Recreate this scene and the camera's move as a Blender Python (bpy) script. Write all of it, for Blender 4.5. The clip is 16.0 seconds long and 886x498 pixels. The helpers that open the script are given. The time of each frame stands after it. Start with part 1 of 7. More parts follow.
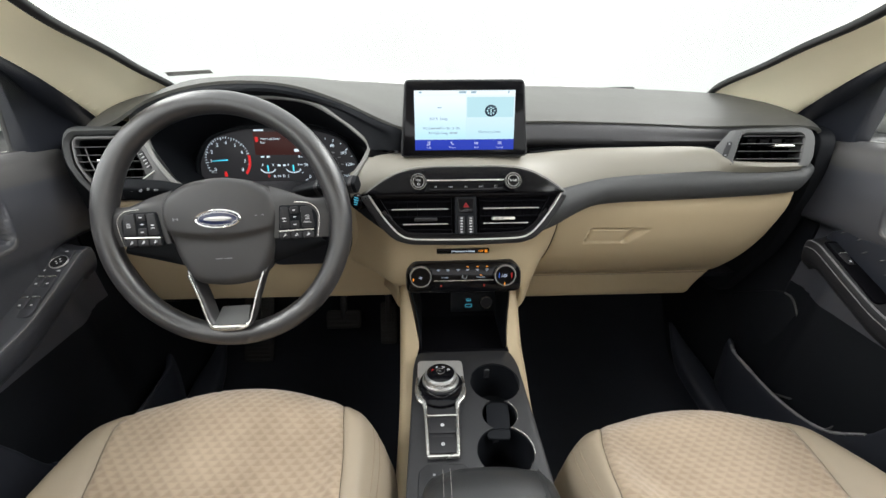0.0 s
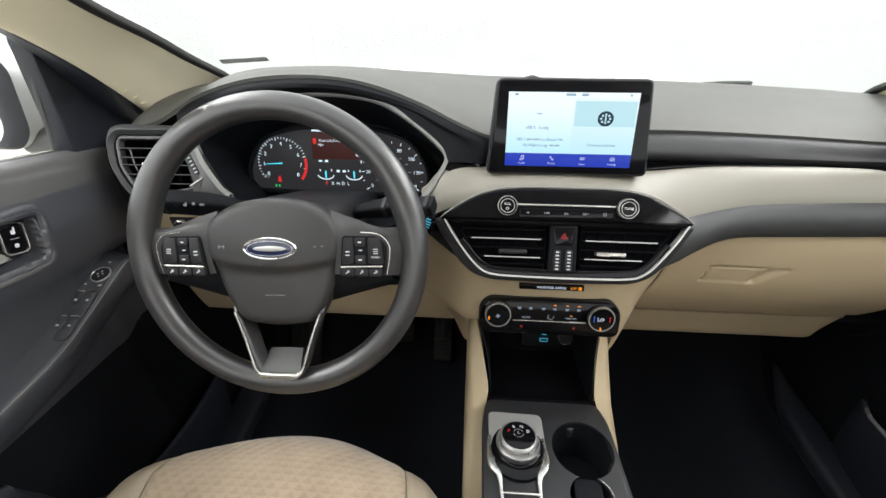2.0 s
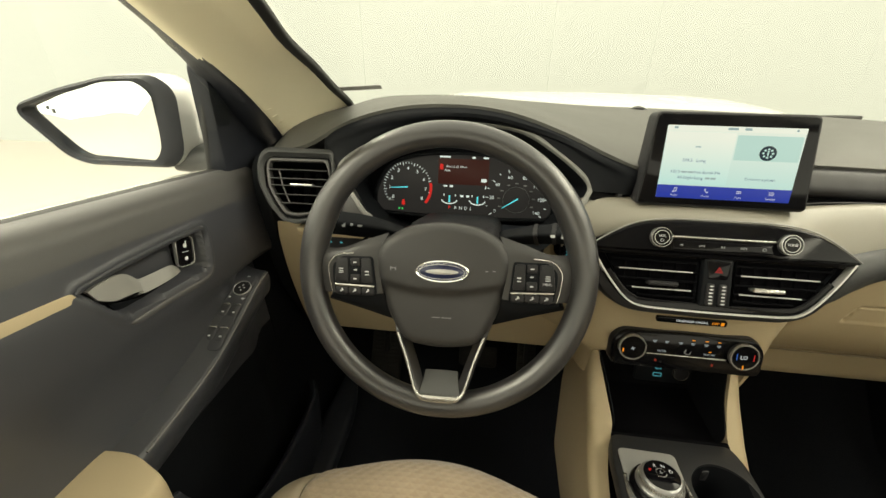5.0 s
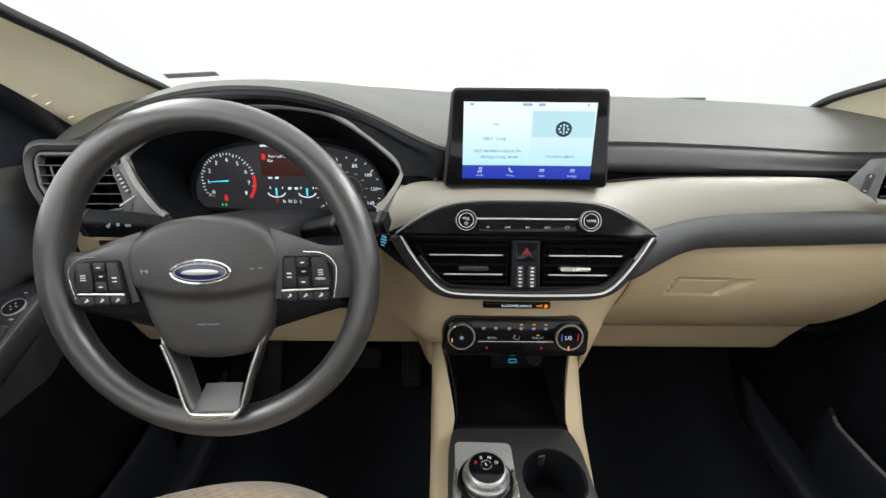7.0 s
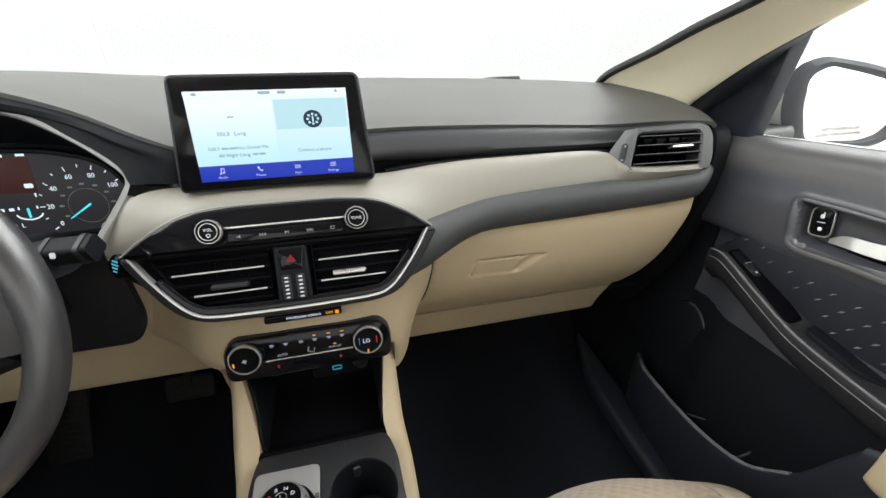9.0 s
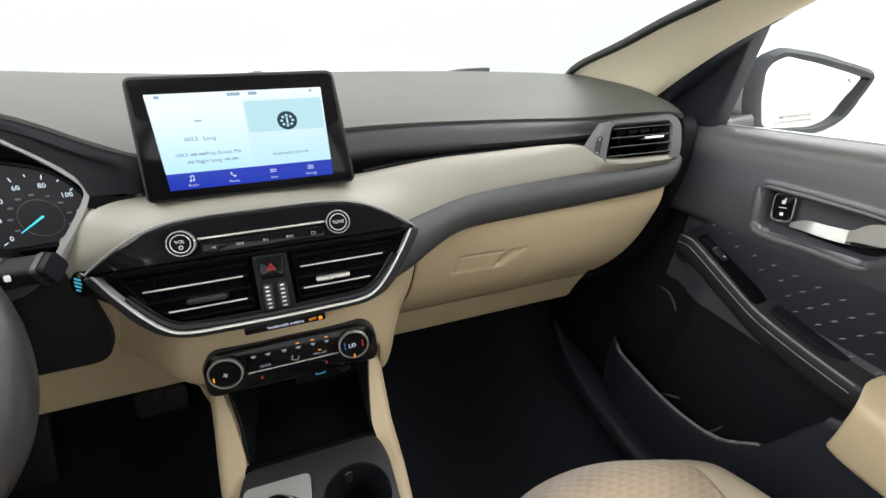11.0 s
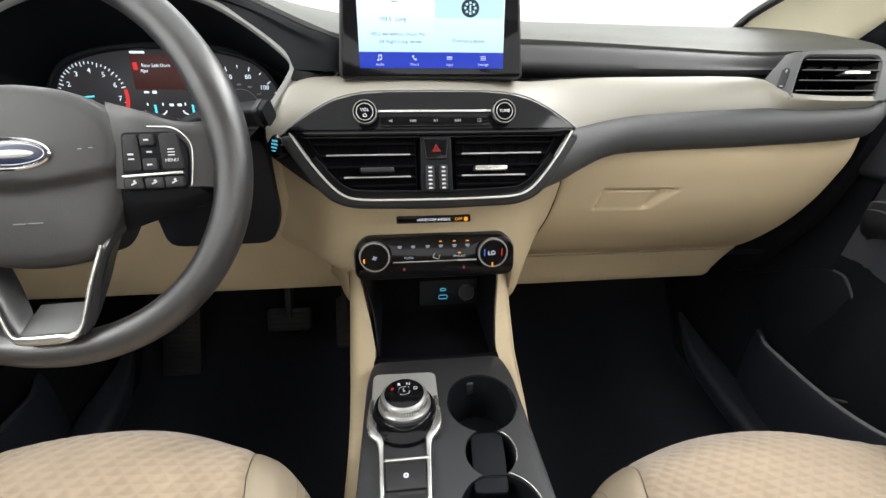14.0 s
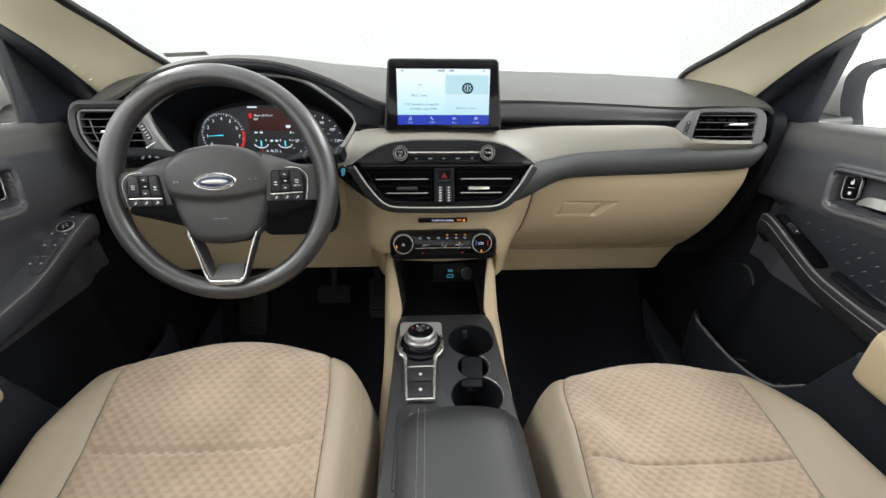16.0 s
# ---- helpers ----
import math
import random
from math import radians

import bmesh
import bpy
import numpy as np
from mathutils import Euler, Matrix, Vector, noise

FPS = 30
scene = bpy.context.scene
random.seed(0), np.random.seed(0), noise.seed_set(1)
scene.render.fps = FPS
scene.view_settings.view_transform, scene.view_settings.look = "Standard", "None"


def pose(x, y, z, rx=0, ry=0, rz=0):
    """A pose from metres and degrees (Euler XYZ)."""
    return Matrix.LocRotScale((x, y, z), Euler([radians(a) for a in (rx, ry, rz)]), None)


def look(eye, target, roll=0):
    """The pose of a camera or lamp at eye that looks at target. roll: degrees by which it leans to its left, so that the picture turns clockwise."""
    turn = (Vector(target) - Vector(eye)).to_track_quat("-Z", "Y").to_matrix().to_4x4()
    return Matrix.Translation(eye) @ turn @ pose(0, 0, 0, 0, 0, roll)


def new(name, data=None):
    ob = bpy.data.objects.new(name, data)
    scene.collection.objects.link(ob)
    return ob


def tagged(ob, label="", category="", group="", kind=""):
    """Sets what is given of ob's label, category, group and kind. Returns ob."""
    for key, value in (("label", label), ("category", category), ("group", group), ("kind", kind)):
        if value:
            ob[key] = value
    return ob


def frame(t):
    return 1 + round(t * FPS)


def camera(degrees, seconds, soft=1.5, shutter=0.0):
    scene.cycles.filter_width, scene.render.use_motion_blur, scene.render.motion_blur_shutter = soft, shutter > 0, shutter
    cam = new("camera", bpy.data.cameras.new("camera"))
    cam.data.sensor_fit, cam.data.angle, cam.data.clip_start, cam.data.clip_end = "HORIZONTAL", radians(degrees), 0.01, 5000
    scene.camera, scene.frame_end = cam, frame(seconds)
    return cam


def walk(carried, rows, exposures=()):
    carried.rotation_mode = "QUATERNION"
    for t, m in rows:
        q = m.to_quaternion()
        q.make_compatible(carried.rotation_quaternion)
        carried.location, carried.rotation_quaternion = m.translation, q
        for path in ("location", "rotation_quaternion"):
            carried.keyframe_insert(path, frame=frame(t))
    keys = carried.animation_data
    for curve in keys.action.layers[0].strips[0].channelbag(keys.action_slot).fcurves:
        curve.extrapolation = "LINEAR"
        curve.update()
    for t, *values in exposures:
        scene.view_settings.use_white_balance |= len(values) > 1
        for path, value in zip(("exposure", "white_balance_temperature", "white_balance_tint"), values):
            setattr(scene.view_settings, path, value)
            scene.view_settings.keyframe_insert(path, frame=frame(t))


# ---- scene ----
cam = camera(94.5, 16.0)
METRES, EYE, TILT, LEAN, TURN = 1.33, 1.22, -26.5, 0.0, -2.2
ROWS = [
    (0.0, -0.0009, -0.0033, 0.0024, -0.07, -0.40, 0.09),
    (0.5, -0.0024, 0.0324, 0.0239, 0.54, -1.31, -0.26),
    (1.0, -0.0060, 0.0641, 0.0392, 1.72, -1.96, -0.84),
    (1.5, -0.0241, 0.0797, 0.0523, 3.63, -2.45, -1.77),
    (2.0, -0.0555, 0.0913, 0.0572, 5.55, -2.79, -2.83),
    (2.5, -0.0921, 0.0917, 0.0574, 7.41, -2.95, -3.77),
    (3.0, -0.1356, 0.0829, 0.0559, 8.92, -2.86, -4.56),
    (3.2, -0.1499, 0.0802, 0.0575, 9.52, -2.95, -4.74),
    (5.3, -0.1855, 0.0706, 0.0520, 8.75, 0.35, -5.05),
    (5.5, -0.1711, 0.0785, 0.0497, 8.37, 0.41, -4.80),
    (6.0, -0.1272, 0.0933, 0.0489, 6.83, 0.52, -3.98),
    (6.5, -0.0837, 0.1157, 0.0457, 4.40, 0.61, -2.81),
    (7.0, -0.0397, 0.1196, 0.0545, 1.95, 0.20, -1.49),
    (7.5, -0.0009, 0.1295, 0.0591, -0.87, -0.15, 0.04),
    (8.0, 0.0319, 0.1372, 0.0601, -3.97, -0.69, 1.73),
    (8.5, 0.0598, 0.1462, 0.0625, -7.86, -1.59, 3.55),
    (9.0, 0.0924, 0.1463, 0.0665, -11.39, -2.36, 5.31),
    (9.2, 0.1013, 0.1489, 0.0682, -12.73, -2.69, 5.95),
    (11.3, 0.0690, 0.1517, 0.0805, -15.77, -4.29, 7.48),
    (11.5, 0.0554, 0.1476, 0.0817, -14.62, -3.97, 6.99),
    (12.0, 0.0192, 0.1431, 0.0736, -11.93, -2.76, 5.55),
    (12.5, 0.0057, 0.1671, 0.0484, -9.19, -1.29, 4.10),
    (13.0, 0.0122, 0.1911, 0.0172, -6.62, -0.84, 2.74),
    (13.5, 0.0132, 0.1919, -0.0063, -4.84, -1.05, 1.70),
    (14.0, 0.0110, 0.1644, -0.0279, -3.62, -0.97, 1.11),
    (14.5, 0.0075, 0.1144, -0.0297, -2.63, -1.19, 0.71),
    (15.0, 0.0064, 0.0568, -0.0321, -1.84, -1.17, 0.34),
    (15.5, 0.0123, -0.0028, -0.0328, -1.17, -1.39, 0.03),
    (16.0, 0.0206, -0.0504, -0.0376, -0.75, -1.03, -0.21),
]
# the clip's camera warms its picture for a while after five seconds
LOOK = [(0.0, 0.0, 6250, 10), (3.2, 0.0, 6250, 10), (4.4, -0.05, 6800, 9), (5.3, -0.36, 8150, -2), (5.7, -0.34, 8100, -2), (6.1, -0.26, 7600, 0), (6.6, 0.0, 6500, 10), (7.0, 0.0, 6250, 10), (11.5, 0.0, 6250, 10), (12.5, 0.08, 6250, 10), (13.0, 0.2, 6250, 10), (14.0, 0.3, 6300, 10), (14.6, 0.2, 6300, 10), (15.3, 0.0, 6250, 10), (16.0, -0.05, 6250, 10)]
walk(cam, [(t, pose(-0.065, 0, EYE, TILT, LEAN, TURN) @ pose(METRES * x, METRES * y, METRES * z, 90 + pitch, roll, yaw)) for t, x, y, z, yaw, pitch, roll in ROWS], LOOK)

# ---- world and light: a white photo booth with bright walls ----
world = bpy.data.worlds.new("booth_light")
scene.world = world
world.use_nodes = True
wn = world.node_tree
bg = wn.nodes["Background"]
tcw, sep, lift_ = wn.nodes.new("ShaderNodeTexCoord"), wn.nodes.new("ShaderNodeSeparateXYZ"), wn.nodes.new("ShaderNodeMapRange")
# white booth walls all round, a little dimmer ceiling overhead
lift_.inputs[1].default_value, lift_.inputs[2].default_value = 0.02, 0.75
lift_.inputs[3].default_value, lift_.inputs[4].default_value = 3.5, 2.1
wn.links.new(tcw.outputs["Generated"], sep.inputs[0])
wn.links.new(sep.outputs["Z"], lift_.inputs[0])
wn.links.new(lift_.outputs[0], bg.inputs["Strength"])
bg.inputs["Color"].default_value = (1.0, 0.985, 0.955, 1)
# unseen soft boxes added for highlights: one along each side, one before the car
for lx, ly, lz, tx, ty, tz, sx, sy, watts in ((-2.6, 0.8, 3.3, -0.2, 0.5, 1.0, 1.0, 5.0, 190), (2.6, 0.8, 3.3, 0.2, 0.5, 1.0, 1.0, 5.0, 190), (0.0, 4.2, 3.9, 0.0, 0.6, 1.0, 4.0, 1.0, 55)):
    box = bpy.data.lights.new("added_soft_box", "AREA")
    box.shape, box.size, box.size_y, box.energy, box.color = "RECTANGLE", sx, sy, watts, (1.0, 0.97, 0.93)
    lamp = new("added_soft_box", box)
    lamp.matrix_world = look((lx, ly, lz), (tx, ty, tz))
    if sx < sy:
        lamp.matrix_world = pose(lx, ly, lz, 0, (40 if lx < 0 else -40) * -1, 0)
    tagged(lamp, "long white soft box added out of view for highlights", "lamp", "booth soft boxes")


# ---- materials ----
def principled(name):
    m = bpy.data.materials.new(name)
    m.use_nodes = True
    return m, m.node_tree, m.node_tree.nodes["Principled BSDF"]


def surface(name, base, rough=0.5, metal=0.0, vary=0.12, grain=600.0, bump=0.15, blotch=9.0, coat=0.0, spec=0.5):
    """A painted, moulded or woven surface: fine grain in the relief, wide soft stains in colour and gloss."""
    m, nt, p = principled(name)
    tc = nt.nodes.new("ShaderNodeTexCoord")
    wide = nt.nodes.new("ShaderNodeTexNoise")
    wide.inputs["Scale"].default_value, wide.inputs["Detail"].default_value = blotch, 5
    fine = nt.nodes.new("ShaderNodeTexNoise")
    fine.inputs["Scale"].default_value, fine.inputs["Detail"].default_value = grain, 2
    for n in (wide, fine):
        nt.links.new(tc.outputs["Object"], n.inputs["Vector"])
    ramp = nt.nodes.new("ShaderNodeMix")
    ramp.data_type = "RGBA"
    ramp.inputs[6].default_value = (*[c * (1 - vary) for c in base], 1)
    ramp.inputs[7].default_value = (*[min(1, c * (1 + vary)) for c in base], 1)
    add = nt.nodes.new("ShaderNodeMath")
    add.operation = "MULTIPLY_ADD"
    add.inputs[1].default_value = 0.35
    nt.links.new(fine.outputs["Fac"], add.inputs[0])
    half = nt.nodes.new("ShaderNodeMath")
    half.operation = "MULTIPLY"
    half.inputs[1].default_value = 0.65
    nt.links.new(wide.outputs["Fac"], half.inputs[0])
    nt.links.new(half.outputs[0], add.inputs[2])
    nt.links.new(add.outputs[0], ramp.inputs[0])
    nt.links.new(ramp.outputs[2], p.inputs["Base Color"])
    rr = nt.nodes.new("ShaderNodeMapRange")
    rr.inputs[3].default_value, rr.inputs[4].default_value = max(0.02, rough - 0.07), min(1, rough + 0.07)
    nt.links.new(wide.outputs["Fac"], rr.inputs[0])
    nt.links.new(rr.outputs[0], p.inputs["Roughness"])
    p.inputs["Metallic"].default_value = metal
    p.inputs["Specular IOR Level"].default_value = spec
    p.inputs["Coat Weight"].default_value = coat
    p.inputs["Coat Roughness"].default_value = 0.04
    if bump:
        b = nt.nodes.new("ShaderNodeBump")
        b.inputs["Strength"].default_value, b.inputs["Distance"].default_value = bump, 0.0006
        nt.links.new(fine.outputs["Fac"], b.inputs["Height"])
        nt.links.new(b.outputs["Normal"], p.inputs["Normal"])
    return m


def lit(name, colour, strength):
    """Something that gives off light: a display, a backlit sign."""
    m, nt, p = principled(name)
    p.inputs["Base Color"].default_value = (0.01, 0.01, 0.01, 1)
    p.inputs["Roughness"].default_value = 0.35
    p.inputs["Specular IOR Level"].default_value = 0.12
    p.inputs["Emission Color"].default_value = (*colour, 1)
    p.inputs["Emission Strength"].default_value = strength
    return m


def lit_fade(name, low, high, z0, z1, strength):
    """A display whose picture pales from low, at height z0, to high, at z1."""
    m = lit(name, high, strength)
    nt = m.node_tree
    tc, sep_, mr = nt.nodes.new("ShaderNodeTexCoord"), nt.nodes.new("ShaderNodeSeparateXYZ"), nt.nodes.new("ShaderNodeMapRange")
    mr.inputs[1].default_value, mr.inputs[2].default_value = z0, z1
    mix = nt.nodes.new("ShaderNodeMix")
    mix.data_type = "RGBA"
    mix.inputs[6].default_value, mix.inputs[7].default_value = (*low, 1), (*high, 1)
    nt.links.new(tc.outputs["Object"], sep_.inputs[0])
    nt.links.new(sep_.outputs["Z"], mr.inputs[0])
    nt.links.new(mr.outputs[0], mix.inputs[0])
    nt.links.new(mix.outputs[2], nt.nodes["Principled BSDF"].inputs["Emission Color"])
    return m


def mirror_glass(name):
    m, nt, p = principled(name)
    p.inputs["Base Color"].default_value = (0.86, 0.88, 0.88, 1)
    p.inputs["Metallic"].default_value, p.inputs["Roughness"].default_value = 1.0, 0.02
    return m


def clear_glass(name, tint, rough=0.0):
    m, nt, p = principled(name)
    out = nt.nodes["Material Output"]
    nt.nodes.remove(p)
    tr = nt.nodes.new("ShaderNodeBsdfTransparent")
    tr.inputs[0].default_value = (*tint, 1)
    gl = nt.nodes.new("ShaderNodeBsdfGlossy")
    gl.inputs["Roughness"].default_value = 0.01
    fr_ = nt.nodes.new("ShaderNodeLayerWeight")
    fr_.inputs[0].default_value = 0.06
    mix = nt.nodes.new("ShaderNodeMixShader")
    nt.links.new(fr_.outputs["Facing"], mix.inputs[0])
    nt.links.new(tr.outputs[0], mix.inputs[1])
    nt.links.new(gl.outputs[0], mix.inputs[2])
    nt.links.new(mix.outputs[0], out.inputs[0])
    return m


BEIGE = surface("beige_moulded_plastic", (0.43, 0.350, 0.228), 0.55, vary=0.05, grain=900, bump=0.2, spec=0.35)
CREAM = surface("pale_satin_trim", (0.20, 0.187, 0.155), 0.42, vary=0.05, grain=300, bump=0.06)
PILLAR = surface("beige_woven_lining", (0.90, 0.83, 0.62), 0.8, vary=0.06, grain=1400, bump=0.3, spec=0.2)
VINYL = surface("beige_vinyl", (0.27, 0.224, 0.166), 0.48, vary=0.05, grain=1100, bump=0.35, spec=0.35)
PAD = surface("grey_soft_touch_pad", (0.066, 0.066, 0.060), 0.58, vary=0.1, grain=1500, bump=0.35)
BAND = surface("dark_grey_soft_band", (0.034, 0.036, 0.037), 0.55, vary=0.1, grain=1500, bump=0.3)
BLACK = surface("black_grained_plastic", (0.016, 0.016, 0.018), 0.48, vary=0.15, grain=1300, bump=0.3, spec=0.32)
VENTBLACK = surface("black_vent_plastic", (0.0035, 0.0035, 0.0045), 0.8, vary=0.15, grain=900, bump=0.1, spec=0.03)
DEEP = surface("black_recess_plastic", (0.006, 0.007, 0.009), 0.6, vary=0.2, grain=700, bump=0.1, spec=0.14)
GLOSS = surface("gloss_black_panel", (0.004, 0.004, 0.005), 0.08, vary=0.1, grain=200, bump=0.0, blotch=30, spec=0.17)
CONSOLE = surface("charcoal_console_plastic", (0.0184, 0.0190, 0.0211), 0.42, vary=0.12, grain=1300, bump=0.3)
LEATHER = surface("black_leather", (0.022, 0.023, 0.024), 0.4, vary=0.15, grain=650, bump=0.5)
RIM = surface("dark_grey_leather_rim", (0.024, 0.0235, 0.025), 0.33, vary=0.12, grain=800, bump=0.3, spec=1.0)
HUB = surface("dark_grey_airbag_cover", (0.027, 0.0265, 0.027), 0.46, vary=0.1, grain=1200, bump=0.35, spec=0.6)
DOORSKIN = surface("charcoal_door_plastic", (0.040, 0.042, 0.050), 0.38, vary=0.12, grain=1200, bump=0.35, spec=0.85)
SILVER = surface("satin_silver", (0.58, 0.575, 0.55), 0.26, metal=0.9, vary=0.04, grain=300, bump=0.03)
CHROME = surface("chrome", (0.80, 0.80, 0.80), 0.12, metal=1.0, vary=0.02, grain=200, bump=0.0)
VENTGREY = surface("dark_grey_vent_surround", (0.055, 0.057, 0.057), 0.42, vary=0.08, grain=1200, bump=0.25)
# paler than the door panel: light on the up-facing ledge put into its colour
LITLEDGE = surface("lit_door_ledge", (0.072, 0.071, 0.071), 0.42, vary=0.1, grain=1200, bump=0.3)
LEVER = surface("silver_painted_lever", (0.44, 0.44, 0.42), 0.3, metal=0.5, vary=0.04, grain=400, bump=0.02)
RINGSILVER = surface("bright_knob_ring", (0.50, 0.50, 0.49), 0.22, metal=0.7, vary=0.03, grain=300, bump=0.0)
# paler than the plastic it edges, so highlights sit in the colour
POLISH = surface("smooth_edge_highlight", (0.15, 0.15, 0.155), 0.26, vary=0.08, grain=900, bump=0.05)
SATIN = surface("dull_silver_plate", (0.55, 0.55, 0.54), 0.34, metal=0.6, vary=0.05, grain=500, bump=0.05)
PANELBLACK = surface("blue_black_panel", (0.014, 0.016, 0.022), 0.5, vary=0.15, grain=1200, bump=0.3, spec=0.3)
VENTRIM = surface("grey_vent_cheek", (0.085, 0.083, 0.084), 0.45, vary=0.06, grain=900, bump=0.15)
KNURL = surface("knurled_steel", (0.34, 0.34, 0.34), 0.36, metal=0.8, vary=0.08, grain=900, bump=0.25)
GREYTRIM = surface("grey_vent_surround", (0.22, 0.22, 0.21), 0.42, vary=0.06, grain=900, bump=0.15)
CARPET = surface("black_carpet", (0.015, 0.017, 0.022), 0.95, vary=0.3, grain=350, bump=1.0, spec=0.1)
RUBBER = surface("black_rubber", (0.012, 0.012, 0.012), 0.6, vary=0.15, grain=500, bump=0.2)
STITCH = surface("pale_thread", (0.20, 0.195, 0.185), 0.8, vary=0.1, grain=900, bump=0.2)
SEAM = surface("tan_thread", (0.25, 0.195, 0.14), 0.8, vary=0.1, grain=900, bump=0.2)
WHITECAR = surface("white_car_paint", (0.80, 0.79, 0.76), 0.25, vary=0.02, grain=80, bump=0.0, coat=0.6)
HEADLINER = surface("pale_headliner", (0.80, 0.76, 0.67), 0.9, vary=0.05, grain=900, bump=0.3)
BOOTHFLOOR = surface("pale_booth_floor", (0.70, 0.66, 0.60), 0.5, vary=0.06, grain=60, bump=0.05)
BLUE = surface("deep_blue_enamel", (0.010, 0.016, 0.055), 0.2, vary=0.05, bump=0.0, coat=0.5)
MARK = surface("white_printed_mark", (0.60, 0.61, 0.63), 0.5, vary=0.03, bump=0.0)
DIMMARK = surface("grey_printed_mark", (0.20, 0.21, 0.22), 0.5, vary=0.03, bump=0.0)
PALEMARK = surface("faint_etched_mark", (0.42, 0.42, 0.41), 0.6, vary=0.05, bump=0.0)
MIRROR = mirror_glass("mirror_silvering")
GLASS = clear_glass("clear_window_glass", (0.97, 0.98, 0.97))
PALEBLUE = lit_fade("screen_pale_blue", (0.55, 0.86, 0.93), (0.86, 0.97, 1.0), 1.065, 1.145, 1.0)
PALECARD = lit_fade("screen_card", (0.50, 0.85, 0.93), (0.90, 0.98, 1.0), 1.065, 1.135, 1.04)
PALETILE = lit("screen_tile", (0.57, 0.85, 0.90), 0.95)
NAVY = lit("screen_navy_bar", (0.012, 0.040, 0.46), 1.0)
INK = lit("screen_ink", (0.03, 0.07, 0.12), 0.5)
TEXTINK = lit("screen_text", (0.10, 0.24, 0.45), 0.8)
FAINTINK = lit("screen_faint_mark", (0.36, 0.52, 0.62), 0.9)
SCREENWHITE = lit("screen_white", (0.8, 0.85, 1.0), 0.9)
GAUGEWHITE = lit("gauge_white", (0.80, 0.92, 1.0), 1.0)
GAUGECYAN = lit("gauge_cyan", (0.10, 0.78, 0.98), 1.1)
GAUGERED = lit("gauge_red", (0.85, 0.03, 0.03), 0.8)
GAUGEGREEN = lit("gauge_green", (0.05, 0.75, 0.20), 0.8)
WARNPANEL = lit("message_panel_red", (0.085, 0.022, 0.018), 0.5)
AMBER = lit("amber_light", (1.0, 0.33, 0.02), 1.0)
BACKLIT = lit("backlit_mark", (0.65, 0.75, 0.9), 0.45)
TEALMARK = lit("teal_backlit_mark", (0.10, 0.55, 0.75), 0.6)


# ---- geometry tools ----
def arr(p):
    return np.array(p, dtype=float)


def glide(points, n, closed=False):
    """n points along a smooth curve through the given points."""
    P = arr(points)
    k = len(P)
    if k == 2 and not closed:
        return np.array([P[0] + (P[1] - P[0]) * i / (n - 1) for i in range(n)])
    out = []
    spans = k if closed else k - 1
    for i in range(n):
        u = spans * i / (n if closed else n - 1)
        j = min(int(u), spans - 1)
        f = u - j
        if closed:
            a, b, c, d = P[(j - 1) % k], P[j % k], P[(j + 1) % k], P[(j + 2) % k]
        else:
            b, c = P[j], P[j + 1]
            a = P[j - 1] if j else 2 * b - c
            d = P[j + 2] if j + 2 < k else 2 * c - b
        out.append(0.5 * (2 * b + (c - a) * f + (2 * a - 5 * b + 4 * c - d) * f * f + (3 * b - a - 3 * c + d) * f ** 3))
    return np.array(out)


def patch(rows, nu, nv):
    """A smooth grid of nu x nv places through rows of places."""
    across = [glide(r, nv) for r in rows]
    cols = [glide([r[j] for r in across], nu) for j in range(nv)]
    return np.array([[cols[j][i] for j in range(nv)] for i in range(nu)])


def skin(P, thick=0.004):
    """A sheet with thickness over a grid of places."""
    P = arr(P)
    du = np.gradient(P, axis=0)
    dv = np.gradient(P, axis=1)
    N = np.cross(du, dv)
    N /= np.maximum(np.linalg.norm(N, axis=2, keepdims=True), 1e-9)
    Q = P - N * thick
    nu, nv = P.shape[:2]
    bm = bmesh.new()
    A = [[bm.verts.new(P[i, j]) for j in range(nv)] for i in range(nu)]
    B = [[bm.verts.new(Q[i, j]) for j in range(nv)] for i in range(nu)]
    for i in range(nu - 1):
        for j in range(nv - 1):
            bm.faces.new((A[i][j], A[i + 1][j], A[i + 1][j + 1], A[i][j + 1]))
            bm.faces.new((B[i][j], B[i][j + 1], B[i + 1][j + 1], B[i + 1][j]))
    rim = [(i, 0) for i in range(nu)] + [(nu - 1, j) for j in range(1, nv)] + [(i, nv - 1) for i in range(nu - 2, -1, -1)] + [(0, j) for j in range(nv - 2, 0, -1)]
    for a, b in zip(rim, rim[1:] + rim[:1]):
        bm.faces.new((A[a[0]][a[1]], B[a[0]][a[1]], B[b[0]][b[1]], A[b[0]][b[1]]))
    return bm


def stack(loops, M=None, cap=(True, True), closed=False):
    """A body from a stack of loops with the same number of places."""
    bm = bmesh.new()
    V = [[bm.verts.new(M @ Vector(p) if M else Vector(p)) for p in loop] for loop in loops]
    n = len(loops[0])
    pairs = list(zip(V, V[1:])) + ([(V[-1], V[0])] if closed else [])
    for a, b in pairs:
        for i in range(n):
            bm.faces.new((a[i], a[(i + 1) % n], b[(i + 1) % n], b[i]))
    if not closed:
        if cap[0]:
            bm.faces.new(V[0][::-1])
        if cap[1]:
            bm.faces.new(V[-1])
    bmesh.ops.recalc_face_normals(bm, faces=bm.faces)
    return bm


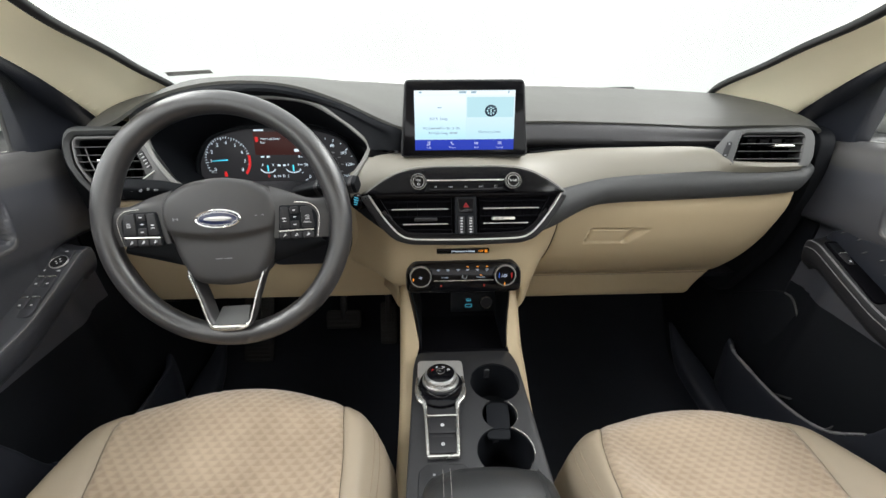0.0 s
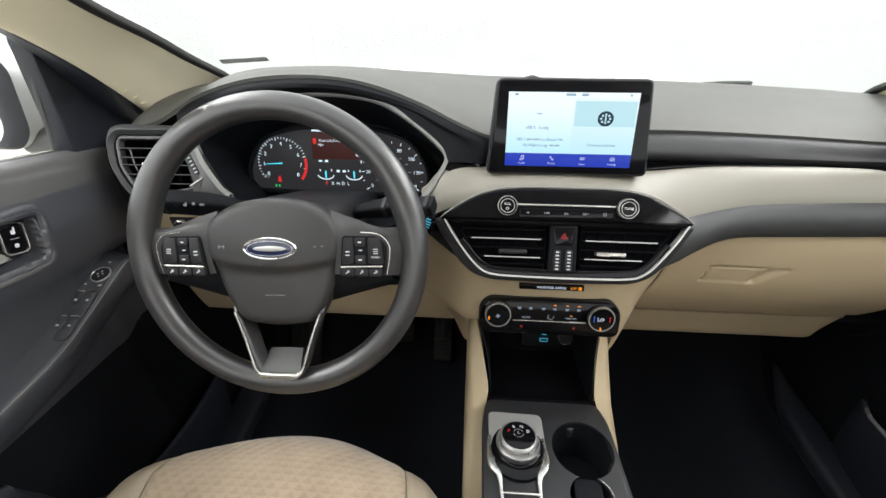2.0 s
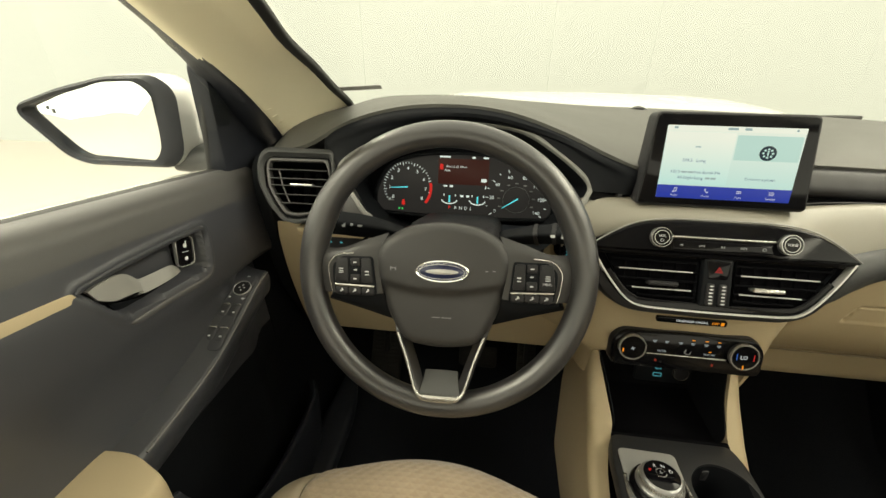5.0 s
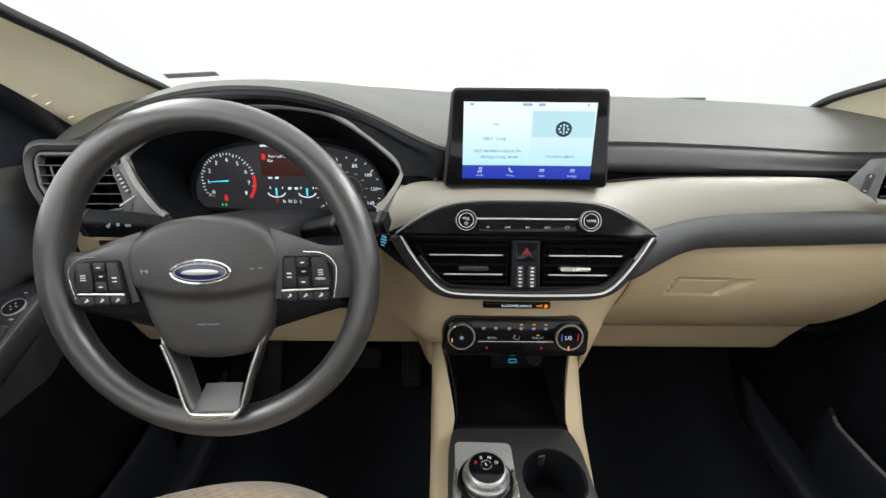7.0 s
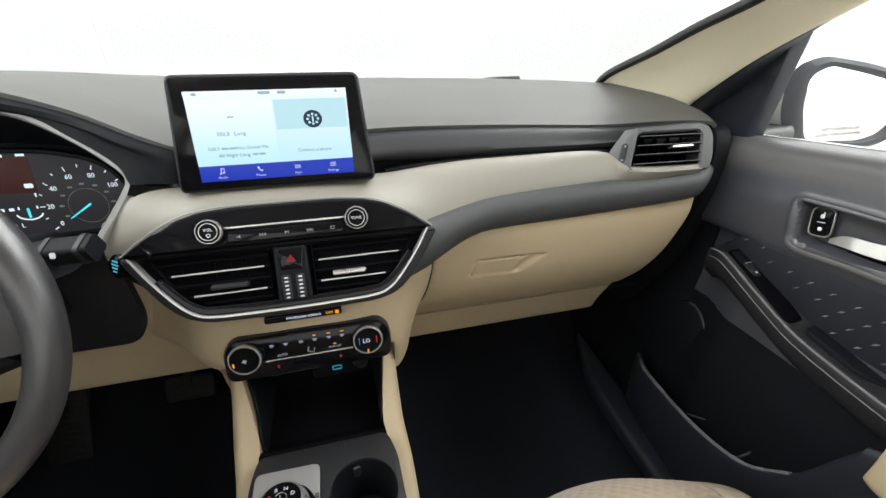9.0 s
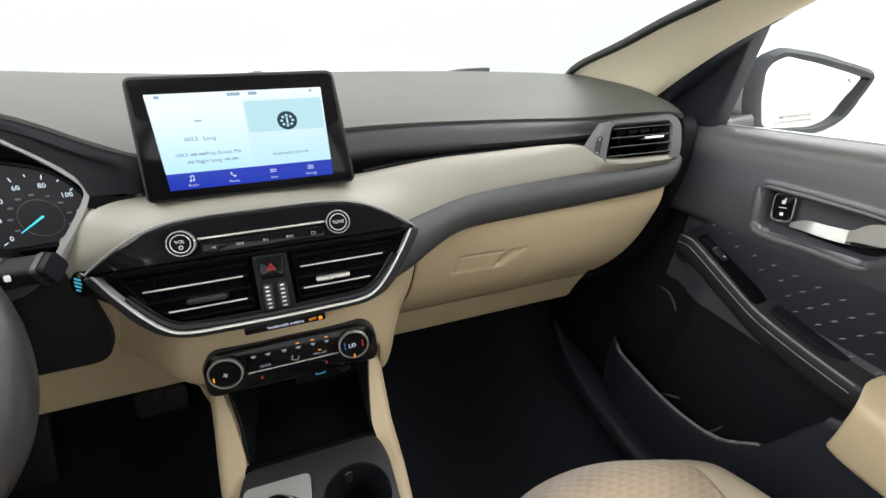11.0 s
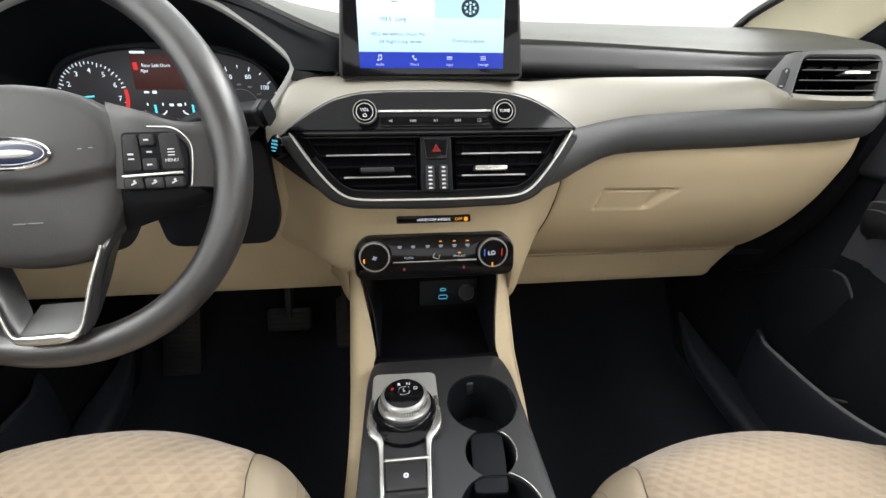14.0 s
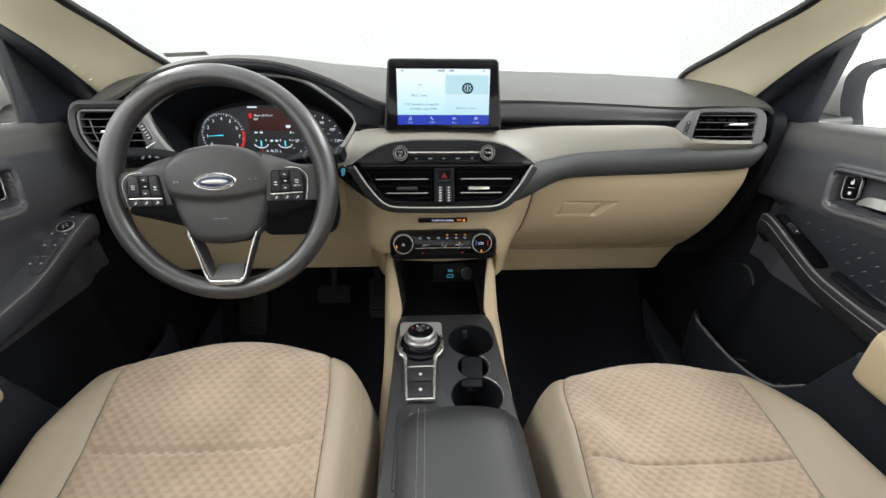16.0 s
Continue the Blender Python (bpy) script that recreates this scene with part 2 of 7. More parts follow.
def inset(out, d):
    """A closed outline drawn in by d."""
    P = arr(out)
    n = len(P)
    area = sum(P[i][0] * P[(i + 1) % n][1] - P[(i + 1) % n][0] * P[i][1] for i in range(n))
    sgn = 1 if area > 0 else -1
    R = []
    for i in range(n):
        a, b = P[i] - P[i - 1], P[(i + 1) % n] - P[i]
        na, nb = arr((-a[1], a[0])) / max(np.hypot(*a), 1e-9), arr((-b[1], b[0])) / max(np.hypot(*b), 1e-9)
        m = na + nb
        m /= max(np.hypot(*m), 1e-9)
        R.append(P[i] + sgn * m * d / max(0.5, m @ na))
    return np.array(R)


def lift(out, z):
    return [(p[0], p[1], z) for p in out]


def plate(out, depth, bev, M, crown=0.0):
    """A slab with the given outline, its front face at z = 0, its front edges rounded, its face bowed by crown."""
    bev = min(bev, depth * 0.9)
    loops = [lift(out, -depth), lift(out, -bev), lift(inset(out, bev * 0.3), -bev * 0.3), lift(inset(out, bev), 0)]
    if crown:
        top = inset(out, bev)
        c = top.mean(0)
        for k in (0.85, 0.65, 0.4, 0.15):
            loops.append(lift(c + (top - c) * k, crown * (1 - k * k)))
    return stack(loops, M)


def surround(outer, inner, depth, bev, M):
    """A flat ring between two outlines with the same number of places."""
    loops = [lift(outer, -depth), lift(outer, -bev), lift(inset(outer, bev), 0), lift(inset(inner, -bev), 0), lift(inner, -bev), lift(inner, -depth)]
    return stack(loops, M, closed=True)


def turned(profile, n, M):
    """A turned body from (radius, height) pairs."""
    return stack([[(r * math.cos(2 * math.pi * i / n), r * math.sin(2 * math.pi * i / n), z) for i in range(n)] for r, z in profile], M)


def sweep(path, section, up=(0, 0, 1), closed=False, M=None, taper=None):
    """A body with a constant section along a path; section x lies across, section y along up."""
    P = arr(path)
    n = len(P)
    loops = []
    for i in range(n):
        d = (P[(i + 1) % n] - P[i - 1]) if closed else P[min(i + 1, n - 1)] - P[max(i - 1, 0)]
        d /= max(np.linalg.norm(d), 1e-9)
        s = np.cross(d, arr(up))
        s /= max(np.linalg.norm(s), 1e-9)
        u = np.cross(s, d)
        k = taper[i] if taper is not None else 1
        loops.append([tuple(P[i] + s * a * k + u * b * k) for a, b in section])
    return stack(loops, M, closed=closed)


def oval(a, b, n=24, x=0.0, y=0.0):
    return [(x + a * math.cos(2 * math.pi * i / n), y + b * math.sin(2 * math.pi * i / n)) for i in range(n)]


def rrect(w, h, r, n=4, x=0.0, y=0.0):
    r = min(r, w / 2 - 1e-5, h / 2 - 1e-5)
    out = []
    for cx, cy, a in ((w / 2 - r, h / 2 - r, 0), (-w / 2 + r, h / 2 - r, 90), (-w / 2 + r, -h / 2 + r, 180), (w / 2 - r, -h / 2 + r, 270)):
        for i in range(n + 1):
            t = radians(a + 90 * i / n)
            out.append((x + cx + r * math.cos(t), y + cy + r * math.sin(t)))
    return out


def soft(points, r, n=4):
    """A closed outline with its corners rounded."""
    P = arr(points)
    k = len(P)
    out = []
    for i in range(k):
        a, b, c = P[i - 1], P[i], P[(i + 1) % k]
        ra = min(r, 0.45 * np.linalg.norm(a - b), 0.45 * np.linalg.norm(c - b))
        s, e = b + (a - b) / np.linalg.norm(a - b) * ra, b + (c - b) / np.linalg.norm(c - b) * ra
        for j in range(n + 1):
            t = j / n
            out.append(tuple((1 - t) ** 2 * s + 2 * t * (1 - t) * b + t * t * e))
    return out


def lean(origin, back=0.0, yaw=0.0):
    """A frame that faces the seats: x right, y up the face, z out of it; back: degrees by which its top leans away."""
    return pose(*origin, 90 - back, 0, yaw)


def flat(origin, yaw=0.0):
    """A frame that lies flat: x right, y ahead, z up."""
    return pose(*origin, 0, 0, yaw)


def side(origin, s, yaw=0.0):
    """A frame on a door that faces the middle of the car: x ahead (s = 1) or back (s = -1)."""
    return pose(*origin, 90, 0, -90 * s + yaw)


# ---- objects ----
def part(name, bm, material, parent, label="", smooth=40):
    if isinstance(bm, list):
        return [part(name, b, material, parent, label, smooth) for b in bm]
    me = bpy.data.meshes.new(name)
    bm.normal_update()
    bm.to_mesh(me)
    bm.free()
    me.materials.append(material)
    if smooth:
        me.shade_smooth()
        me.set_sharp_from_angle(angle=radians(smooth))
    ob = new(name, me)
    if parent:
        ob.parent = parent
        if parent.type == "EMPTY":
            ob.matrix_parent_inverse = Matrix.Translation(parent.location).inverted()
    return tagged(ob, label)


def thing(name, at, label, category, group="", kind=""):
    ob = new(name)
    ob.location, ob.empty_display_size = at, 0.05
    return tagged(ob, label, category, group, kind)


def single(name, bm, material, label, category="", group="", kind="", smooth=40):
    return tagged(part(name, bm, material, None, "", smooth), label, category, group, kind)


def words(items, thick=0.0002):
    """A mesh of lettering: (text, size, frame) each."""
    bm = bmesh.new()
    for text, size, M in items:
        cu = bpy.data.curves.new("lettering", "FONT")
        cu.body, cu.size, cu.align_x, cu.align_y, cu.extrude, cu.resolution_u = text, size, "CENTER", "CENTER", thick, 2
        ob = bpy.data.objects.new("lettering", cu)
        me = bpy.data.meshes.new_from_object(ob)
        me.transform(M)
        bm.from_mesh(me)
        bpy.data.objects.remove(ob)
        bpy.data.curves.remove(cu)
        bpy.data.meshes.remove(me)
    return bm


def join(*bms):
    out = bmesh.new()
    for b in bms:
        me = bpy.data.meshes.new("piece")
        b.to_mesh(me)
        b.free()
        out.from_mesh(me)
        bpy.data.meshes.remove(me)
    return out


def marks(items, M, thick=0.0004):
    """Plain marks, each a body of its own."""
    return [bars([i], M, thick) for i in items]


def bars(items, M, thick=0.0004):
    """Small plain marks: (x, y, width, height) each."""
    return join(*[plate(rrect(w, h, min(w, h) * 0.2, 1), thick, thick * 0.3, M @ Matrix.Translation((x, y, thick))) for x, y, w, h in items])

# ---- the booth outside ----
def booth():
    fl = bmesh.new()
    bmesh.ops.create_grid(fl, x_segments=2, y_segments=2, size=9)
    single("ground", fl, BOOTHFLOOR, "pale smooth photo booth floor", "floor", kind="structure", smooth=0)
    # the panels emit, standing in for the booth light that falls on them
    glow, nt, p = principled("glowing_booth_wall")
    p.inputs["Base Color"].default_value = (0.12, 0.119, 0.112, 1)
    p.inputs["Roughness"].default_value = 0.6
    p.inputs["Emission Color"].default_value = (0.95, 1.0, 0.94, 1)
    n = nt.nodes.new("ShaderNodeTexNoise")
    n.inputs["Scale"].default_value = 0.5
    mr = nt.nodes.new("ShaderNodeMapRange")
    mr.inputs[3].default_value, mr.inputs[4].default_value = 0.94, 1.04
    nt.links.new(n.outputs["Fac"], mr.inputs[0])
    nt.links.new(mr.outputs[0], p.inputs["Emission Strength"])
    # wall of tall panels with fine joints, curving round the bonnet
    xs = (-9.0, -6.2, -4.1, -1.96, 0.17, 1.22, 3.3, 5.4, 9.0)
    w = thing("booth_wall", (0, 5.2, 0), "pale booth wall of tall panels, given a glow of its own", "wall", kind="structure")
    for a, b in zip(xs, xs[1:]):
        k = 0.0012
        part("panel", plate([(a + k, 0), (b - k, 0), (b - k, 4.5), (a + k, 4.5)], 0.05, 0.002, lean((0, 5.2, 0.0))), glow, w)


booth()

# ---- floor pan, firewall and roof of the car ----
def cabin_shell():
    # carpeted floor rising to the firewall
    rows = []
    for y, z in ((-1.2, 0.30), (0.2, 0.30), (0.75, 0.30), (0.98, 0.33), (1.22, 0.52), (1.30, 0.75), (1.30, 1.02)):
        rows.append([(-0.76, y, z + 0.03), (-0.70, y, z), (-0.4, y, z), (-0.16, y, z), (0, y, z + 0.06), (0.16, y, z), (0.4, y, z), (0.70, y, z), (0.76, y, z + 0.03)])
    single("floor", skin(patch(rows, 30, 40), -0.02), CARPET, "black carpet on the cabin floor and bulkhead", "carpet", kind="structure")
    # roof, rear wall, side walls and posts: unseen, added to shape bounced light
    roof = []
    for y, z in ((0.30, 1.485), (0.0, 1.53), (-0.5, 1.55), (-1.3, 1.54), (-1.9, 1.46)):
        roof.append([(-0.60, y, z - 0.05), (-0.4, y, z), (0, y, z + 0.015), (0.4, y, z), (0.60, y, z - 0.05)])
    single("ceiling", skin(patch(roof, 16, 14), -0.03), HEADLINER, "pale cloth headliner of the car, out of view", "headliner", kind="structure")
    back = []
    for z, y in ((0.30, -1.15), (0.7, -1.2), (1.05, -1.35)):
        back.append([(-0.74, y, z), (0, y - 0.05, z), (0.74, y, z)])
    single("wall_rear", skin(patch(back, 10, 10), 0.03), VINYL, "plain beige wall added out of view behind the front seats", "wall", kind="structure")
    for s in (-1, 1):
        sidew = [[(s * 0.74, y, z) for y in (-0.45, -0.9, -1.35)] for z in (0.30, 0.7, 1.08)]
        single("wall_side", skin(patch(sidew, 6, 8), 0.03), DOORSKIN, "plain charcoal wall added out of view beside the rear seats", "wall", kind="structure")
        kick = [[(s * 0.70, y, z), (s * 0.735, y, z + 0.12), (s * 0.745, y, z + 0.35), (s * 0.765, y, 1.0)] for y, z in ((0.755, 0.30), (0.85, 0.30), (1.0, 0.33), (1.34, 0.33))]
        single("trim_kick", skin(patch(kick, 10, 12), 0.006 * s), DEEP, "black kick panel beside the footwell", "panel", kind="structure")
        post = [(s * 0.735, -0.36, 1.06), (s * 0.68, -0.42, 1.3), (s * 0.61, -0.47, 1.49)]
        single("trim_post", sweep(glide(post, 8), rrect(0.06, 0.12, 0.02), up=(0, 1, 0)), PILLAR, "beige door post trim, out of view", "pillar", kind="structure")


cabin_shell()


# ---- windscreen pillars ----
def windscreen_pillar(s):
    t = thing("trim_pillar", (s * 0.68, 0.9, 1.1), "beige lined windscreen pillar trim", "pillar", kind="structure")
    outer = glide([(0.728, 0.905, 1.06), (0.715, 0.856, 1.098), (0.70, 0.762, 1.164), (0.69, 0.678, 1.213), (0.66, 0.50, 1.305), (0.60, 0.25, 1.44)], 28)
    inner = glide([(0.66, 1.09, 1.085), (0.632, 1.005, 1.127), (0.612, 0.862, 1.176), (0.60, 0.77, 1.211), (0.588, 0.67, 1.245), (0.571, 0.59, 1.277), (0.545, 0.42, 1.36), (0.52, 0.25, 1.44)], 28)
    rows = []
    for o, i in zip(outer, inner):
        mid = (o + i) / 2 + arr((-0.012, -0.012, 0.012))
        rows.append([(s * p[0], p[1], p[2]) for p in (o + arr((0.03, 0.02, 0.0)), o, (o + mid) / 2 + arr((-0.004, -0.006, 0.003)), mid, (i + mid) / 2 + arr((-0.002, -0.004, 0.002)), i)])
    part("cover", skin(patch(rows, 30, 18), 0.004 * s), PILLAR, t)
    # dark edge of the windscreen beside it
    part("glass_seal", sweep([(s * (p[0] - 0.001), p[1] + 0.006, p[2] + 0.003) for p in inner], rrect(0.014, 0.012, 0.004), up=(0, -0.5, 0.8)), RUBBER, t, "black windscreen edge")
    # slots moulded in the lower cover
    for k in range(6 if s < 0 else 0):
        f = 4.0 + k * 1.15
        o, i = outer[int(f)], inner[int(f)]
        c = o + (i - o) * 0.05 + arr((-0.0030, -0.0040, 0.0015))
        d = (i - o) / np.linalg.norm(i - o)
        a, b = c, c + d * 0.009
        part("slot", sweep([(s * a[0], a[1], a[2]), (s * b[0], b[1], b[2])], rrect(0.004, 0.0012, 0.0005), up=(0, -0.7, 0.7)), PILLAR, t)


for s in (-1, 1):
    windscreen_pillar(s)


# ---- glass ----
def glazing():
    rows = []
    for f in (0, 0.25, 0.5, 0.75, 1.0):
        y, z, w = 1.30 - 1.05 * f, 1.085 + 0.395 * f, 0.70 - 0.14 * f
        rows.append([(x * w, y - 0.22 * abs(x) ** 2 * (1 - 0.6 * f), z + 0.01 * (1 - abs(x))) for x in (-1, -0.66, -0.33, 0, 0.33, 0.66, 1)])
    g = single("window_1", skin(patch(rows, 16, 24), 0.004), GLASS, "clear raked windscreen", "windscreen", kind="structure")
    g.visible_shadow = False
    st = patch([[(-0.683, 1.092, 1.151), (-0.592, 1.125, 1.155)], [(-0.683, 1.076, 1.160), (-0.592, 1.108, 1.164)]], 2, 6)
    single("sticker", skin(st, 0.0008), GREYTRIM, "small grey sticker on the windscreen's lower corner", "sticker")
    wp = glide([(0.42, 1.31, 1.088), (0.50, 1.315, 1.093), (0.57, 1.315, 1.094)], 8)
    single("wiper", sweep(wp, rrect(0.016, 0.012, 0.003)), RUBBER, "black wiper blade resting below the windscreen", "wiper")
    single("sun_sensor", turned([(0.022, -0.03), (0.022, 0.0), (0.018, 0.007), (0.008, 0.011), (0.001, 0.012)], 20, flat((0.0, 1.165, 1.114))), GLOSS, "small black dome sensor on the dashboard top", "sensor")


glazing()


# ---- bonnet seen over the dashboard ----
def bonnet():
    rows = []
    for y, z in ((1.36, 1.05), (1.55, 1.085), (1.9, 1.09), (2.25, 1.05), (2.42, 0.96), (2.5, 0.75)):
        rows.append([(x, y - 0.14 * (abs(x) / 0.85) ** 3, z - 0.10 * (abs(x) / 0.85) ** 3 + 0.012 * math.exp(-((abs(x) - 0.55) / 0.10) ** 2)) for x in (-0.88, -0.7, -0.5, -0.25, 0, 0.25, 0.5, 0.7, 0.88)])
    b = thing("bonnet", (0, 2.0, 0.95), "white painted car bonnet with two soft ridges", "bonnet")
    part("skin", skin(patch(rows, 20, 40), -0.006), WHITECAR, b)
    cowl = [[(x, y - 0.16 * (abs(x) / 0.8) ** 2, z) for x in (-0.78, -0.4, 0, 0.4, 0.78)] for y, z in ((1.24, 1.03), (1.30, 1.045), (1.38, 1.04))]
    part("cowl", skin(patch(cowl, 6, 20), -0.006), BLACK, b, "black plastic cowl")


bonnet()

# ---- dashboard ----
DASH = thing("dashboard", (0, 0.9, 1.0), "dark grey and beige moulded dashboard", "dashboard")


def dash_body():
    # top pad, swelling into the hood over the gauges: x, far edge, middle and near edge as (y, z)
    S = ((-0.728, (0.96, 1.075), (0.87, 1.072), (0.815, 1.040)), (-0.69, (1.00, 1.105), (0.89, 1.106), (0.785, 1.072)), (-0.62, (1.06, 1.118), (0.91, 1.125), (0.772, 1.093)),
         (-0.55, (1.10, 1.124), (0.93, 1.148), (0.778, 1.130)), (-0.47, (1.14, 1.129), (0.95, 1.153), (0.782, 1.152)), (-0.385, (1.17, 1.126), (0.95, 1.153), (0.784, 1.158)),
         (-0.30, (1.19, 1.119), (0.95, 1.147), (0.782, 1.150)), (-0.22, (1.20, 1.117), (0.95, 1.130), (0.774, 1.126)), (-0.15, (1.21, 1.113), (0.95, 1.118), (0.752, 1.098)),
         (-0.10, (1.215, 1.111), (0.95, 1.110), (0.742, 1.083)), (-0.02, (1.22, 1.109), (0.95, 1.108), (0.765, 1.080)), (0.10, (1.22, 1.107), (0.95, 1.108), (0.80, 1.082)),
         (0.20, (1.20, 1.107), (0.95, 1.106), (0.815, 1.080)), (0.35, (1.17, 1.106), (0.95, 1.102), (0.82, 1.074)), (0.50, (1.13, 1.103), (0.94, 1.098), (0.815, 1.068)),
         (0.60, (1.09, 1.101), (0.91, 1.096), (0.80, 1.072)), (0.69, (1.00, 1.098), (0.88, 1.092), (0.785, 1.070)), (0.728, (0.96, 1.075), (0.87, 1.070), (0.815, 1.040)))
    rows = [[(x, f[0] + 0.10, f[1] - 0.06), (x, *f), (x, (f[0] + m[0]) / 2, (f[1] + m[1]) / 2 + 0.004), (x, *m), (x, (n[0] * 2 + m[0]) / 3, (n[1] * 2 + m[1]) / 3 + 0.005), (x, *n)] for x, f, m, n in S]
    part("top_pad", skin(patch(rows, 90, 26), 0.006), PAD, DASH, "grey soft-touch top pad")
    # front face of the pad before the passenger
    face = [[(x, y, z), (x, y - 0.012, z - 0.004), (x, y - 0.022, z - 0.016), (x, y - 0.026, zl), (x, y - 0.004, zl - 0.012), (x, y + 0.03, zl - 0.014)]
            for x, y, z, zl in ((0.06, 0.795, 1.079, 1.050), (0.14, 0.812, 1.079, 1.052), (0.25, 0.82, 1.076, 1.048), (0.35, 0.82, 1.072, 1.047), (0.50, 0.815, 1.066, 1.047), (0.60, 0.803, 1.069, 1.052), (0.655, 0.797, 1.071, 1.056))]
    part("pad_face", skin(patch(face, 40, 16), 0.004), BLACK, DASH, "dark grey pad edge")
    # the slot's shadow is put in as a black sheet behind the gap
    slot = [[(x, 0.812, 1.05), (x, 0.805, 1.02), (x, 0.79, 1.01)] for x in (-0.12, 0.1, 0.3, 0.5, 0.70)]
    part("shadow_slot", skin(patch(slot, 20, 6), 0.004), DEEP, DASH, "black sheet for the shadow in the slot below the pad")
    lip = [(x, y, z) for x, y, z in ((0.13, 0.778, 1.034), (0.2, 0.786, 1.0375), (0.35, 0.79, 1.039), (0.50, 0.785, 1.038))]
    part("slot_lip", sweep(glide(lip, 20), rrect(0.012, 0.005, 0.002)), GLOSS, DASH, "gloss black strip")
    # pale strip from the gauges to the passenger's vent
    strip = [[(x, a + 0.02, b - 0.004), (x, a, b), (x, (a * 0.6 + c * 0.4) - 0.004, (b * 0.6 + d * 0.4) + 0.002), (x, c, d), (x, c + 0.012, d - 0.004)]
             for x, a, b, c, d in ((-0.205, 0.730, 1.006, 0.712, 0.974), (-0.196, 0.733, 1.012, 0.710, 0.976), (-0.172, 0.737, 1.036, 0.705, 0.990), (-0.13, 0.737, 1.04, 0.702, 1.008), (-0.085, 0.737, 1.04, 0.70, 1.024), (0, 0.737, 1.04, 0.70, 1.028),
                                 (0.085, 0.74, 1.036, 0.70, 1.022), (0.13, 0.75, 1.033, 0.705, 1.005), (0.185, 0.762, 1.034, 0.716, 0.975), (0.24, 0.77, 1.036, 0.733, 0.985), (0.31, 0.772, 1.037, 0.742, 0.991),
                                 (0.47, 0.77, 1.037, 0.745, 0.998), (0.505, 0.744, 1.0215, 0.744, 0.999), (0.55, 0.7335, 1.0175, 0.741, 1.0), (0.61, 0.7325, 1.0165, 0.741, 1.002), (0.641, 0.735, 1.016, 0.743, 1.004))]
    part("pale_strip", skin(patch(strip, 80, 14), 0.004), CREAM, DASH, "pale satin trim strip")
    # grey soft band below it
    band = [[(x, a + 0.012, b + 0.002), (x, a - 0.004, b), (x, (a + c) / 2 - 0.012, (b + d) / 2 + 0.004), (x, c - 0.002, d), (x, c + 0.03, d - 0.004)]
            for x, a, b, c, d in ((0.108, 0.69, 0.95, 0.672, 0.906), (0.140, 0.70, 0.968, 0.680, 0.916), (0.172, 0.706, 0.974, 0.692, 0.924), (0.20, 0.718, 0.978, 0.705, 0.934), (0.245, 0.733, 0.985, 0.722, 0.947), (0.30, 0.742, 0.991, 0.731, 0.951),
                                  (0.47, 0.745, 0.998, 0.736, 0.955), (0.63, 0.743, 1.002, 0.737, 0.963), (0.662, 0.746, 1.004, 0.745, 0.972), (0.684, 0.760, 1.006, 0.765, 0.98))]
    part("soft_band", skin(patch(band, 60, 16), 0.004), BAND, DASH, "dark grey soft band")
    # beige middle below the vents
    mid = [[(-0.23 + (0.055 if c else 0), 0.79 + 0.4 * c, z), (-0.19 + (0.034 if c else 0), 0.755 + b + 0.2 * c, z), (-0.135 + (0.006 if c else 0), 0.70 + b + 0.1 * c, z), (-0.112 if c else -0.06, 0.684 + b + c, z), (0, 0.682 + b + c, z), (0.108 if c else 0.06, 0.684 + b + c, z), (0.122, 0.70 + b, z), (0.155, (0.70 + b + yg) / 2 - 0.006, z), (xg - 0.003, yg, z)]
           for z, b, c, xg, yg in ((0.945, -0.004, 0, 0.198, 0.740), (0.90, 0.0, 0, 0.195, 0.742), (0.868, 0.008, 0, 0.192, 0.749), (0.83, 0.006, 0, 0.187, 0.762), (0.795, 0.002, 0.0, 0.179, 0.780), (0.775, 0.004, 0.07, 0.168, 0.797), (0.74, 0.012, 0.09, 0.150, 0.832), (0.715, 0.02, 0.09, 0.142, 0.86))]
    part("middle_panel", skin(patch(mid, 20, 40), 0.004), BEIGE, DASH, "beige middle panel")
    # beige knee panel before the driver
    knee = [[(x, y + 0.05 * max(0, (abs(x + 0.42) - 0.2)) ** 1.5, z) for x in (-0.705, -0.64, -0.5, -0.37, -0.25, -0.19, -0.138)] for y, z in ((0.775, 0.952), (0.772, 0.92), (0.782, 0.85), (0.800, 0.78), (0.818, 0.725), (0.836, 0.684), (0.848, 0.672), (0.90, 0.668))]
    part("knee_panel", skin(patch(knee, 24, 30), 0.004), BEIGE, DASH, "beige knee panel")
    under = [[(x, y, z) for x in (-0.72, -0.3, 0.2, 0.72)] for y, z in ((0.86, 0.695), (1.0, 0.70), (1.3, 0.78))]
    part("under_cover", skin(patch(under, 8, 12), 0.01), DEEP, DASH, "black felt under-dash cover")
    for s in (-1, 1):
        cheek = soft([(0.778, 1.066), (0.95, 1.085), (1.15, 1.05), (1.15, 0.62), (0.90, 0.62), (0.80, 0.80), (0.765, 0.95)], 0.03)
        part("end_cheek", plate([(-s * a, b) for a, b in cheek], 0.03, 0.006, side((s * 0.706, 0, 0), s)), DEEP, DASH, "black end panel")


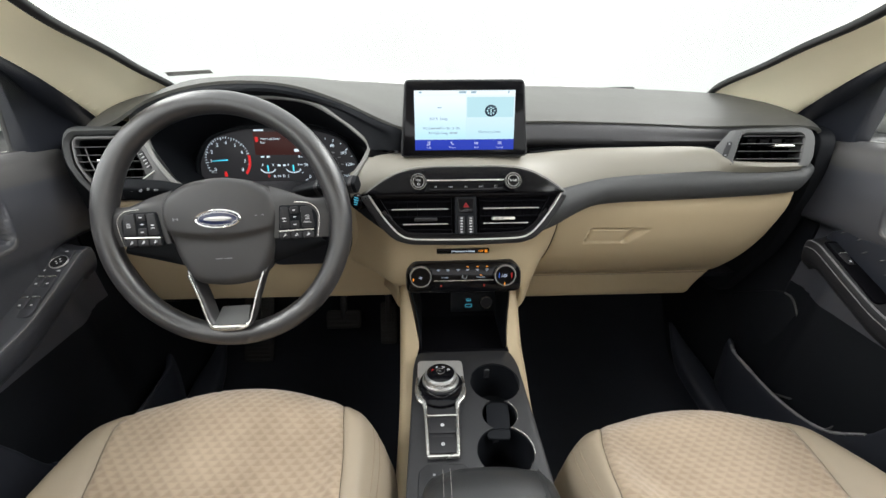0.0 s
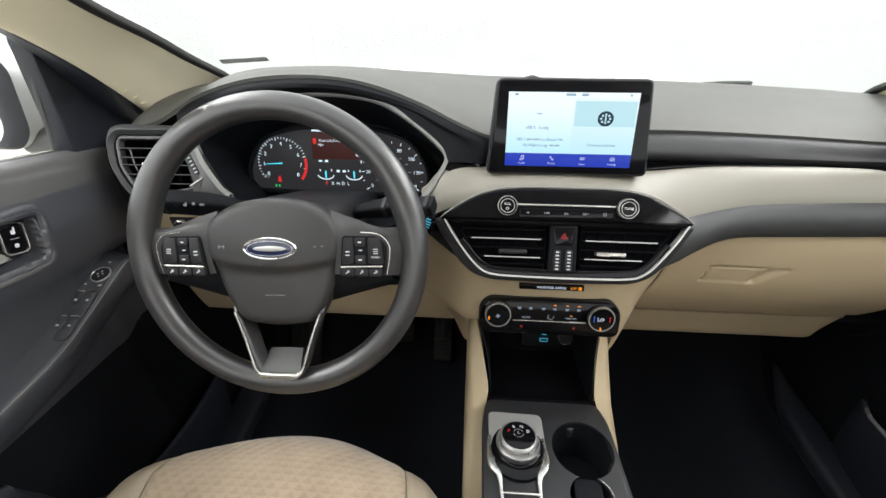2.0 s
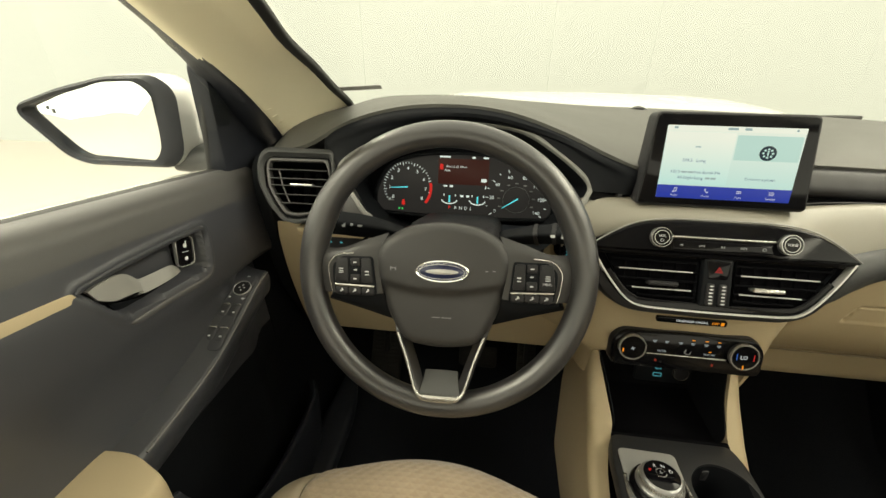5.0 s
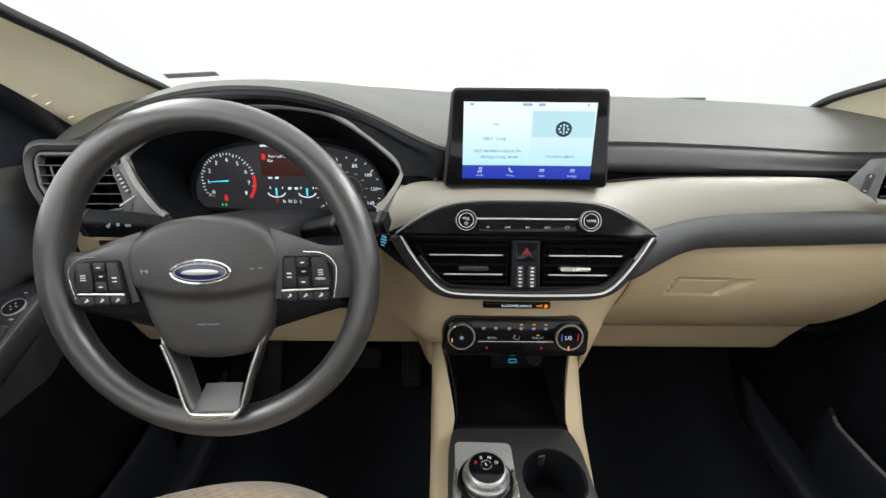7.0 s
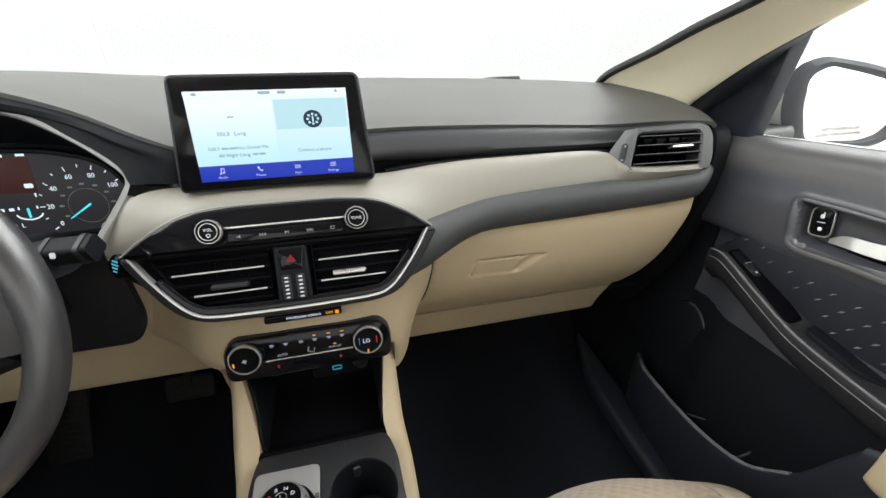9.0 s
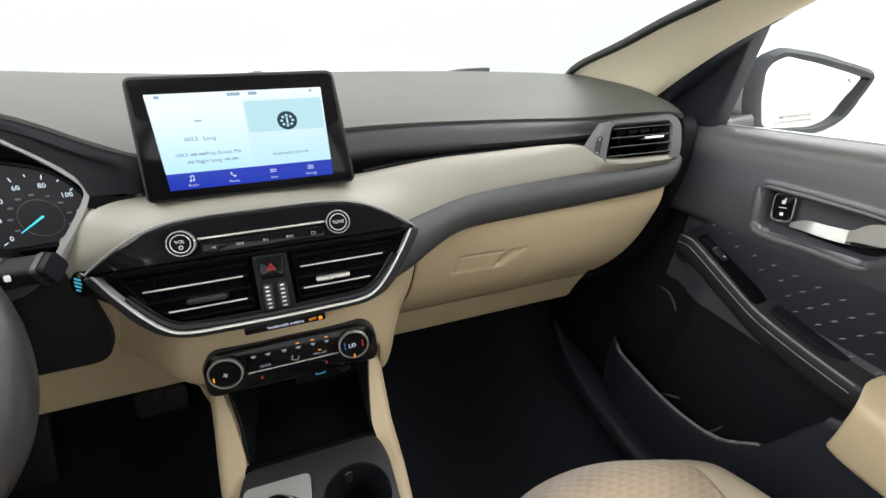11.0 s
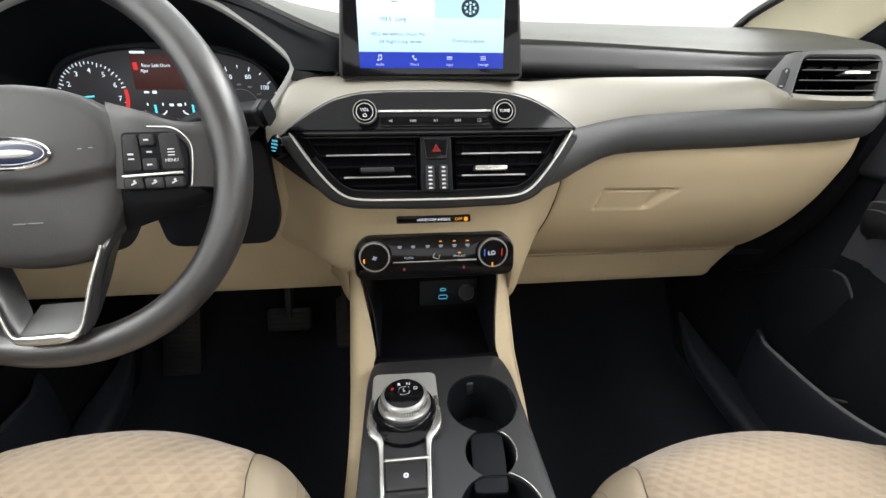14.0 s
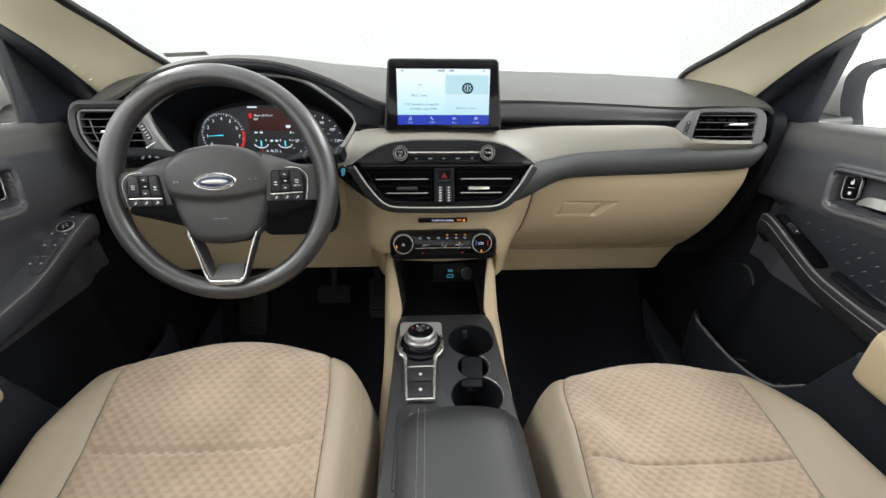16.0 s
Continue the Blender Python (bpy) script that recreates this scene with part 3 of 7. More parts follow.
def glove_box():
    g = thing("glove_box", (0.42, 0.80, 0.8), "beige closed glove box with a recessed latch", "glove box")
    Z = ((0.958, 0.742), (0.93, 0.739), (0.90, 0.742), (0.85, 0.753), (0.80, 0.776), (0.75, 0.815), (0.725, 0.846), (0.716, 0.857))
    rows = [[(xa, y + 0.012, z), (xa + 0.006, y, z), (0.26, y, z), (0.40, y - 0.004, z), (0.55, y, z), (xb, y + 0.002, z), (xb + 0.006, y + 0.010, z)] for (z, y), xb, xa in zip(Z, (0.652, 0.649, 0.643, 0.632, 0.622, 0.618, 0.622, 0.624), (0.199, 0.197, 0.195, 0.190, 0.181, 0.159, 0.150, 0.147))]
    P = patch(rows, 130, 200)
    # latch: a shallow recess with a flap and a finger scoop running out beside it
    X, H = P[:, :, 0], P[:, :, 2]
    step = lambda v, w: np.clip(v / w + 0.5, 0, 1)
    tall = (H - 0.850) / 0.035
    left = step(X - (0.256 + 0.009 * np.clip(tall, 0, 1)), 0.004)
    right = 1 - step(X - (0.345 + 0.040 * np.clip(tall, 0, 1) ** 1.3), 0.012)
    inside = left * right * step(H - 0.850, 0.005) * (1 - step(H - 0.8845, 0.003))
    scoop = np.clip((X - (0.330 + 0.020 * np.clip(tall, 0, 1))) / 0.010, 0, 1) * np.clip((0.392 - X) / 0.045, 0, 1)
    groove = np.maximum(1 - step(X - (0.259 + 0.009 * np.clip(tall, 0, 1)), 0.003), step(H - 0.8815, 0.002))
    P[:, :, 1] += inside * (0.0022 + 0.007 * scoop + 0.003 * groove)
    lid = part("lid", skin(P, 0.006), BEIGE, g)
    low = [[(xa, y, z), (0.3, y, z), (0.5, y, z), (xb, y, z)] for z, y, xa, xb in ((0.730, 0.840, 0.146, 0.622), (0.722, 0.848, 0.146, 0.622), (0.67, 0.870, 0.148, 0.612), (0.632, 0.884, 0.150, 0.606), (0.626, 0.92, 0.150, 0.606))]
    part("lower_panel", skin(patch(low, 10, 20), 0.006), BEIGE, g, "beige lower panel")
    seam = [(xa - 0.0005, y + 0.0045, z) for (z, y), xa in zip(Z, (0.199, 0.197, 0.195, 0.190, 0.181, 0.159, 0.150, 0.147))]
    part("gap", sweep(glide(seam, 30), oval(0.0016, 0.0016, 8), up=(0, -1, 0)), DEEP, g, "dark gap beside the lid")
    part("gap", sweep([(0.150, 0.8485, 0.7165), (0.38, 0.8465, 0.7165), (0.620, 0.8485, 0.7165)], oval(0.0012, 0.0012, 8)), VINYL, g, "soft fold below the lid")
    right = [[(0.656, 0.757, 0.955), (0.664, 0.775, 0.96)], [(0.634, 0.79, 0.82), (0.640, 0.82, 0.82)], [(0.626, 0.87, 0.715), (0.632, 0.90, 0.715)]]
    part("end_filler", skin(patch(right, 10, 6), 0.005), BEIGE, g)


dash_body()
glove_box()


# ---- air vents ----
def side_vent(s):
    v = thing("air_vent", (s * 0.6, 0.76, 1.045), "dark grey corner air vent with horizontal blades", "air vent", "corner air vents")
    M = lean((s * 0.60, 0.742, 1.045), 22, -s * 2)
    f = lambda pts: [(s * a, b) for a, b in pts]
    opening = soft([(-0.074, 0.027), (0.034, 0.028), (0.041, 0.020), (0.034, -0.028), (-0.090, -0.026)], 0.008)
    if s > 0:
        outer = soft([(-0.096, -0.0315), (-0.080, 0.034), (-0.072, 0.037), (0.038, 0.041), (0.056, 0.035), (0.064, 0.020), (0.063, -0.014), (0.054, -0.036), (0.032, -0.034)], 0.006)
        wedge = [[(-0.124, -0.014, -0.022), (-0.112, 0.005, -0.021), (-0.088, 0.035, -0.016)], [(-0.108, -0.022, -0.011), (-0.100, 0.003, -0.010), (-0.084, 0.035, -0.007)], [(-0.094, -0.0305, -0.001), (-0.087, 0.002, -0.001), (-0.078, 0.034, -0.001)]]
        part("wedge", skin(np.array([[tuple(M @ Vector(p)) for p in r] for r in patch(wedge, 14, 14)]), 0.004), VENTGREY, v, "grey wedge beside the blades")
    else:
        opening = soft([(-0.012, 0.029), (0.082, 0.029), (0.084, 0.020), (0.080, -0.012), (0.067, -0.034), (0.051, -0.053), (0.034, -0.056), (-0.034, -0.043), (-0.036, -0.036), (-0.0195, 0.005)], 0.006)
        outer = soft([(-0.030, 0.050), (0.082, 0.052), (0.099, 0.046), (0.106, 0.026), (0.104, -0.006), (0.083, -0.046), (0.056, -0.070), (0.030, -0.074), (-0.036, -0.060), (-0.042, -0.040), (-0.030, 0.0)], 0.012)
    n = 60
    ri = ring_of(opening, n)
    ro = ring_of(outer, n)
    n = 120
    hub = (-0.020, 0.0) if s > 0 else (0.030, -0.006)
    ri, ro = rays_from(opening, hub, n), rays_from(outer, hub, n)
    if s > 0:
        part("bezel", surround(f(ro), f(ri), 0.03, 0.003, M), VENTGREY, v, "dark grey bezel")
    else:
        rim = rays_from(soft([(-0.016, 0.034), (0.083, 0.034), (0.089, 0.022), (0.085, -0.012), (0.072, -0.036), (0.054, -0.058), (0.035, -0.061), (-0.036, -0.047), (-0.041, -0.036), (-0.0235, 0.006)], 0.006), hub, n)
        groove = rays_from(soft([(-0.018, 0.037), (0.084, 0.037), (0.094, 0.023), (0.090, -0.013), (0.075, -0.039), (0.055, -0.063), (0.035, -0.066), (-0.037, -0.050), (-0.0415, -0.037), (-0.025, 0.006)], 0.006), hub, n)
        part("bezel", surround(f(ro), f(groove), 0.03, 0.006, M @ Matrix.Translation((0, 0, 0.004))), BAND, v, "dark grey rounded bezel")
        part("groove", surround(f(groove), f(rim), 0.01, 0.0005, M @ Matrix.Translation((0, 0, -0.006))), DEEP, v, "black groove")
        part("inner_rim", surround(f(rim), f(ri), 0.012, 0.0015, M @ Matrix.Translation((0, 0, 0.001))), VENTRIM, v, "thin grey inner rim")
        cheek = soft([(-0.0195, 0.005), (-0.041, 0.028), (-0.0535, -0.0115), (-0.0765, -0.043), (-0.097, -0.0605), (-0.070, -0.060), (-0.045, -0.052), (-0.030, -0.0425), (-0.036, -0.036)], 0.003)
        part("cheek", plate(f(cheek), 0.008, 0.0015, M @ Matrix.Translation((0, 0, 0.003))), VENTRIM, v, "grey cheek that carries the thumbwheel")
        part("cheek_lip", sweep([(0.029, -0.0425, 0.004), (0.038, -0.0365, 0.004), (0.050, -0.029, 0.004)], oval(0.0012, 0.0012, 8), up=(0, 0, 1), M=M), SATIN, v, "bright lip")
        part("link", sweep([(-0.066, 0.014, 0.0), (-0.060, -0.010, 0.0), (-0.047, -0.038, 0.0)], rrect(0.0022, 0.0022, 0.0006, 1), up=(0, 0, 1), M=M), VENTRIM, v, "grey blade link")
    part("duct", stack([lift(f(inset(ri, -0.003)), -0.012), lift(f(inset(ri, 0.004)), -0.07)], M, cap=(False, True)), DEEP, v, "black duct")
    lo, hi = min(p[1] for p in opening), max(p[1] for p in opening)
    for y in [lo + (hi - lo) * (i + 0.6) / 4 for i in range(4)] if s > 0 else (-0.039, -0.025, -0.0105, 0.001, 0.015):
        xs = sorted(crossings(opening, y))
        a, b = xs[0] + 0.001, xs[-1] - 0.001
        part("blade", sweep([(s * a, y, -0.010), (s * b, y, -0.010)], [(p[1], p[0]) for p in rrect(0.022, 0.003, 0.0012, 2)], up=(0, 0, 1), M=M), VENTBLACK, v)
        # the blade's highlight is put in as a thin paler line
        part("blade_edge", sweep([(s * a, y, 0.0015), (s * b, y, 0.0015)], oval(0.0007, 0.0007, 6), up=(0, 0, 1), M=M), VENTGREY, v, "thin grey line for the highlight on the blade")
    c = (lo + hi) / 2 + 0.004 if s > 0 else -0.009
    part("tab", plate(rrect(0.038, 0.004, 0.0018), 0.016, 0.001, M @ Matrix.Translation((0.0 if s > 0 else -0.026, c, 0.006))), SILVER, v, "silver sliding tab")
    for i in range(5):
        x = -0.05 + 0.024 * i if s > 0 else -0.020 + 0.021 * i
        part("rib", plate(rrect(0.0015, (hi - lo) * 0.8, 0.0005, 1), 0.02, 0.0003, M @ Matrix.Translation((s * x, (lo + hi) / 2, -0.022))), VENTBLACK, v)
    if s > 0:
        W = M @ Matrix.Translation((-0.098, 0.0, -0.0065)) @ pose(0, 0, 0, 0, -30, -18)
        part("thumbwheel", plate(rrect(0.010, 0.030, 0.0045), 0.01, 0.002, W), BLACK, v, "black thumbwheel")
        part("thumbwheel_mark", marks([(0, 0.010, 0.002, 0.004), (0, -0.012, 0.004, 0.002)], W), DIMMARK, v)
    else:
        W = M @ Matrix.Translation((0.0345, -0.0098, 0.0040)) @ pose(0, 0, 0, 0, 0, 26)
        part("thumbwheel", plate(rrect(0.0095, 0.036, 0.0045), 0.010, 0.0012, W), BLACK, v, "black thumbwheel")
        part("thumbwheel_rib", marks([(0, -0.012 + 0.006 * i, 0.0055, 0.0014) for i in range(5)], W), MARK, v)


def rays_from(out, c, n):
    """n places on a closed outline at even turns round the place c."""
    P = [(a[0] - c[0], a[1] - c[1]) for a in out]
    got = []
    for i in range(n):
        t = 2 * math.pi * i / n
        dx, dy = math.cos(t), math.sin(t)
        best = 0.0
        for (x0, y0), (x1, y1) in zip(P, P[1:] + P[:1]):
            den = dx * (y1 - y0) - dy * (x1 - x0)
            if abs(den) > 1e-12:
                k = (x0 * (y1 - y0) - y0 * (x1 - x0)) / den
                m = (x0 * dy - y0 * dx) / den
                if k > 0 and -1e-9 <= m <= 1 + 1e-9:
                    best = max(best, k)
        got.append((c[0] + dx * best, c[1] + dy * best))
    return np.array(got)


def ring_of(out, n):
    """n evenly spaced places along a closed outline."""
    P = np.vstack([arr(out), arr(out[:1])])
    d = np.concatenate([[0], np.cumsum(np.linalg.norm(np.diff(P, axis=0), axis=1))])
    a = np.arctan2(P[:-1, 1] - P[:-1, 1].mean(), P[:-1, 0] - P[:-1, 0].mean())
    t = np.linspace(0, d[-1], n, endpoint=False)
    return np.stack([np.interp(t, d, P[:, 0]), np.interp(t, d, P[:, 1])], 1)


def crossings(out, y):
    xs = []
    for a, b in zip(out, out[1:] + out[:1]):
        if (a[1] - y) * (b[1] - y) < 0:
            xs.append(a[0] + (b[0] - a[0]) * (y - a[1]) / (b[1] - a[1]))
    return xs


for s in (-1, 1):
    side_vent(s)

STACK = lean((0, 0.660, 0.955), 21.8)


def both(right):
    """An outline mirrored about x = 0, from its right half, top to bottom."""
    return right + [(-a, b) for a, b in right[::-1] if abs(a) > 1e-9]


def centre_vents():
    v = thing("centre_air_vent", (0, 0.66, 0.95), "black centre air vents with a silver rim", "air vent")
    T = lambda x, y, z=0.0: STACK @ Matrix.Translation((x, y, z))
    wide = soft(both([(0.187, 0.036), (0.172, 0.012), (0.148, -0.024), (0.127, -0.044), (0.100, -0.0525), (0.0, -0.055)]), 0.012)
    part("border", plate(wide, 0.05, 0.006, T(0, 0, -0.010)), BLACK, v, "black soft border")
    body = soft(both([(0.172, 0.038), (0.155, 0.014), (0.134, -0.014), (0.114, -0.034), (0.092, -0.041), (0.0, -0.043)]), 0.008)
    # flat black sheet stands in for the shaded depth of the ducts
    part("shade_backing", plate(body, 0.002, 0.0005, T(0, 0, -0.0088)), VENTBLACK, v, "black sheet for the shaded depth behind the blades")
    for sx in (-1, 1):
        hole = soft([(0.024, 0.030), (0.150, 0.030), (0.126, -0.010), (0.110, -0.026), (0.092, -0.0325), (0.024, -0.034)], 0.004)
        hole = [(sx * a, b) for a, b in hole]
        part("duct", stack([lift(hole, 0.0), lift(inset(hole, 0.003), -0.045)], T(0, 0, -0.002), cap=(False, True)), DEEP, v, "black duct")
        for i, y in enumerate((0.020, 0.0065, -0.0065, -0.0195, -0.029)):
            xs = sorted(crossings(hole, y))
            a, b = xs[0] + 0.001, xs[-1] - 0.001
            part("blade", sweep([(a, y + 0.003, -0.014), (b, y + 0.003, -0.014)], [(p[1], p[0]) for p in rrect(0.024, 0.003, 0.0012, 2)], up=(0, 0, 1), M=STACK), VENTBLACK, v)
            if i in (1, 3):
                e = 0.006
                part("blade_edge", sweep([(a + e, y + 0.0038, -0.001), (b - e, y + 0.0038, -0.001)], oval(0.0010, 0.0008, 6), up=(0, 0, 1), M=STACK), SATIN, v, "silver blade edge")
        for k in range(6):
            x = sx * (0.034 + 0.017 * k)
            part("rib", plate(rrect(0.0013, 0.046 if k < 4 else 0.030, 0.0005, 1), 0.004, 0.0003, T(x, -0.001 if k < 4 else 0.008, -0.006)), VENTBLACK, v)
        part("tab", plate(rrect(0.040, 0.006, 0.0025), 0.018, 0.0015, T(sx * 0.070 if sx < 0 else 0.066, -0.0075, 0.005)), BLACK if sx < 0 else SILVER, v, "sliding tab")
    # gap filler over and beside the openings
    part("top_bar", plate(soft(both([(0.168, 0.040), (0.156, 0.029), (0.0, 0.029)]), 0.003), 0.03, 0.002, T(0, 0, -0.001)), GLOSS, v)
    rim = glide([(-0.168, 0.036), (-0.152, 0.010), (-0.130, -0.019), (-0.112, -0.0355), (-0.092, -0.0415), (-0.05, -0.043), (0, -0.0435), (0.05, -0.043), (0.092, -0.0415), (0.112, -0.0355), (0.130, -0.019), (0.152, 0.010), (0.168, 0.036)], 60)
    part("rim", sweep([(a, b, 0.0) for a, b in rim], [(0.0011, 0.003), (-0.0011, 0.003), (-0.0015, -0.012), (0.0015, -0.012)], up=(0, 0, 1), M=STACK), SATIN, v, "satin silver lower rim")
    sill = glide([(-0.146, 0.006), (-0.124, -0.020), (-0.108, -0.032), (-0.088, -0.0365), (0, -0.0385), (0.088, -0.0365), (0.108, -0.032), (0.124, -0.020), (0.146, 0.006)], 40)
    part("sill", sweep([(a, b, -0.008) for a, b in sill], rrect(0.013, 0.014, 0.002), up=(0, 0, 1), M=STACK), GLOSS, v, "gloss black sill")
    post = part("centre_post", plate(soft([(-0.0185, 0.031), (0.0185, 0.031), (0.0195, -0.035), (-0.0195, -0.035)], 0.003), 0.035, 0.002, T(0, 0, 0.002)), DEEP, v)
    hz = part("hazard_button", plate(soft([(0.0160, 0.014), (-0.0160, 0.014), (-0.0125, -0.012), (0.0125, -0.012)], 0.003), 0.008, 0.002, T(0, 0.015, 0.0035)), GLOSS, post, "black hazard light button")
    tri = [(0, 0.0055), (-0.0055, -0.0035), (0.0055, -0.0035)]
    part("hazard_triangle", surround(ring_of(tri, 18), ring_of([(a * 0.25, b * 0.25) for a, b in tri], 18), 0.0006, 0.0001, T(0, 0.016, 0.0042)), lit("hazard_red", (0.7, 0.02, 0.03), 0.35), post, "red triangle")
    for x in (-0.008, 0.008):
        part("thumbwheel", plate(rrect(0.011, 0.030, 0.003), 0.010, 0.003, T(x, -0.018, 0.005)), BLACK, post)
        part("thumbwheel_rib", marks([(0, -0.012 + 0.0048 * i, 0.0045, 0.0017) for i in range(6)], T(x, -0.018, 0.005)), MARK, post, "pale ribs")


def knob(parent, M, r, h, face_label, ring=SILVER):
    k = part("knob", turned([(r * 0.97, -0.012), (r * 0.97, h - 0.0035), (0.0005, h - 0.0035)], 40, M), BLACK, parent, face_label)
    part("knob_ring", turned([(r * 0.985, h - 0.0048), (r, h - 0.0036), (r * 0.985, h - 0.0012), (r * 0.94, h), (r * 0.89, h), (r * 0.87, h - 0.0014), (r * 0.86, h - 0.0034), (0.0005, h - 0.0034)], 40, M), ring, k, "bright turned ring")
    part("knob_face", turned([(r * 0.855, h - 0.003), (r * 0.855, h - 0.0014), (r * 0.84, h - 0.0006), (0.0005, h - 0.0006)], 36, M), GLOSS, k, "gloss black face")
    return k


def radio_panel():
    p = thing("radio_panel", (0, 0.68, 1.0), "gloss black radio control panel with two knobs", "radio")
    T = lambda x, y, z=0.0: STACK @ Matrix.Translation((x, y, z))
    out = soft(both([(0.055, 0.0825), (0.092, 0.0795), (0.118, 0.0725), (0.142, 0.060), (0.160, 0.048), (0.176, 0.036), (0.150, 0.031), (0.0, 0.031)]), 0.007)
    part("fascia", plate(out, 0.03, 0.004, T(0, 0, 0.004)), GLOSS, p)
    for x, wd in ((-0.081, "VOL"), (0.081, "TUNE")):
        k = knob(p, T(x, 0.057, 0.004), 0.0140, 0.0095, "silver ringed rotary knob", RINGSILVER)
        part("inner_ring", surround(oval(0.0098, 0.0098, 30), oval(0.0090, 0.0090, 30), 0.0006, 0.0002, T(x, 0.057, 0.0135)), SATIN, k, "thin inner ring")
        part("lettering", words([(wd, 0.0050, T(x, 0.059 if x < 0 else 0.057, 0.0133))]), MARK, k)
        if x < 0:
            part("power_mark", surround(oval(0.0022, 0.0022, 14, 0, -0.004), oval(0.0015, 0.0015, 14, 0, -0.004), 0.0003, 0.0001, T(x, 0.057, 0.0134)), MARK, k)
    part("bar", plate(rrect(0.134, 0.0028, 0.001), 0.004, 0.001, T(0, 0.059, 0.0065)), SILVER, p, "thin silver bar")
    keys = part("key_strip", plate(rrect(0.128, 0.013, 0.002), 0.004, 0.001, T(0, 0.048, 0.0058)), GLOSS, p)
    K = lambda i: T(-0.052 + 0.026 * i, 0.048, 0.0062)
    arrow = lambda x, d, i: plate([(x + 0.0015 * d, 0.0), (x - 0.0015 * d, 0.0019), (x - 0.0015 * d, -0.0019)][::d], 0.0004, 0.0001, K(i))
    icons = [join(arrow(0.0, -1, 0), bars([(-0.0016, 0, 0.0012, 0.0016)], K(0))),
             join(arrow(-0.0012, -1, 1), arrow(0.0018, -1, 1), bars([(-0.0034, 0, 0.0008, 0.0038)], K(1))),
             join(arrow(-0.0006, 1, 2), bars([(0.0020, 0, 0.0007, 0.0036)], K(2))),
             join(arrow(-0.0018, 1, 3), arrow(0.0012, 1, 3), bars([(0.0034, 0, 0.0008, 0.0038)], K(3))),
             bars([(0, 0.0016, 0.0046, 0.0007), (0, -0.0016, 0.0046, 0.0007), (-0.0020, 0, 0.0007, 0.0036), (0.0020, 0, 0.0007, 0.0036)], K(4))]
    part("key_mark", icons, DIMMARK, keys)
    edge = glide([(-0.174, 0.038), (-0.160, 0.0490), (-0.142, 0.0610), (-0.118, 0.0735), (-0.092, 0.0805), (-0.055, 0.0835), (0.055, 0.0835), (0.092, 0.0805), (0.118, 0.0735), (0.142, 0.0610), (0.160, 0.0490), (0.174, 0.038)], 60)
    part("edge_line", sweep([(a, b, 0.0015) for a, b in edge], rrect(0.0016, 0.003, 0.0006, 1), up=(0, 0, 1), M=STACK), GREYTRIM, p, "thin grey edge line")


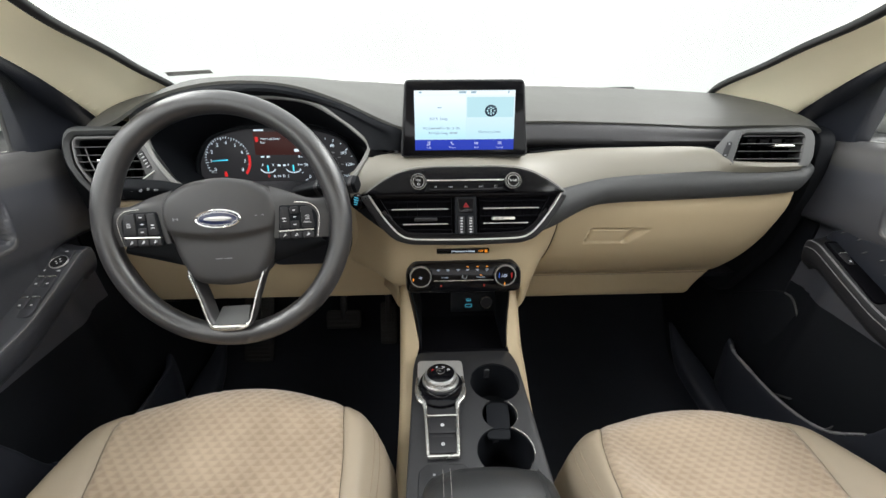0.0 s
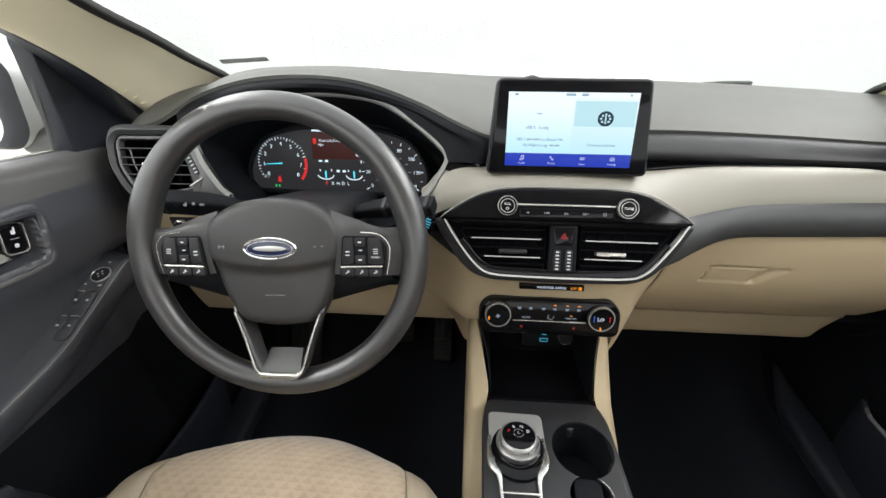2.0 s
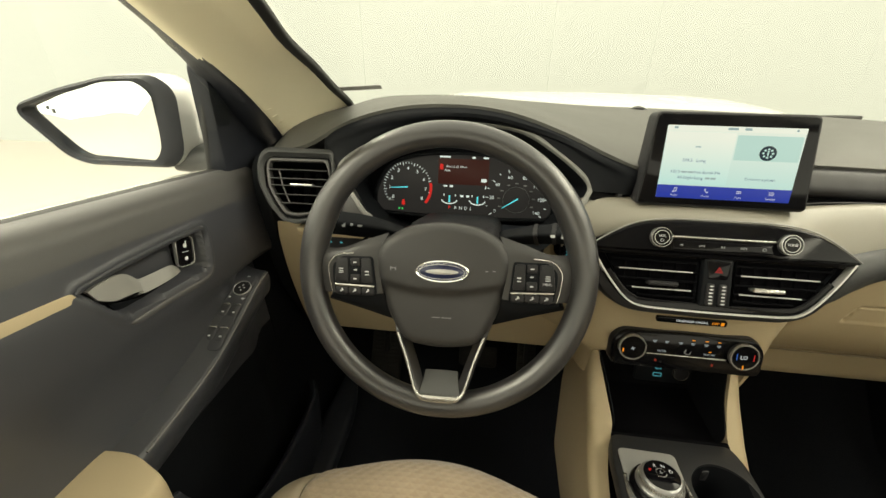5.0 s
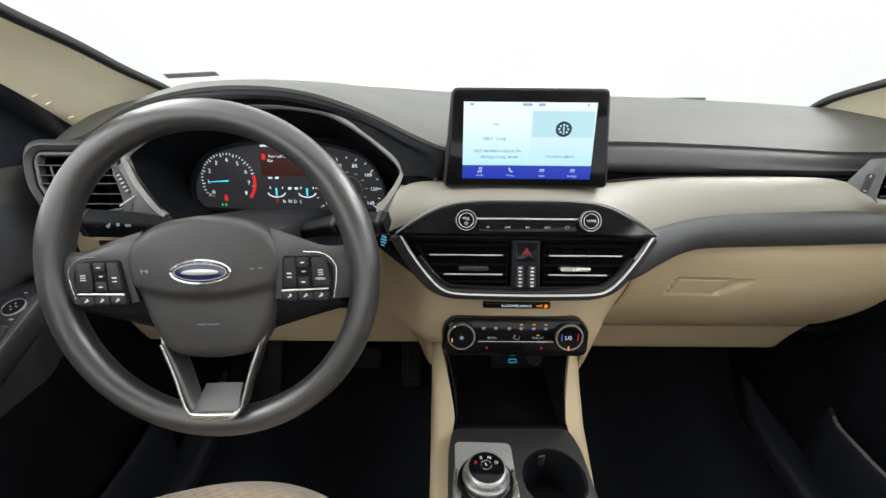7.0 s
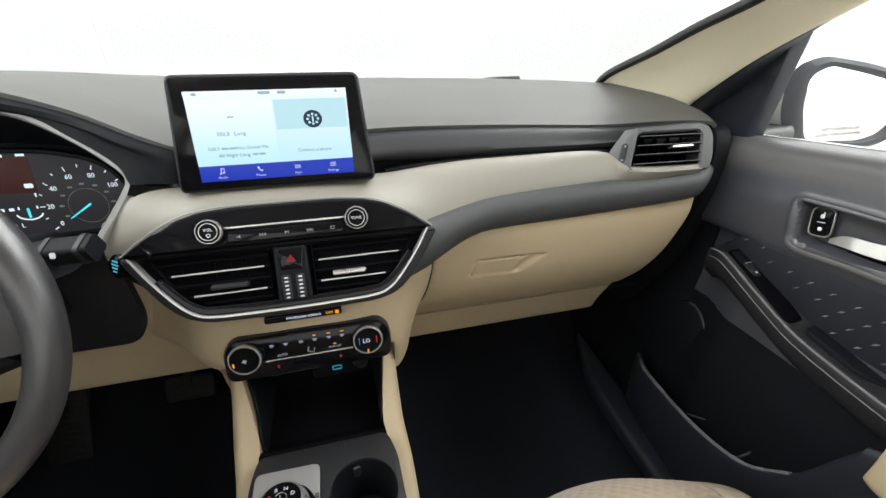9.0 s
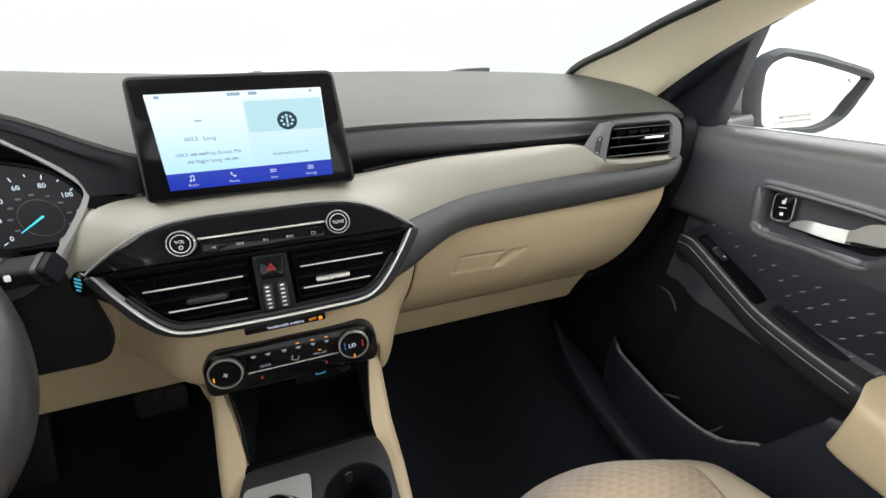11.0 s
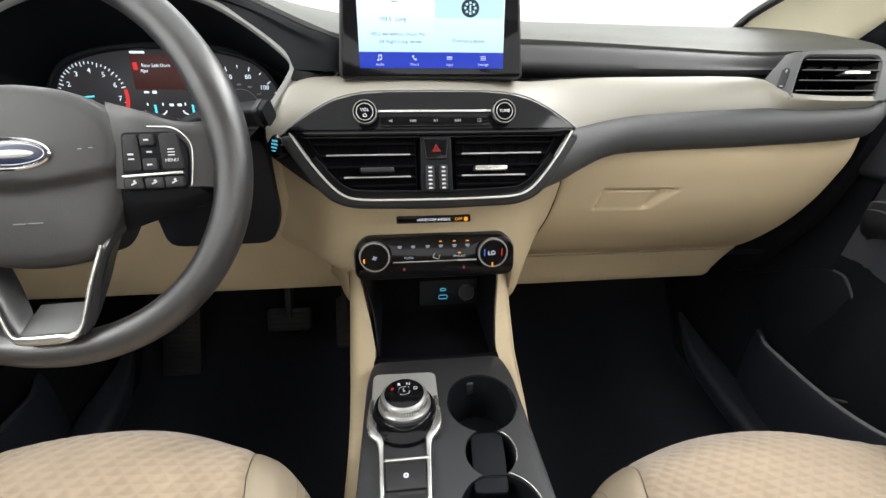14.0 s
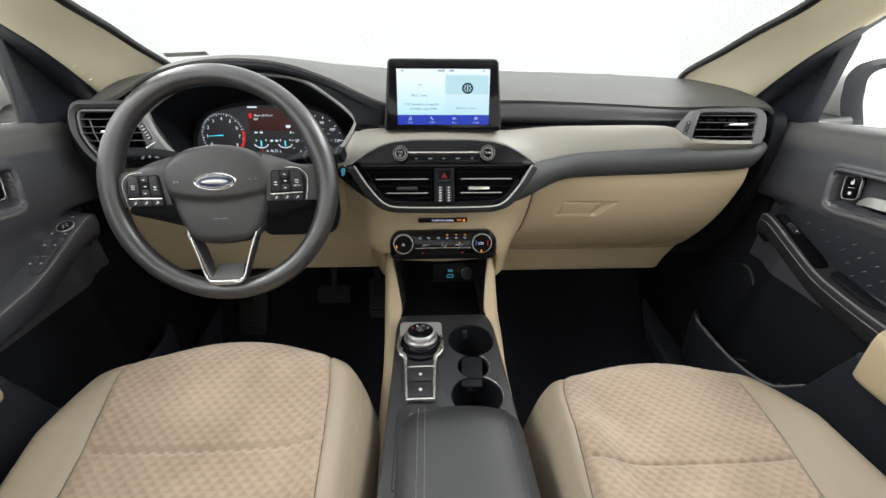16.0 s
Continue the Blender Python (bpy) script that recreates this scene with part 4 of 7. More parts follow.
def touch_screen():
    t = thing("touch_screen", (0, 0.75, 1.05), "black tablet-like touch screen showing the radio", "screen")
    M = lean((0, 0.7240, 1.1062), 9.5)
    T = lambda x, y, z=0.0: M @ Matrix.Translation((x, y, z))
    out = soft([(0.1015, 0.063), (-0.1015, 0.063), (-0.112, -0.064), (0.112, -0.064)], 0.009, 5)
    part("housing", plate(out, 0.030, 0.003, T(0, 0, 0)), BLACK, t, "matt black housing")
    part("front_glass", plate(inset(out, 0.003), 0.004, 0.0008, T(0, 0, 0.0012)), GLOSS, t, "gloss black front")
    part("mount", plate(rrect(0.18, 0.05, 0.01), 0.06, 0.004, T(0, -0.045, -0.03)), BLACK, t)
    S = T(0.0, -0.0032, 0.0016) @ Matrix.Diagonal((0.976, 0.902, 1, 1))
    scr = part("display", plate(rrect(0.176, 0.108, 0.001, 1), 0.001, 0.0001, S), PALEBLUE, t, "bright pale blue display")
    P = lambda x, y, z=0.0003: S @ Matrix.Translation((x, y, z))
    part("status_bar", plate(rrect(0.176, 0.008, 0.0003, 1), 0.0003, 0.00005, P(0, 0.050)), PALECARD, scr)
    part("radio_card", plate(rrect(0.089, 0.077, 0.0008, 1), 0.0003, 0.00005, P(-0.0425, 0.0065)), PALECARD, scr, "paler radio card")
    part("phone_tile", plate(rrect(0.082, 0.036, 0.0008, 1), 0.0003, 0.00005, P(0.045, 0.024)), PALETILE, scr)
    part("menu_bar", plate(rrect(0.176, 0.0195, 0.0003, 1), 0.0004, 0.00005, P(0, -0.0443)), NAVY, scr, "navy menu bar")
    x0 = [-0.064, -0.022, 0.021, 0.063]
    part("menu_lettering", [words([(w, 0.0042, P(x, -0.0495, 0.0006))], 0.0001) for w, x in zip(("Audio", "Phone", "Apps", "Settings"), x0)], SCREENWHITE, scr)
    icons = [bars([(x0[0] - 0.001, 0.0, 0.0008, 0.006), (x0[0] + 0.0022, 0.0008, 0.0008, 0.006), (x0[0] + 0.0006, 0.003, 0.004, 0.0012), (x0[0] - 0.002, -0.003, 0.0022, 0.0018), (x0[0] + 0.0013, -0.0022, 0.0022, 0.0018)], P(0, -0.0415, 0.0005), 0.0001),
             bars([(0, 0.0026, 0.0024, 0.002), (0, -0.0026, 0.0024, 0.002), (-0.0009, 0, 0.0011, 0.005)], P(x0[1], -0.0415, 0.0005) @ pose(0, 0, 0, 0, 0, 40), 0.0001),
             bars([(x0[2] + dx, dy, 0.0018, 0.0015) for dx in (-0.0024, 0, 0.0024) for dy in (-0.0012, 0.0012)], P(0, -0.0415, 0.0005), 0.0001),
             bars([(x0[3], dy, 0.007, 0.0008) for dy in (-0.002, 0, 0.002)], P(0, -0.0415, 0.0005), 0.0001)]
    part("menu_icon", icons, SCREENWHITE, scr)
    part("radio_lettering", [words([i], 0.0001) for i in [("You Shook Me", 0.0058, P(-0.026, -0.014, 0.0006)), ("All Night Long", 0.0058, P(-0.047, -0.0225, 0.0006)), ("Connect a phone", 0.0056, P(0.044, -0.021, 0.0006)), ("103.5", 0.0058, P(-0.068, -0.014, 0.0006)), ("103.5", 0.0064, P(-0.055, 0.0035, 0.0006)), ("Long", 0.0064, P(-0.037, 0.0035, 0.0006))]], TEXTINK, scr)
    part("plain_mark", marks([(-0.0560, -0.014, 0.0075, 0.0026), (-0.0470, -0.014, 0.0080, 0.0026), (-0.024, -0.0225, 0.006, 0.0026), (-0.0165, -0.0225, 0.007, 0.0026)], P(0, 0, 0.0005), 0.0001), FAINTINK, scr)
    part("status_mark", marks([(-0.044, 0.0235, 0.007, 0.0016), (-0.004, 0.0505, 0.013, 0.0034), (0.015, 0.0505, 0.009, 0.0034), (-0.077, 0.0505, 0.005, 0.003), (0.076, 0.0505, 0.003, 0.003)], P(0, 0, 0.0005), 0.0001), FAINTINK, scr)
    D = P(0.046, 0.0175, 0.0006)
    disc = part("phone_disc", plate(oval(0.0108, 0.0108, 28), 0.0002, 0.00005, D), INK, scr, "dark round phone symbol")
    part("phone_symbol", join(bars([(0.006 * math.cos(a), 0.006 * math.sin(a), 0.0028, 0.0028) for a in [k * math.pi / 4 for k in range(8)]], D @ Matrix.Translation((0, 0, 0.0001)), 0.0001), bars([(0, 0, 0.002, 0.0075)], D @ Matrix.Translation((0, 0, 0.0001)), 0.0001)), PALETILE, scr)


def climate_panel():
    c = thing("climate_panel", (0, 0.68, 0.82), "gloss black climate control panel with two knobs", "climate panel")
    M = lean((0, 0.677, 0.820), 14)
    T = lambda x, y, z=0.0: M @ Matrix.Translation((x, y, z))
    out = soft([(0.097, 0.0275), (0.0, 0.0295), (-0.096, 0.0275), (-0.110, 0.010), (-0.1095, -0.032), (0.1115, -0.032), (0.112, 0.010)], 0.014, 5)
    part("surround", plate(inset(out, -0.0015), 0.025, 0.003, T(0, 0, -0.0015)), BLACK, c)
    part("fascia", plate(out, 0.02, 0.004, T(0, 0, 0.003)), GLOSS, c)
    for x in (-0.082, 0.0795):
        k = knob(c, T(x, 0.003, 0.003), 0.0212, 0.0095, "chrome ringed rotary knob", RINGSILVER)
        part("knob_light", plate(rrect(0.002, 0.006, 0.0005, 1), 0.0004, 0.0001, T(x - 0.014, -0.002, 0.0126) if x < 0 else T(x - 0.001, -0.013, 0.0126)), AMBER, k)
        if x < 0:
            part("fan_mark", join(*[bars([(0.0018, 0, 0.0032, 0.0014)], T(x, 0.002, 0.0126) @ pose(0, 0, 0, 0, 0, a), 0.0002) for a in (20, 110, 200, 290)]), BACKLIT, k)
        else:
            part("lettering", words([("LO", 0.0082, T(x - 0.002, 0.003, 0.0126))]), SCREENWHITE, k)
            part("temperature_mark", bars([(0.012, 0.006, 0.001, 0.010)], T(x, -0.002, 0.0126)), GAUGERED, k)
            part("temperature_mark", bars([(-0.012, 0.006, 0.001, 0.010)], T(x, -0.002, 0.0126)), lit("cold_blue", (0.05, 0.2, 0.9), 0.8), k)
    part("bar", plate(rrect(0.116, 0.0022, 0.0008), 0.003, 0.001, T(0, -0.0075, 0.0045)), SILVER, c, "thin silver bar")
    xs = [-0.048, -0.030, -0.010, 0.008, 0.027, 0.045]
    for i, x in enumerate(xs):
        part("key_mark", bars([(0, 0.0005, 0.006, 0.0012), (0, -0.0015, 0.004, 0.0012)], T(x, 0.014, 0.0032)), BACKLIT, c)
        if i >= 3:
            part("key_light", bars([(0, 0, 0.0045, 0.0014)], T(x, 0.020, 0.0032)), AMBER, c, "amber key light")
    part("lettering", words([("AUTO", 0.0048, T(-0.036, -0.002, 0.0032))]), BACKLIT, c)
    part("lettering", words([("MAX A/C", 0.0042, T(0.034, -0.0015, 0.0032))]), BACKLIT, c)
    part("key_light", bars([(0.034, 0.003, 0.0045, 0.0013)], T(0, 0, 0.0032)), AMBER, c)
    part("airflow_symbol", bars([(-0.002, 0.0, 0.0016, 0.007), (0.002, -0.003, 0.008, 0.0014), (0.006, 0.0005, 0.0012, 0.006)], T(0.0, 0.0, 0.0032) @ pose(0, 0, 0, 0, 0, -18)), DIMMARK, c)
    part("seat_heat_mark", marks([(-0.043, -0.018, 0.003, 0.004), (0.040, -0.018, 0.003, 0.004)], T(0, 0, 0.0032)), lit("dim_red", (0.6, 0.05, 0.03), 0.35), c)
    a = thing("airbag_indicator", (0, 0.69, 0.867), "slim dark airbag indicator strip with amber light", "indicator")
    A = lean((-0.001, 0.6835, 0.8705), 4)
    part("strip", plate(rrect(0.100, 0.0092, 0.002), 0.012, 0.0012, A), GLOSS, a)
    part("lettering", words([("PASSENGER AIRBAG", 0.0050, A @ Matrix.Translation((0.000, 0, 0.0001)))]), SCREENWHITE, a)
    part("lettering", words([("OFF", 0.0056, A @ Matrix.Translation((0.0335, 0, 0.0001)))]), AMBER, a, "amber word")
    part("airbag_symbol", bars([(0.0435, 0, 0.005, 0.0055)], A), AMBER, a)


centre_vents()
radio_panel()
touch_screen()
climate_panel()

# ---- gauges ----
CX = -0.371


def gauges():
    g = thing("instrument_cluster", (CX, 0.84, 1.0), "black instrument cluster with two lit dials", "gauges")
    yz = lambda z: 0.70 + (z - 0.98) * 0.56
    edge = [(0.0, 1.138), (0.05, 1.136), (0.10, 1.127), (0.150, 1.101), (0.190, 1.072), (0.202, 1.056), (0.196, 1.040), (0.172, 1.006), (0.155, 0.985), (0.12, 0.965), (0.0, 0.955)]
    fair = glide([(CX + a, yz(b), b) for a, b in edge + [(-a, b) for a, b in edge[-2:0:-1]]], 110, closed=True)
    # the lower left run follows the cheek of the corner vent
    fall = [(-0.06, 0.958), (-0.105, 0.974), (-0.133, 0.990), (-0.1525, 1.006), (-0.176, 1.036), (-0.186, 1.056), (-0.191, 1.069), (-0.184, 1.080), (-0.150, 1.103), (-0.10, 1.127), (-0.05, 1.136)]
    ring = glide([(CX + a, yz(b), b) for a, b in edge] + [(CX + a, min(0.742 + (b - 1.045) * 0.404, yz(b) + 0.02) if -0.2 < a < -0.13 and b < 1.06 else yz(b), b) for a, b in fall], 110, closed=True)
    c = fair.mean(0)
    lens = []
    for p in fair:
        d = p - c
        lens.append((CX + d[0] * 0.93, 0.872, 1.005 + d[2] * 0.86))
    loops = [[tuple(p) for p in ring], [tuple(arr(p) * 0.5 + arr(q) * 0.5 + arr((0, 0, 0.004))) for p, q in zip(ring, lens)], lens]
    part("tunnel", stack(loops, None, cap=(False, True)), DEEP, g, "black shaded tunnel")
    path = [tuple(p) for p in ring]
    keep = [p for p in path if p[2] > 0.990]
    turn = max(range(len(keep)), key=lambda i: math.dist(keep[i], keep[i - 1]))
    part("silver_trim", sweep(keep[turn:] + keep[:turn], [(0.0040, 0.002), (0.0026, 0.0038), (-0.0026, 0.0038), (-0.0040, 0.002), (-0.0044, -0.004), (0.0044, -0.004)], up=(0, -0.87, 0.5)), GREYTRIM, g, "thin silver trim line")
    # dark brow between the trim and the hood of the dashboard
    out = glide([(-0.598, 0.790, 1.090), (-0.588, 0.779, 1.108), (-0.55, 0.779, 1.127), (-0.47, 0.783, 1.149), (CX, 0.785, 1.155), (-0.30, 0.783, 1.147), (-0.22, 0.775, 1.123), (-0.15, 0.753, 1.095), (-0.108, 0.742, 1.079), (-0.110, 0.744, 1.050)], 50)
    inn = glide([(CX + a, yz(b) - 0.001, b) for a, b in [(-0.192, 1.068), (-0.190, 1.074), (-0.183, 1.082), (-0.15, 1.104), (-0.10, 1.129), (0.0, 1.140), (0.10, 1.129), (0.15, 1.103), (0.192, 1.073), (0.204, 1.050)]], 50)
    rows = [[tuple(o + arr((0, 0.012, 0.003))), tuple(o), tuple(o * 0.8 + i * 0.2 + arr((0, -0.006, 0))), tuple((o + i) / 2 + arr((0, -0.001, 0))), tuple(i)] for o, i in zip(out, inn)]
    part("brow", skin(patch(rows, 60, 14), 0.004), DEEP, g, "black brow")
    cheek = [[(-0.112, 0.745, 1.055), (-0.14, 0.742, 1.045), (-0.166, yz(1.055), 1.055)], [(-0.112, 0.745, 1.038), (-0.14, 0.735, 1.03), (-0.172, yz(1.04), 1.04)]]
    part("cheek", skin(patch(cheek, 4, 8), 0.004), GLOSS, g)
    # dial plate
    M = lean((CX, 0.846, 1.0), 10)
    T = lambda x, y, z=0.0: M @ Matrix.Translation((x, y, z))
    out = soft([(0.162, -0.040), (0.165, 0.0), (0.135, 0.052), (0.075, 0.070), (0.0, 0.074), (-0.075, 0.070), (-0.135, 0.052), (-0.165, 0.0), (-0.162, -0.040), (0, -0.046)], 0.03, 5)
    # faint emission put in to brighten the black of the plate
    dial = part("dial_plate", plate(out, 0.01, 0.002, T(0, 0, 0)), lit("dial_face_glow", (0.029, 0.028, 0.030), 0.8), g, "dark dial face, lifted by a faint glow")
    part("dial_hood", sweep([(a, b, 0.003) for a, b in out] , rrect(0.006, 0.016, 0.002), up=(0, 0, 1), closed=True, M=M), DEEP, g)

    def ring_marks(cx, cy, r, a0, a1, n, long_each, size, bold=0.0012):
        out = []
        for i in range(n + 1):
            a = radians(a0 + (a1 - a0) * i / n)
            L = size * (1.0 if i % long_each == 0 else 0.6)
            out.append(bars([(0, 0, L, bold)], T(cx + (r - L / 2) * math.cos(a), cy + (r - L / 2) * math.sin(a), 0.0004) @ pose(0, 0, 0, 0, 0, math.degrees(a)), 0.0003))
        return join(*out)
    tx, ty = -0.103, 0.008
    part("tachometer_ticks", ring_marks(tx, ty, 0.046, 215, -12, 32, 4, 0.006), GAUGEWHITE, dial, "white rev counter ticks")
    nums = []
    for i in range(9):
        a = radians(215 - 252 * i / 8 + (0 if i < 7 else 0))
        nums.append((str(i), 0.0095, T(tx + 0.034 * math.cos(a), ty + 0.034 * math.sin(a), 0.0005)))
    part("tachometer_numerals", words(nums), GAUGEWHITE, dial)
    arc = [(tx + 0.044 * math.cos(radians(a)), ty + 0.044 * math.sin(radians(a)), 0.0006) for a in range(12, -41, -4)]
    part("red_zone", sweep(arc, rrect(0.005, 0.0006, 0.0002, 1), up=(0, 0, 1), M=M), GAUGERED, dial, "red rev zone")
    part("needle", plate([(0.0, -0.0012), (0.0, 0.0012), (-0.032, 0.0006), (-0.032, -0.0006)], 0.0005, 0.0001, T(tx, ty, 0.0016) @ pose(0, 0, 0, 0, 0, 4)), GAUGECYAN, dial, "cyan needle")
    part("belt_light", bars([(0, 0, 0.006, 0.008), (0, 0.005, 0.004, 0.003)], T(tx - 0.008, ty - 0.030, 0.0005)), GAUGERED, dial, "red warning light")
    part("lamp_light", bars([(-0.003, 0, 0.003, 0.004), (0.003, 0, 0.003, 0.004)], T(tx - 0.013, ty - 0.041, 0.0005)), GAUGEGREEN, dial, "green lamp symbol")
    part("small_mark", marks([(-0.034, -0.022, 0.010, 0.0022), (-0.032, -0.026, 0.012, 0.0022)], T(tx, ty, 0.0005)), DIMMARK, dial)
    sx, sy = 0.098, -0.006
    part("speedometer_ticks", ring_marks(sx, sy, 0.056, 212, -32, 14, 2, 0.006), GAUGEWHITE, dial, "white speed ticks")
    nums = []
    for i, w in enumerate(("0", "20", "40", "60", "80", "100", "120", "140")):
        a = radians(212 - 244 * i / 7)
        nums.append((w, 0.0088, T(sx + 0.044 * math.cos(a), sy + 0.042 * math.sin(a), 0.0005)))
    inner = [radians(205 - 28.5 * i) for i in range(9)]
    part("small_mark", marks([(sx + 0.031 * math.cos(a), sy + 0.030 * math.sin(a), 0.0058, 0.0026) for a in inner], T(0, 0, 0.0005)), DIMMARK, dial)
    part("speedometer_numerals", words(nums), GAUGEWHITE, dial)
    part("inner_ring", surround(oval(0.0240, 0.0240, 40, sx, sy), oval(0.0234, 0.0234, 40, sx, sy), 0.0004, 0.0001, T(0, 0, 0.0005)), DIMMARK, dial)
    part("needle", plate([(0.004, -0.0014), (0.004, 0.0014), (-0.030, 0.0006), (-0.030, -0.0006)], 0.0005, 0.0001, T(sx, sy, 0.0016) @ pose(0, 0, 0, 0, 0, 33)), GAUGECYAN, dial, "cyan needle")
    msg = part("message_screen", plate(rrect(0.092, 0.046, 0.001, 1), 0.0006, 0.0001, T(0, 0.040, 0.0006)), WARNPANEL, dial, "dim red message screen")
    part("lettering", words([("Rear Left Door", 0.0062, T(-0.012, 0.049, 0.0008)), ("Ajar", 0.0062, T(-0.029, 0.042, 0.0008))]), GAUGEWHITE, msg)
    part("message_mark", bars([(-0.040, 0.048, 0.006, 0.010)], T(0, 0, 0.0007)), GAUGERED, msg)
    part("small_mark", marks([(-0.034, 0.066, 0.020, 0.0032), (0.018, 0.066, 0.006, 0.0036), (0.040, 0.066, 0.010, 0.0032), (0.038, 0.026, 0.010, 0.006), (-0.032, 0.0135, 0.007, 0.003), (-0.021, 0.0135, 0.006, 0.004), (0.042, 0.0135, 0.002, 0.005)], T(0, 0, 0.0007)), GAUGEWHITE, msg)
    for x in (-0.024, 0.028):
        arc = [(x + 0.015 * math.cos(radians(a)), -0.010 + 0.009 * math.sin(radians(a)), 0.0005) for a in range(190, 351, 16)]
        part("small_gauge", sweep(arc, rrect(0.002, 0.0005, 0.0001, 1), up=(0, 0, 1), M=M), GAUGEWHITE, dial, "small arc gauge")
        part("small_needle", bars([(x, -0.010, 0.003, 0.013)], T(0, 0, 0.0006)), GAUGECYAN, dial)
        part("small_mark", marks([(x - 0.010, -0.003, 0.002, 0.004), (x + 0.011, -0.003, 0.002, 0.004)], T(0, 0, 0.0006)), GAUGEWHITE, dial)
    part("telltale", marks([(-0.001, -0.004, 0.006, 0.004), (0.010, -0.004, 0.006, 0.004)], T(0, 0, 0.0006)), GAUGEWHITE, dial)
    part("gear_lettering", words([(w, 0.0082, T(-0.012 + 0.0095 * i, -0.0265, 0.0006)) for i, w in enumerate("RNDL")]), GAUGEWHITE, dial)
    part("gear_lettering", words([("P", 0.0092, T(-0.0235, -0.0265, 0.0006))]), GAUGERED, dial, "red letter")


gauges()


# ---- steering wheel ----
def steering_wheel():
    w = thing("steering_wheel", (-0.367, 0.57, 1.0), "dark grey leather steering wheel with silver lower spoke", "steering wheel")
    W = pose(-0.368, 0.5692, 0.9857, 90 - 19.35, 0, 0) @ pose(0, 0, 0, 0, 0, 2.0)
    T = lambda x, y, z=0.0: W @ Matrix.Translation((x, y, z))
    skin_on = lambda rows, nu, nv, thick: skin(np.array([[tuple(W @ Vector(p)) for p in r] for r in patch(rows, nu, nv)]), thick)
    R = 0.1719
    loops = []
    n = 120
    for i in range(n):
        a = 2 * math.pi * i / n
        deg = math.degrees(a) % 360
        grip = math.exp(-((deg - 18) / 15) ** 2) + math.exp(-((deg - 162) / 15) ** 2)
        ra, rb = 0.0163 + 0.0016 * grip, 0.0158 + 0.0018 * grip
        # thumb rests swell inwards beside the spokes
        push = -0.0012 * grip
        loops.append([((R + push + ra * math.cos(b)) * math.cos(a), (R + push + ra * math.cos(b)) * math.sin(a), rb * math.sin(b)) for b in [2 * math.pi * k / 24 for k in range(24)]])
    part("rim", stack(loops, W, closed=True), RIM, w, "grained dark grey rim")
    # airbag cover with a folded lower half
    half = [(0.0, 0.0665), (0.045, 0.0600), (0.074, 0.0430), (0.083, 0.0280), (0.0848, 0.0140), (0.078, -0.020), (0.067, -0.055), (0.0475, -0.089), (0.0, -0.095)]
    out = soft(half + [(-x, y) for x, y in half[-2:0:-1]], 0.016, 4)
    part("hub_back", plate(inset(out, 0.005), 0.045, 0.01, T(0, 0, 0.000)), BLACK, w, "black hub")
    ring = ring_of(out, 120)
    mid = arr((0.0, -0.004))
    loops = [lift(ring, -0.008), lift(ring, 0.002)]
    for k in (0.99, 0.97, 0.94, 0.90, 0.86, 0.82, 0.78, 0.74, 0.70, 0.66, 0.62, 0.58, 0.54, 0.50, 0.46, 0.42, 0.38, 0.34, 0.30, 0.26, 0.22, 0.18, 0.12, 0.06):
        loop = []
        for x, y in mid + (ring - mid) * k:
            edge = math.sqrt(1 - max(0.0, (k - 0.86) / 0.14) ** 2)
            fold = 1 / (1 + math.exp((y + 0.0205 - 9.0 * x * x * 0.2) / 0.0016))
            loop.append((x, y, 0.004 + 0.0105 * edge + 0.0060 * (1 - k * k) - 0.0062 * fold * (1 - 0.55 * max(0, min(1, (-0.03 - y) / 0.05)))))
        loops.append(loop)
    cover = part("airbag_cover", stack(loops, W), HUB, w, "dark grey airbag cover with a fold across", smooth=60)
    part("badge_ring", stack([lift(oval(0.0328, 0.0137, 48), -0.004), lift(oval(0.0328, 0.0137, 48), 0.001), lift(oval(0.0316, 0.0125, 48), 0.0022), lift(oval(0.0303, 0.0112, 48), 0.001), lift(oval(0.0298, 0.0107, 48), 0.0004)], T(0.0015, 0.0065, 0.0200), cap=(True, True)), CHROME, cover, "chrome oval ring")
    part("badge_field", plate(oval(0.0296, 0.0105, 48), 0.001, 0.0003, T(0.0015, 0.0065, 0.0211)), BLUE, cover, "navy blue oval field")
    part("badge_line", surround(oval(0.0280, 0.0092, 48), oval(0.0273, 0.0085, 48), 0.0004, 0.0001, T(0.0015, 0.0065, 0.0213)), SATIN, cover)
    part("badge_shape", plate(oval(0.0200, 0.0032, 30), 0.0006, 0.0002, T(0.0015, 0.0065, 0.0217)), SATIN, cover, "plain silver bar")
    part("horn_mark", marks([(-0.060, 0.0085, 0.006, 0.0010), (-0.0625, 0.0080, 0.0012, 0.005), (-0.0565, 0.0080, 0.0012, 0.004), (0.055, 0.0085, 0.0035, 0.001), (0.064, 0.0090, 0.0035, 0.001)], T(0, 0, 0.0178), 0.0006), DIMMARK, cover)
    part("moulded_mark", marks([(-0.006, -0.052, 0.010, 0.0010), (0.007, -0.052, 0.012, 0.0010)], T(0, 0, 0.0148), 0.0006), DIMMARK, cover)
    part("mould_mark", bars([(-0.006, -0.068, 0.013, 0.0009), (0.009, -0.068, 0.007, 0.0009)], T(0, 0, 0.0098), 0.0003), DIMMARK, cover)
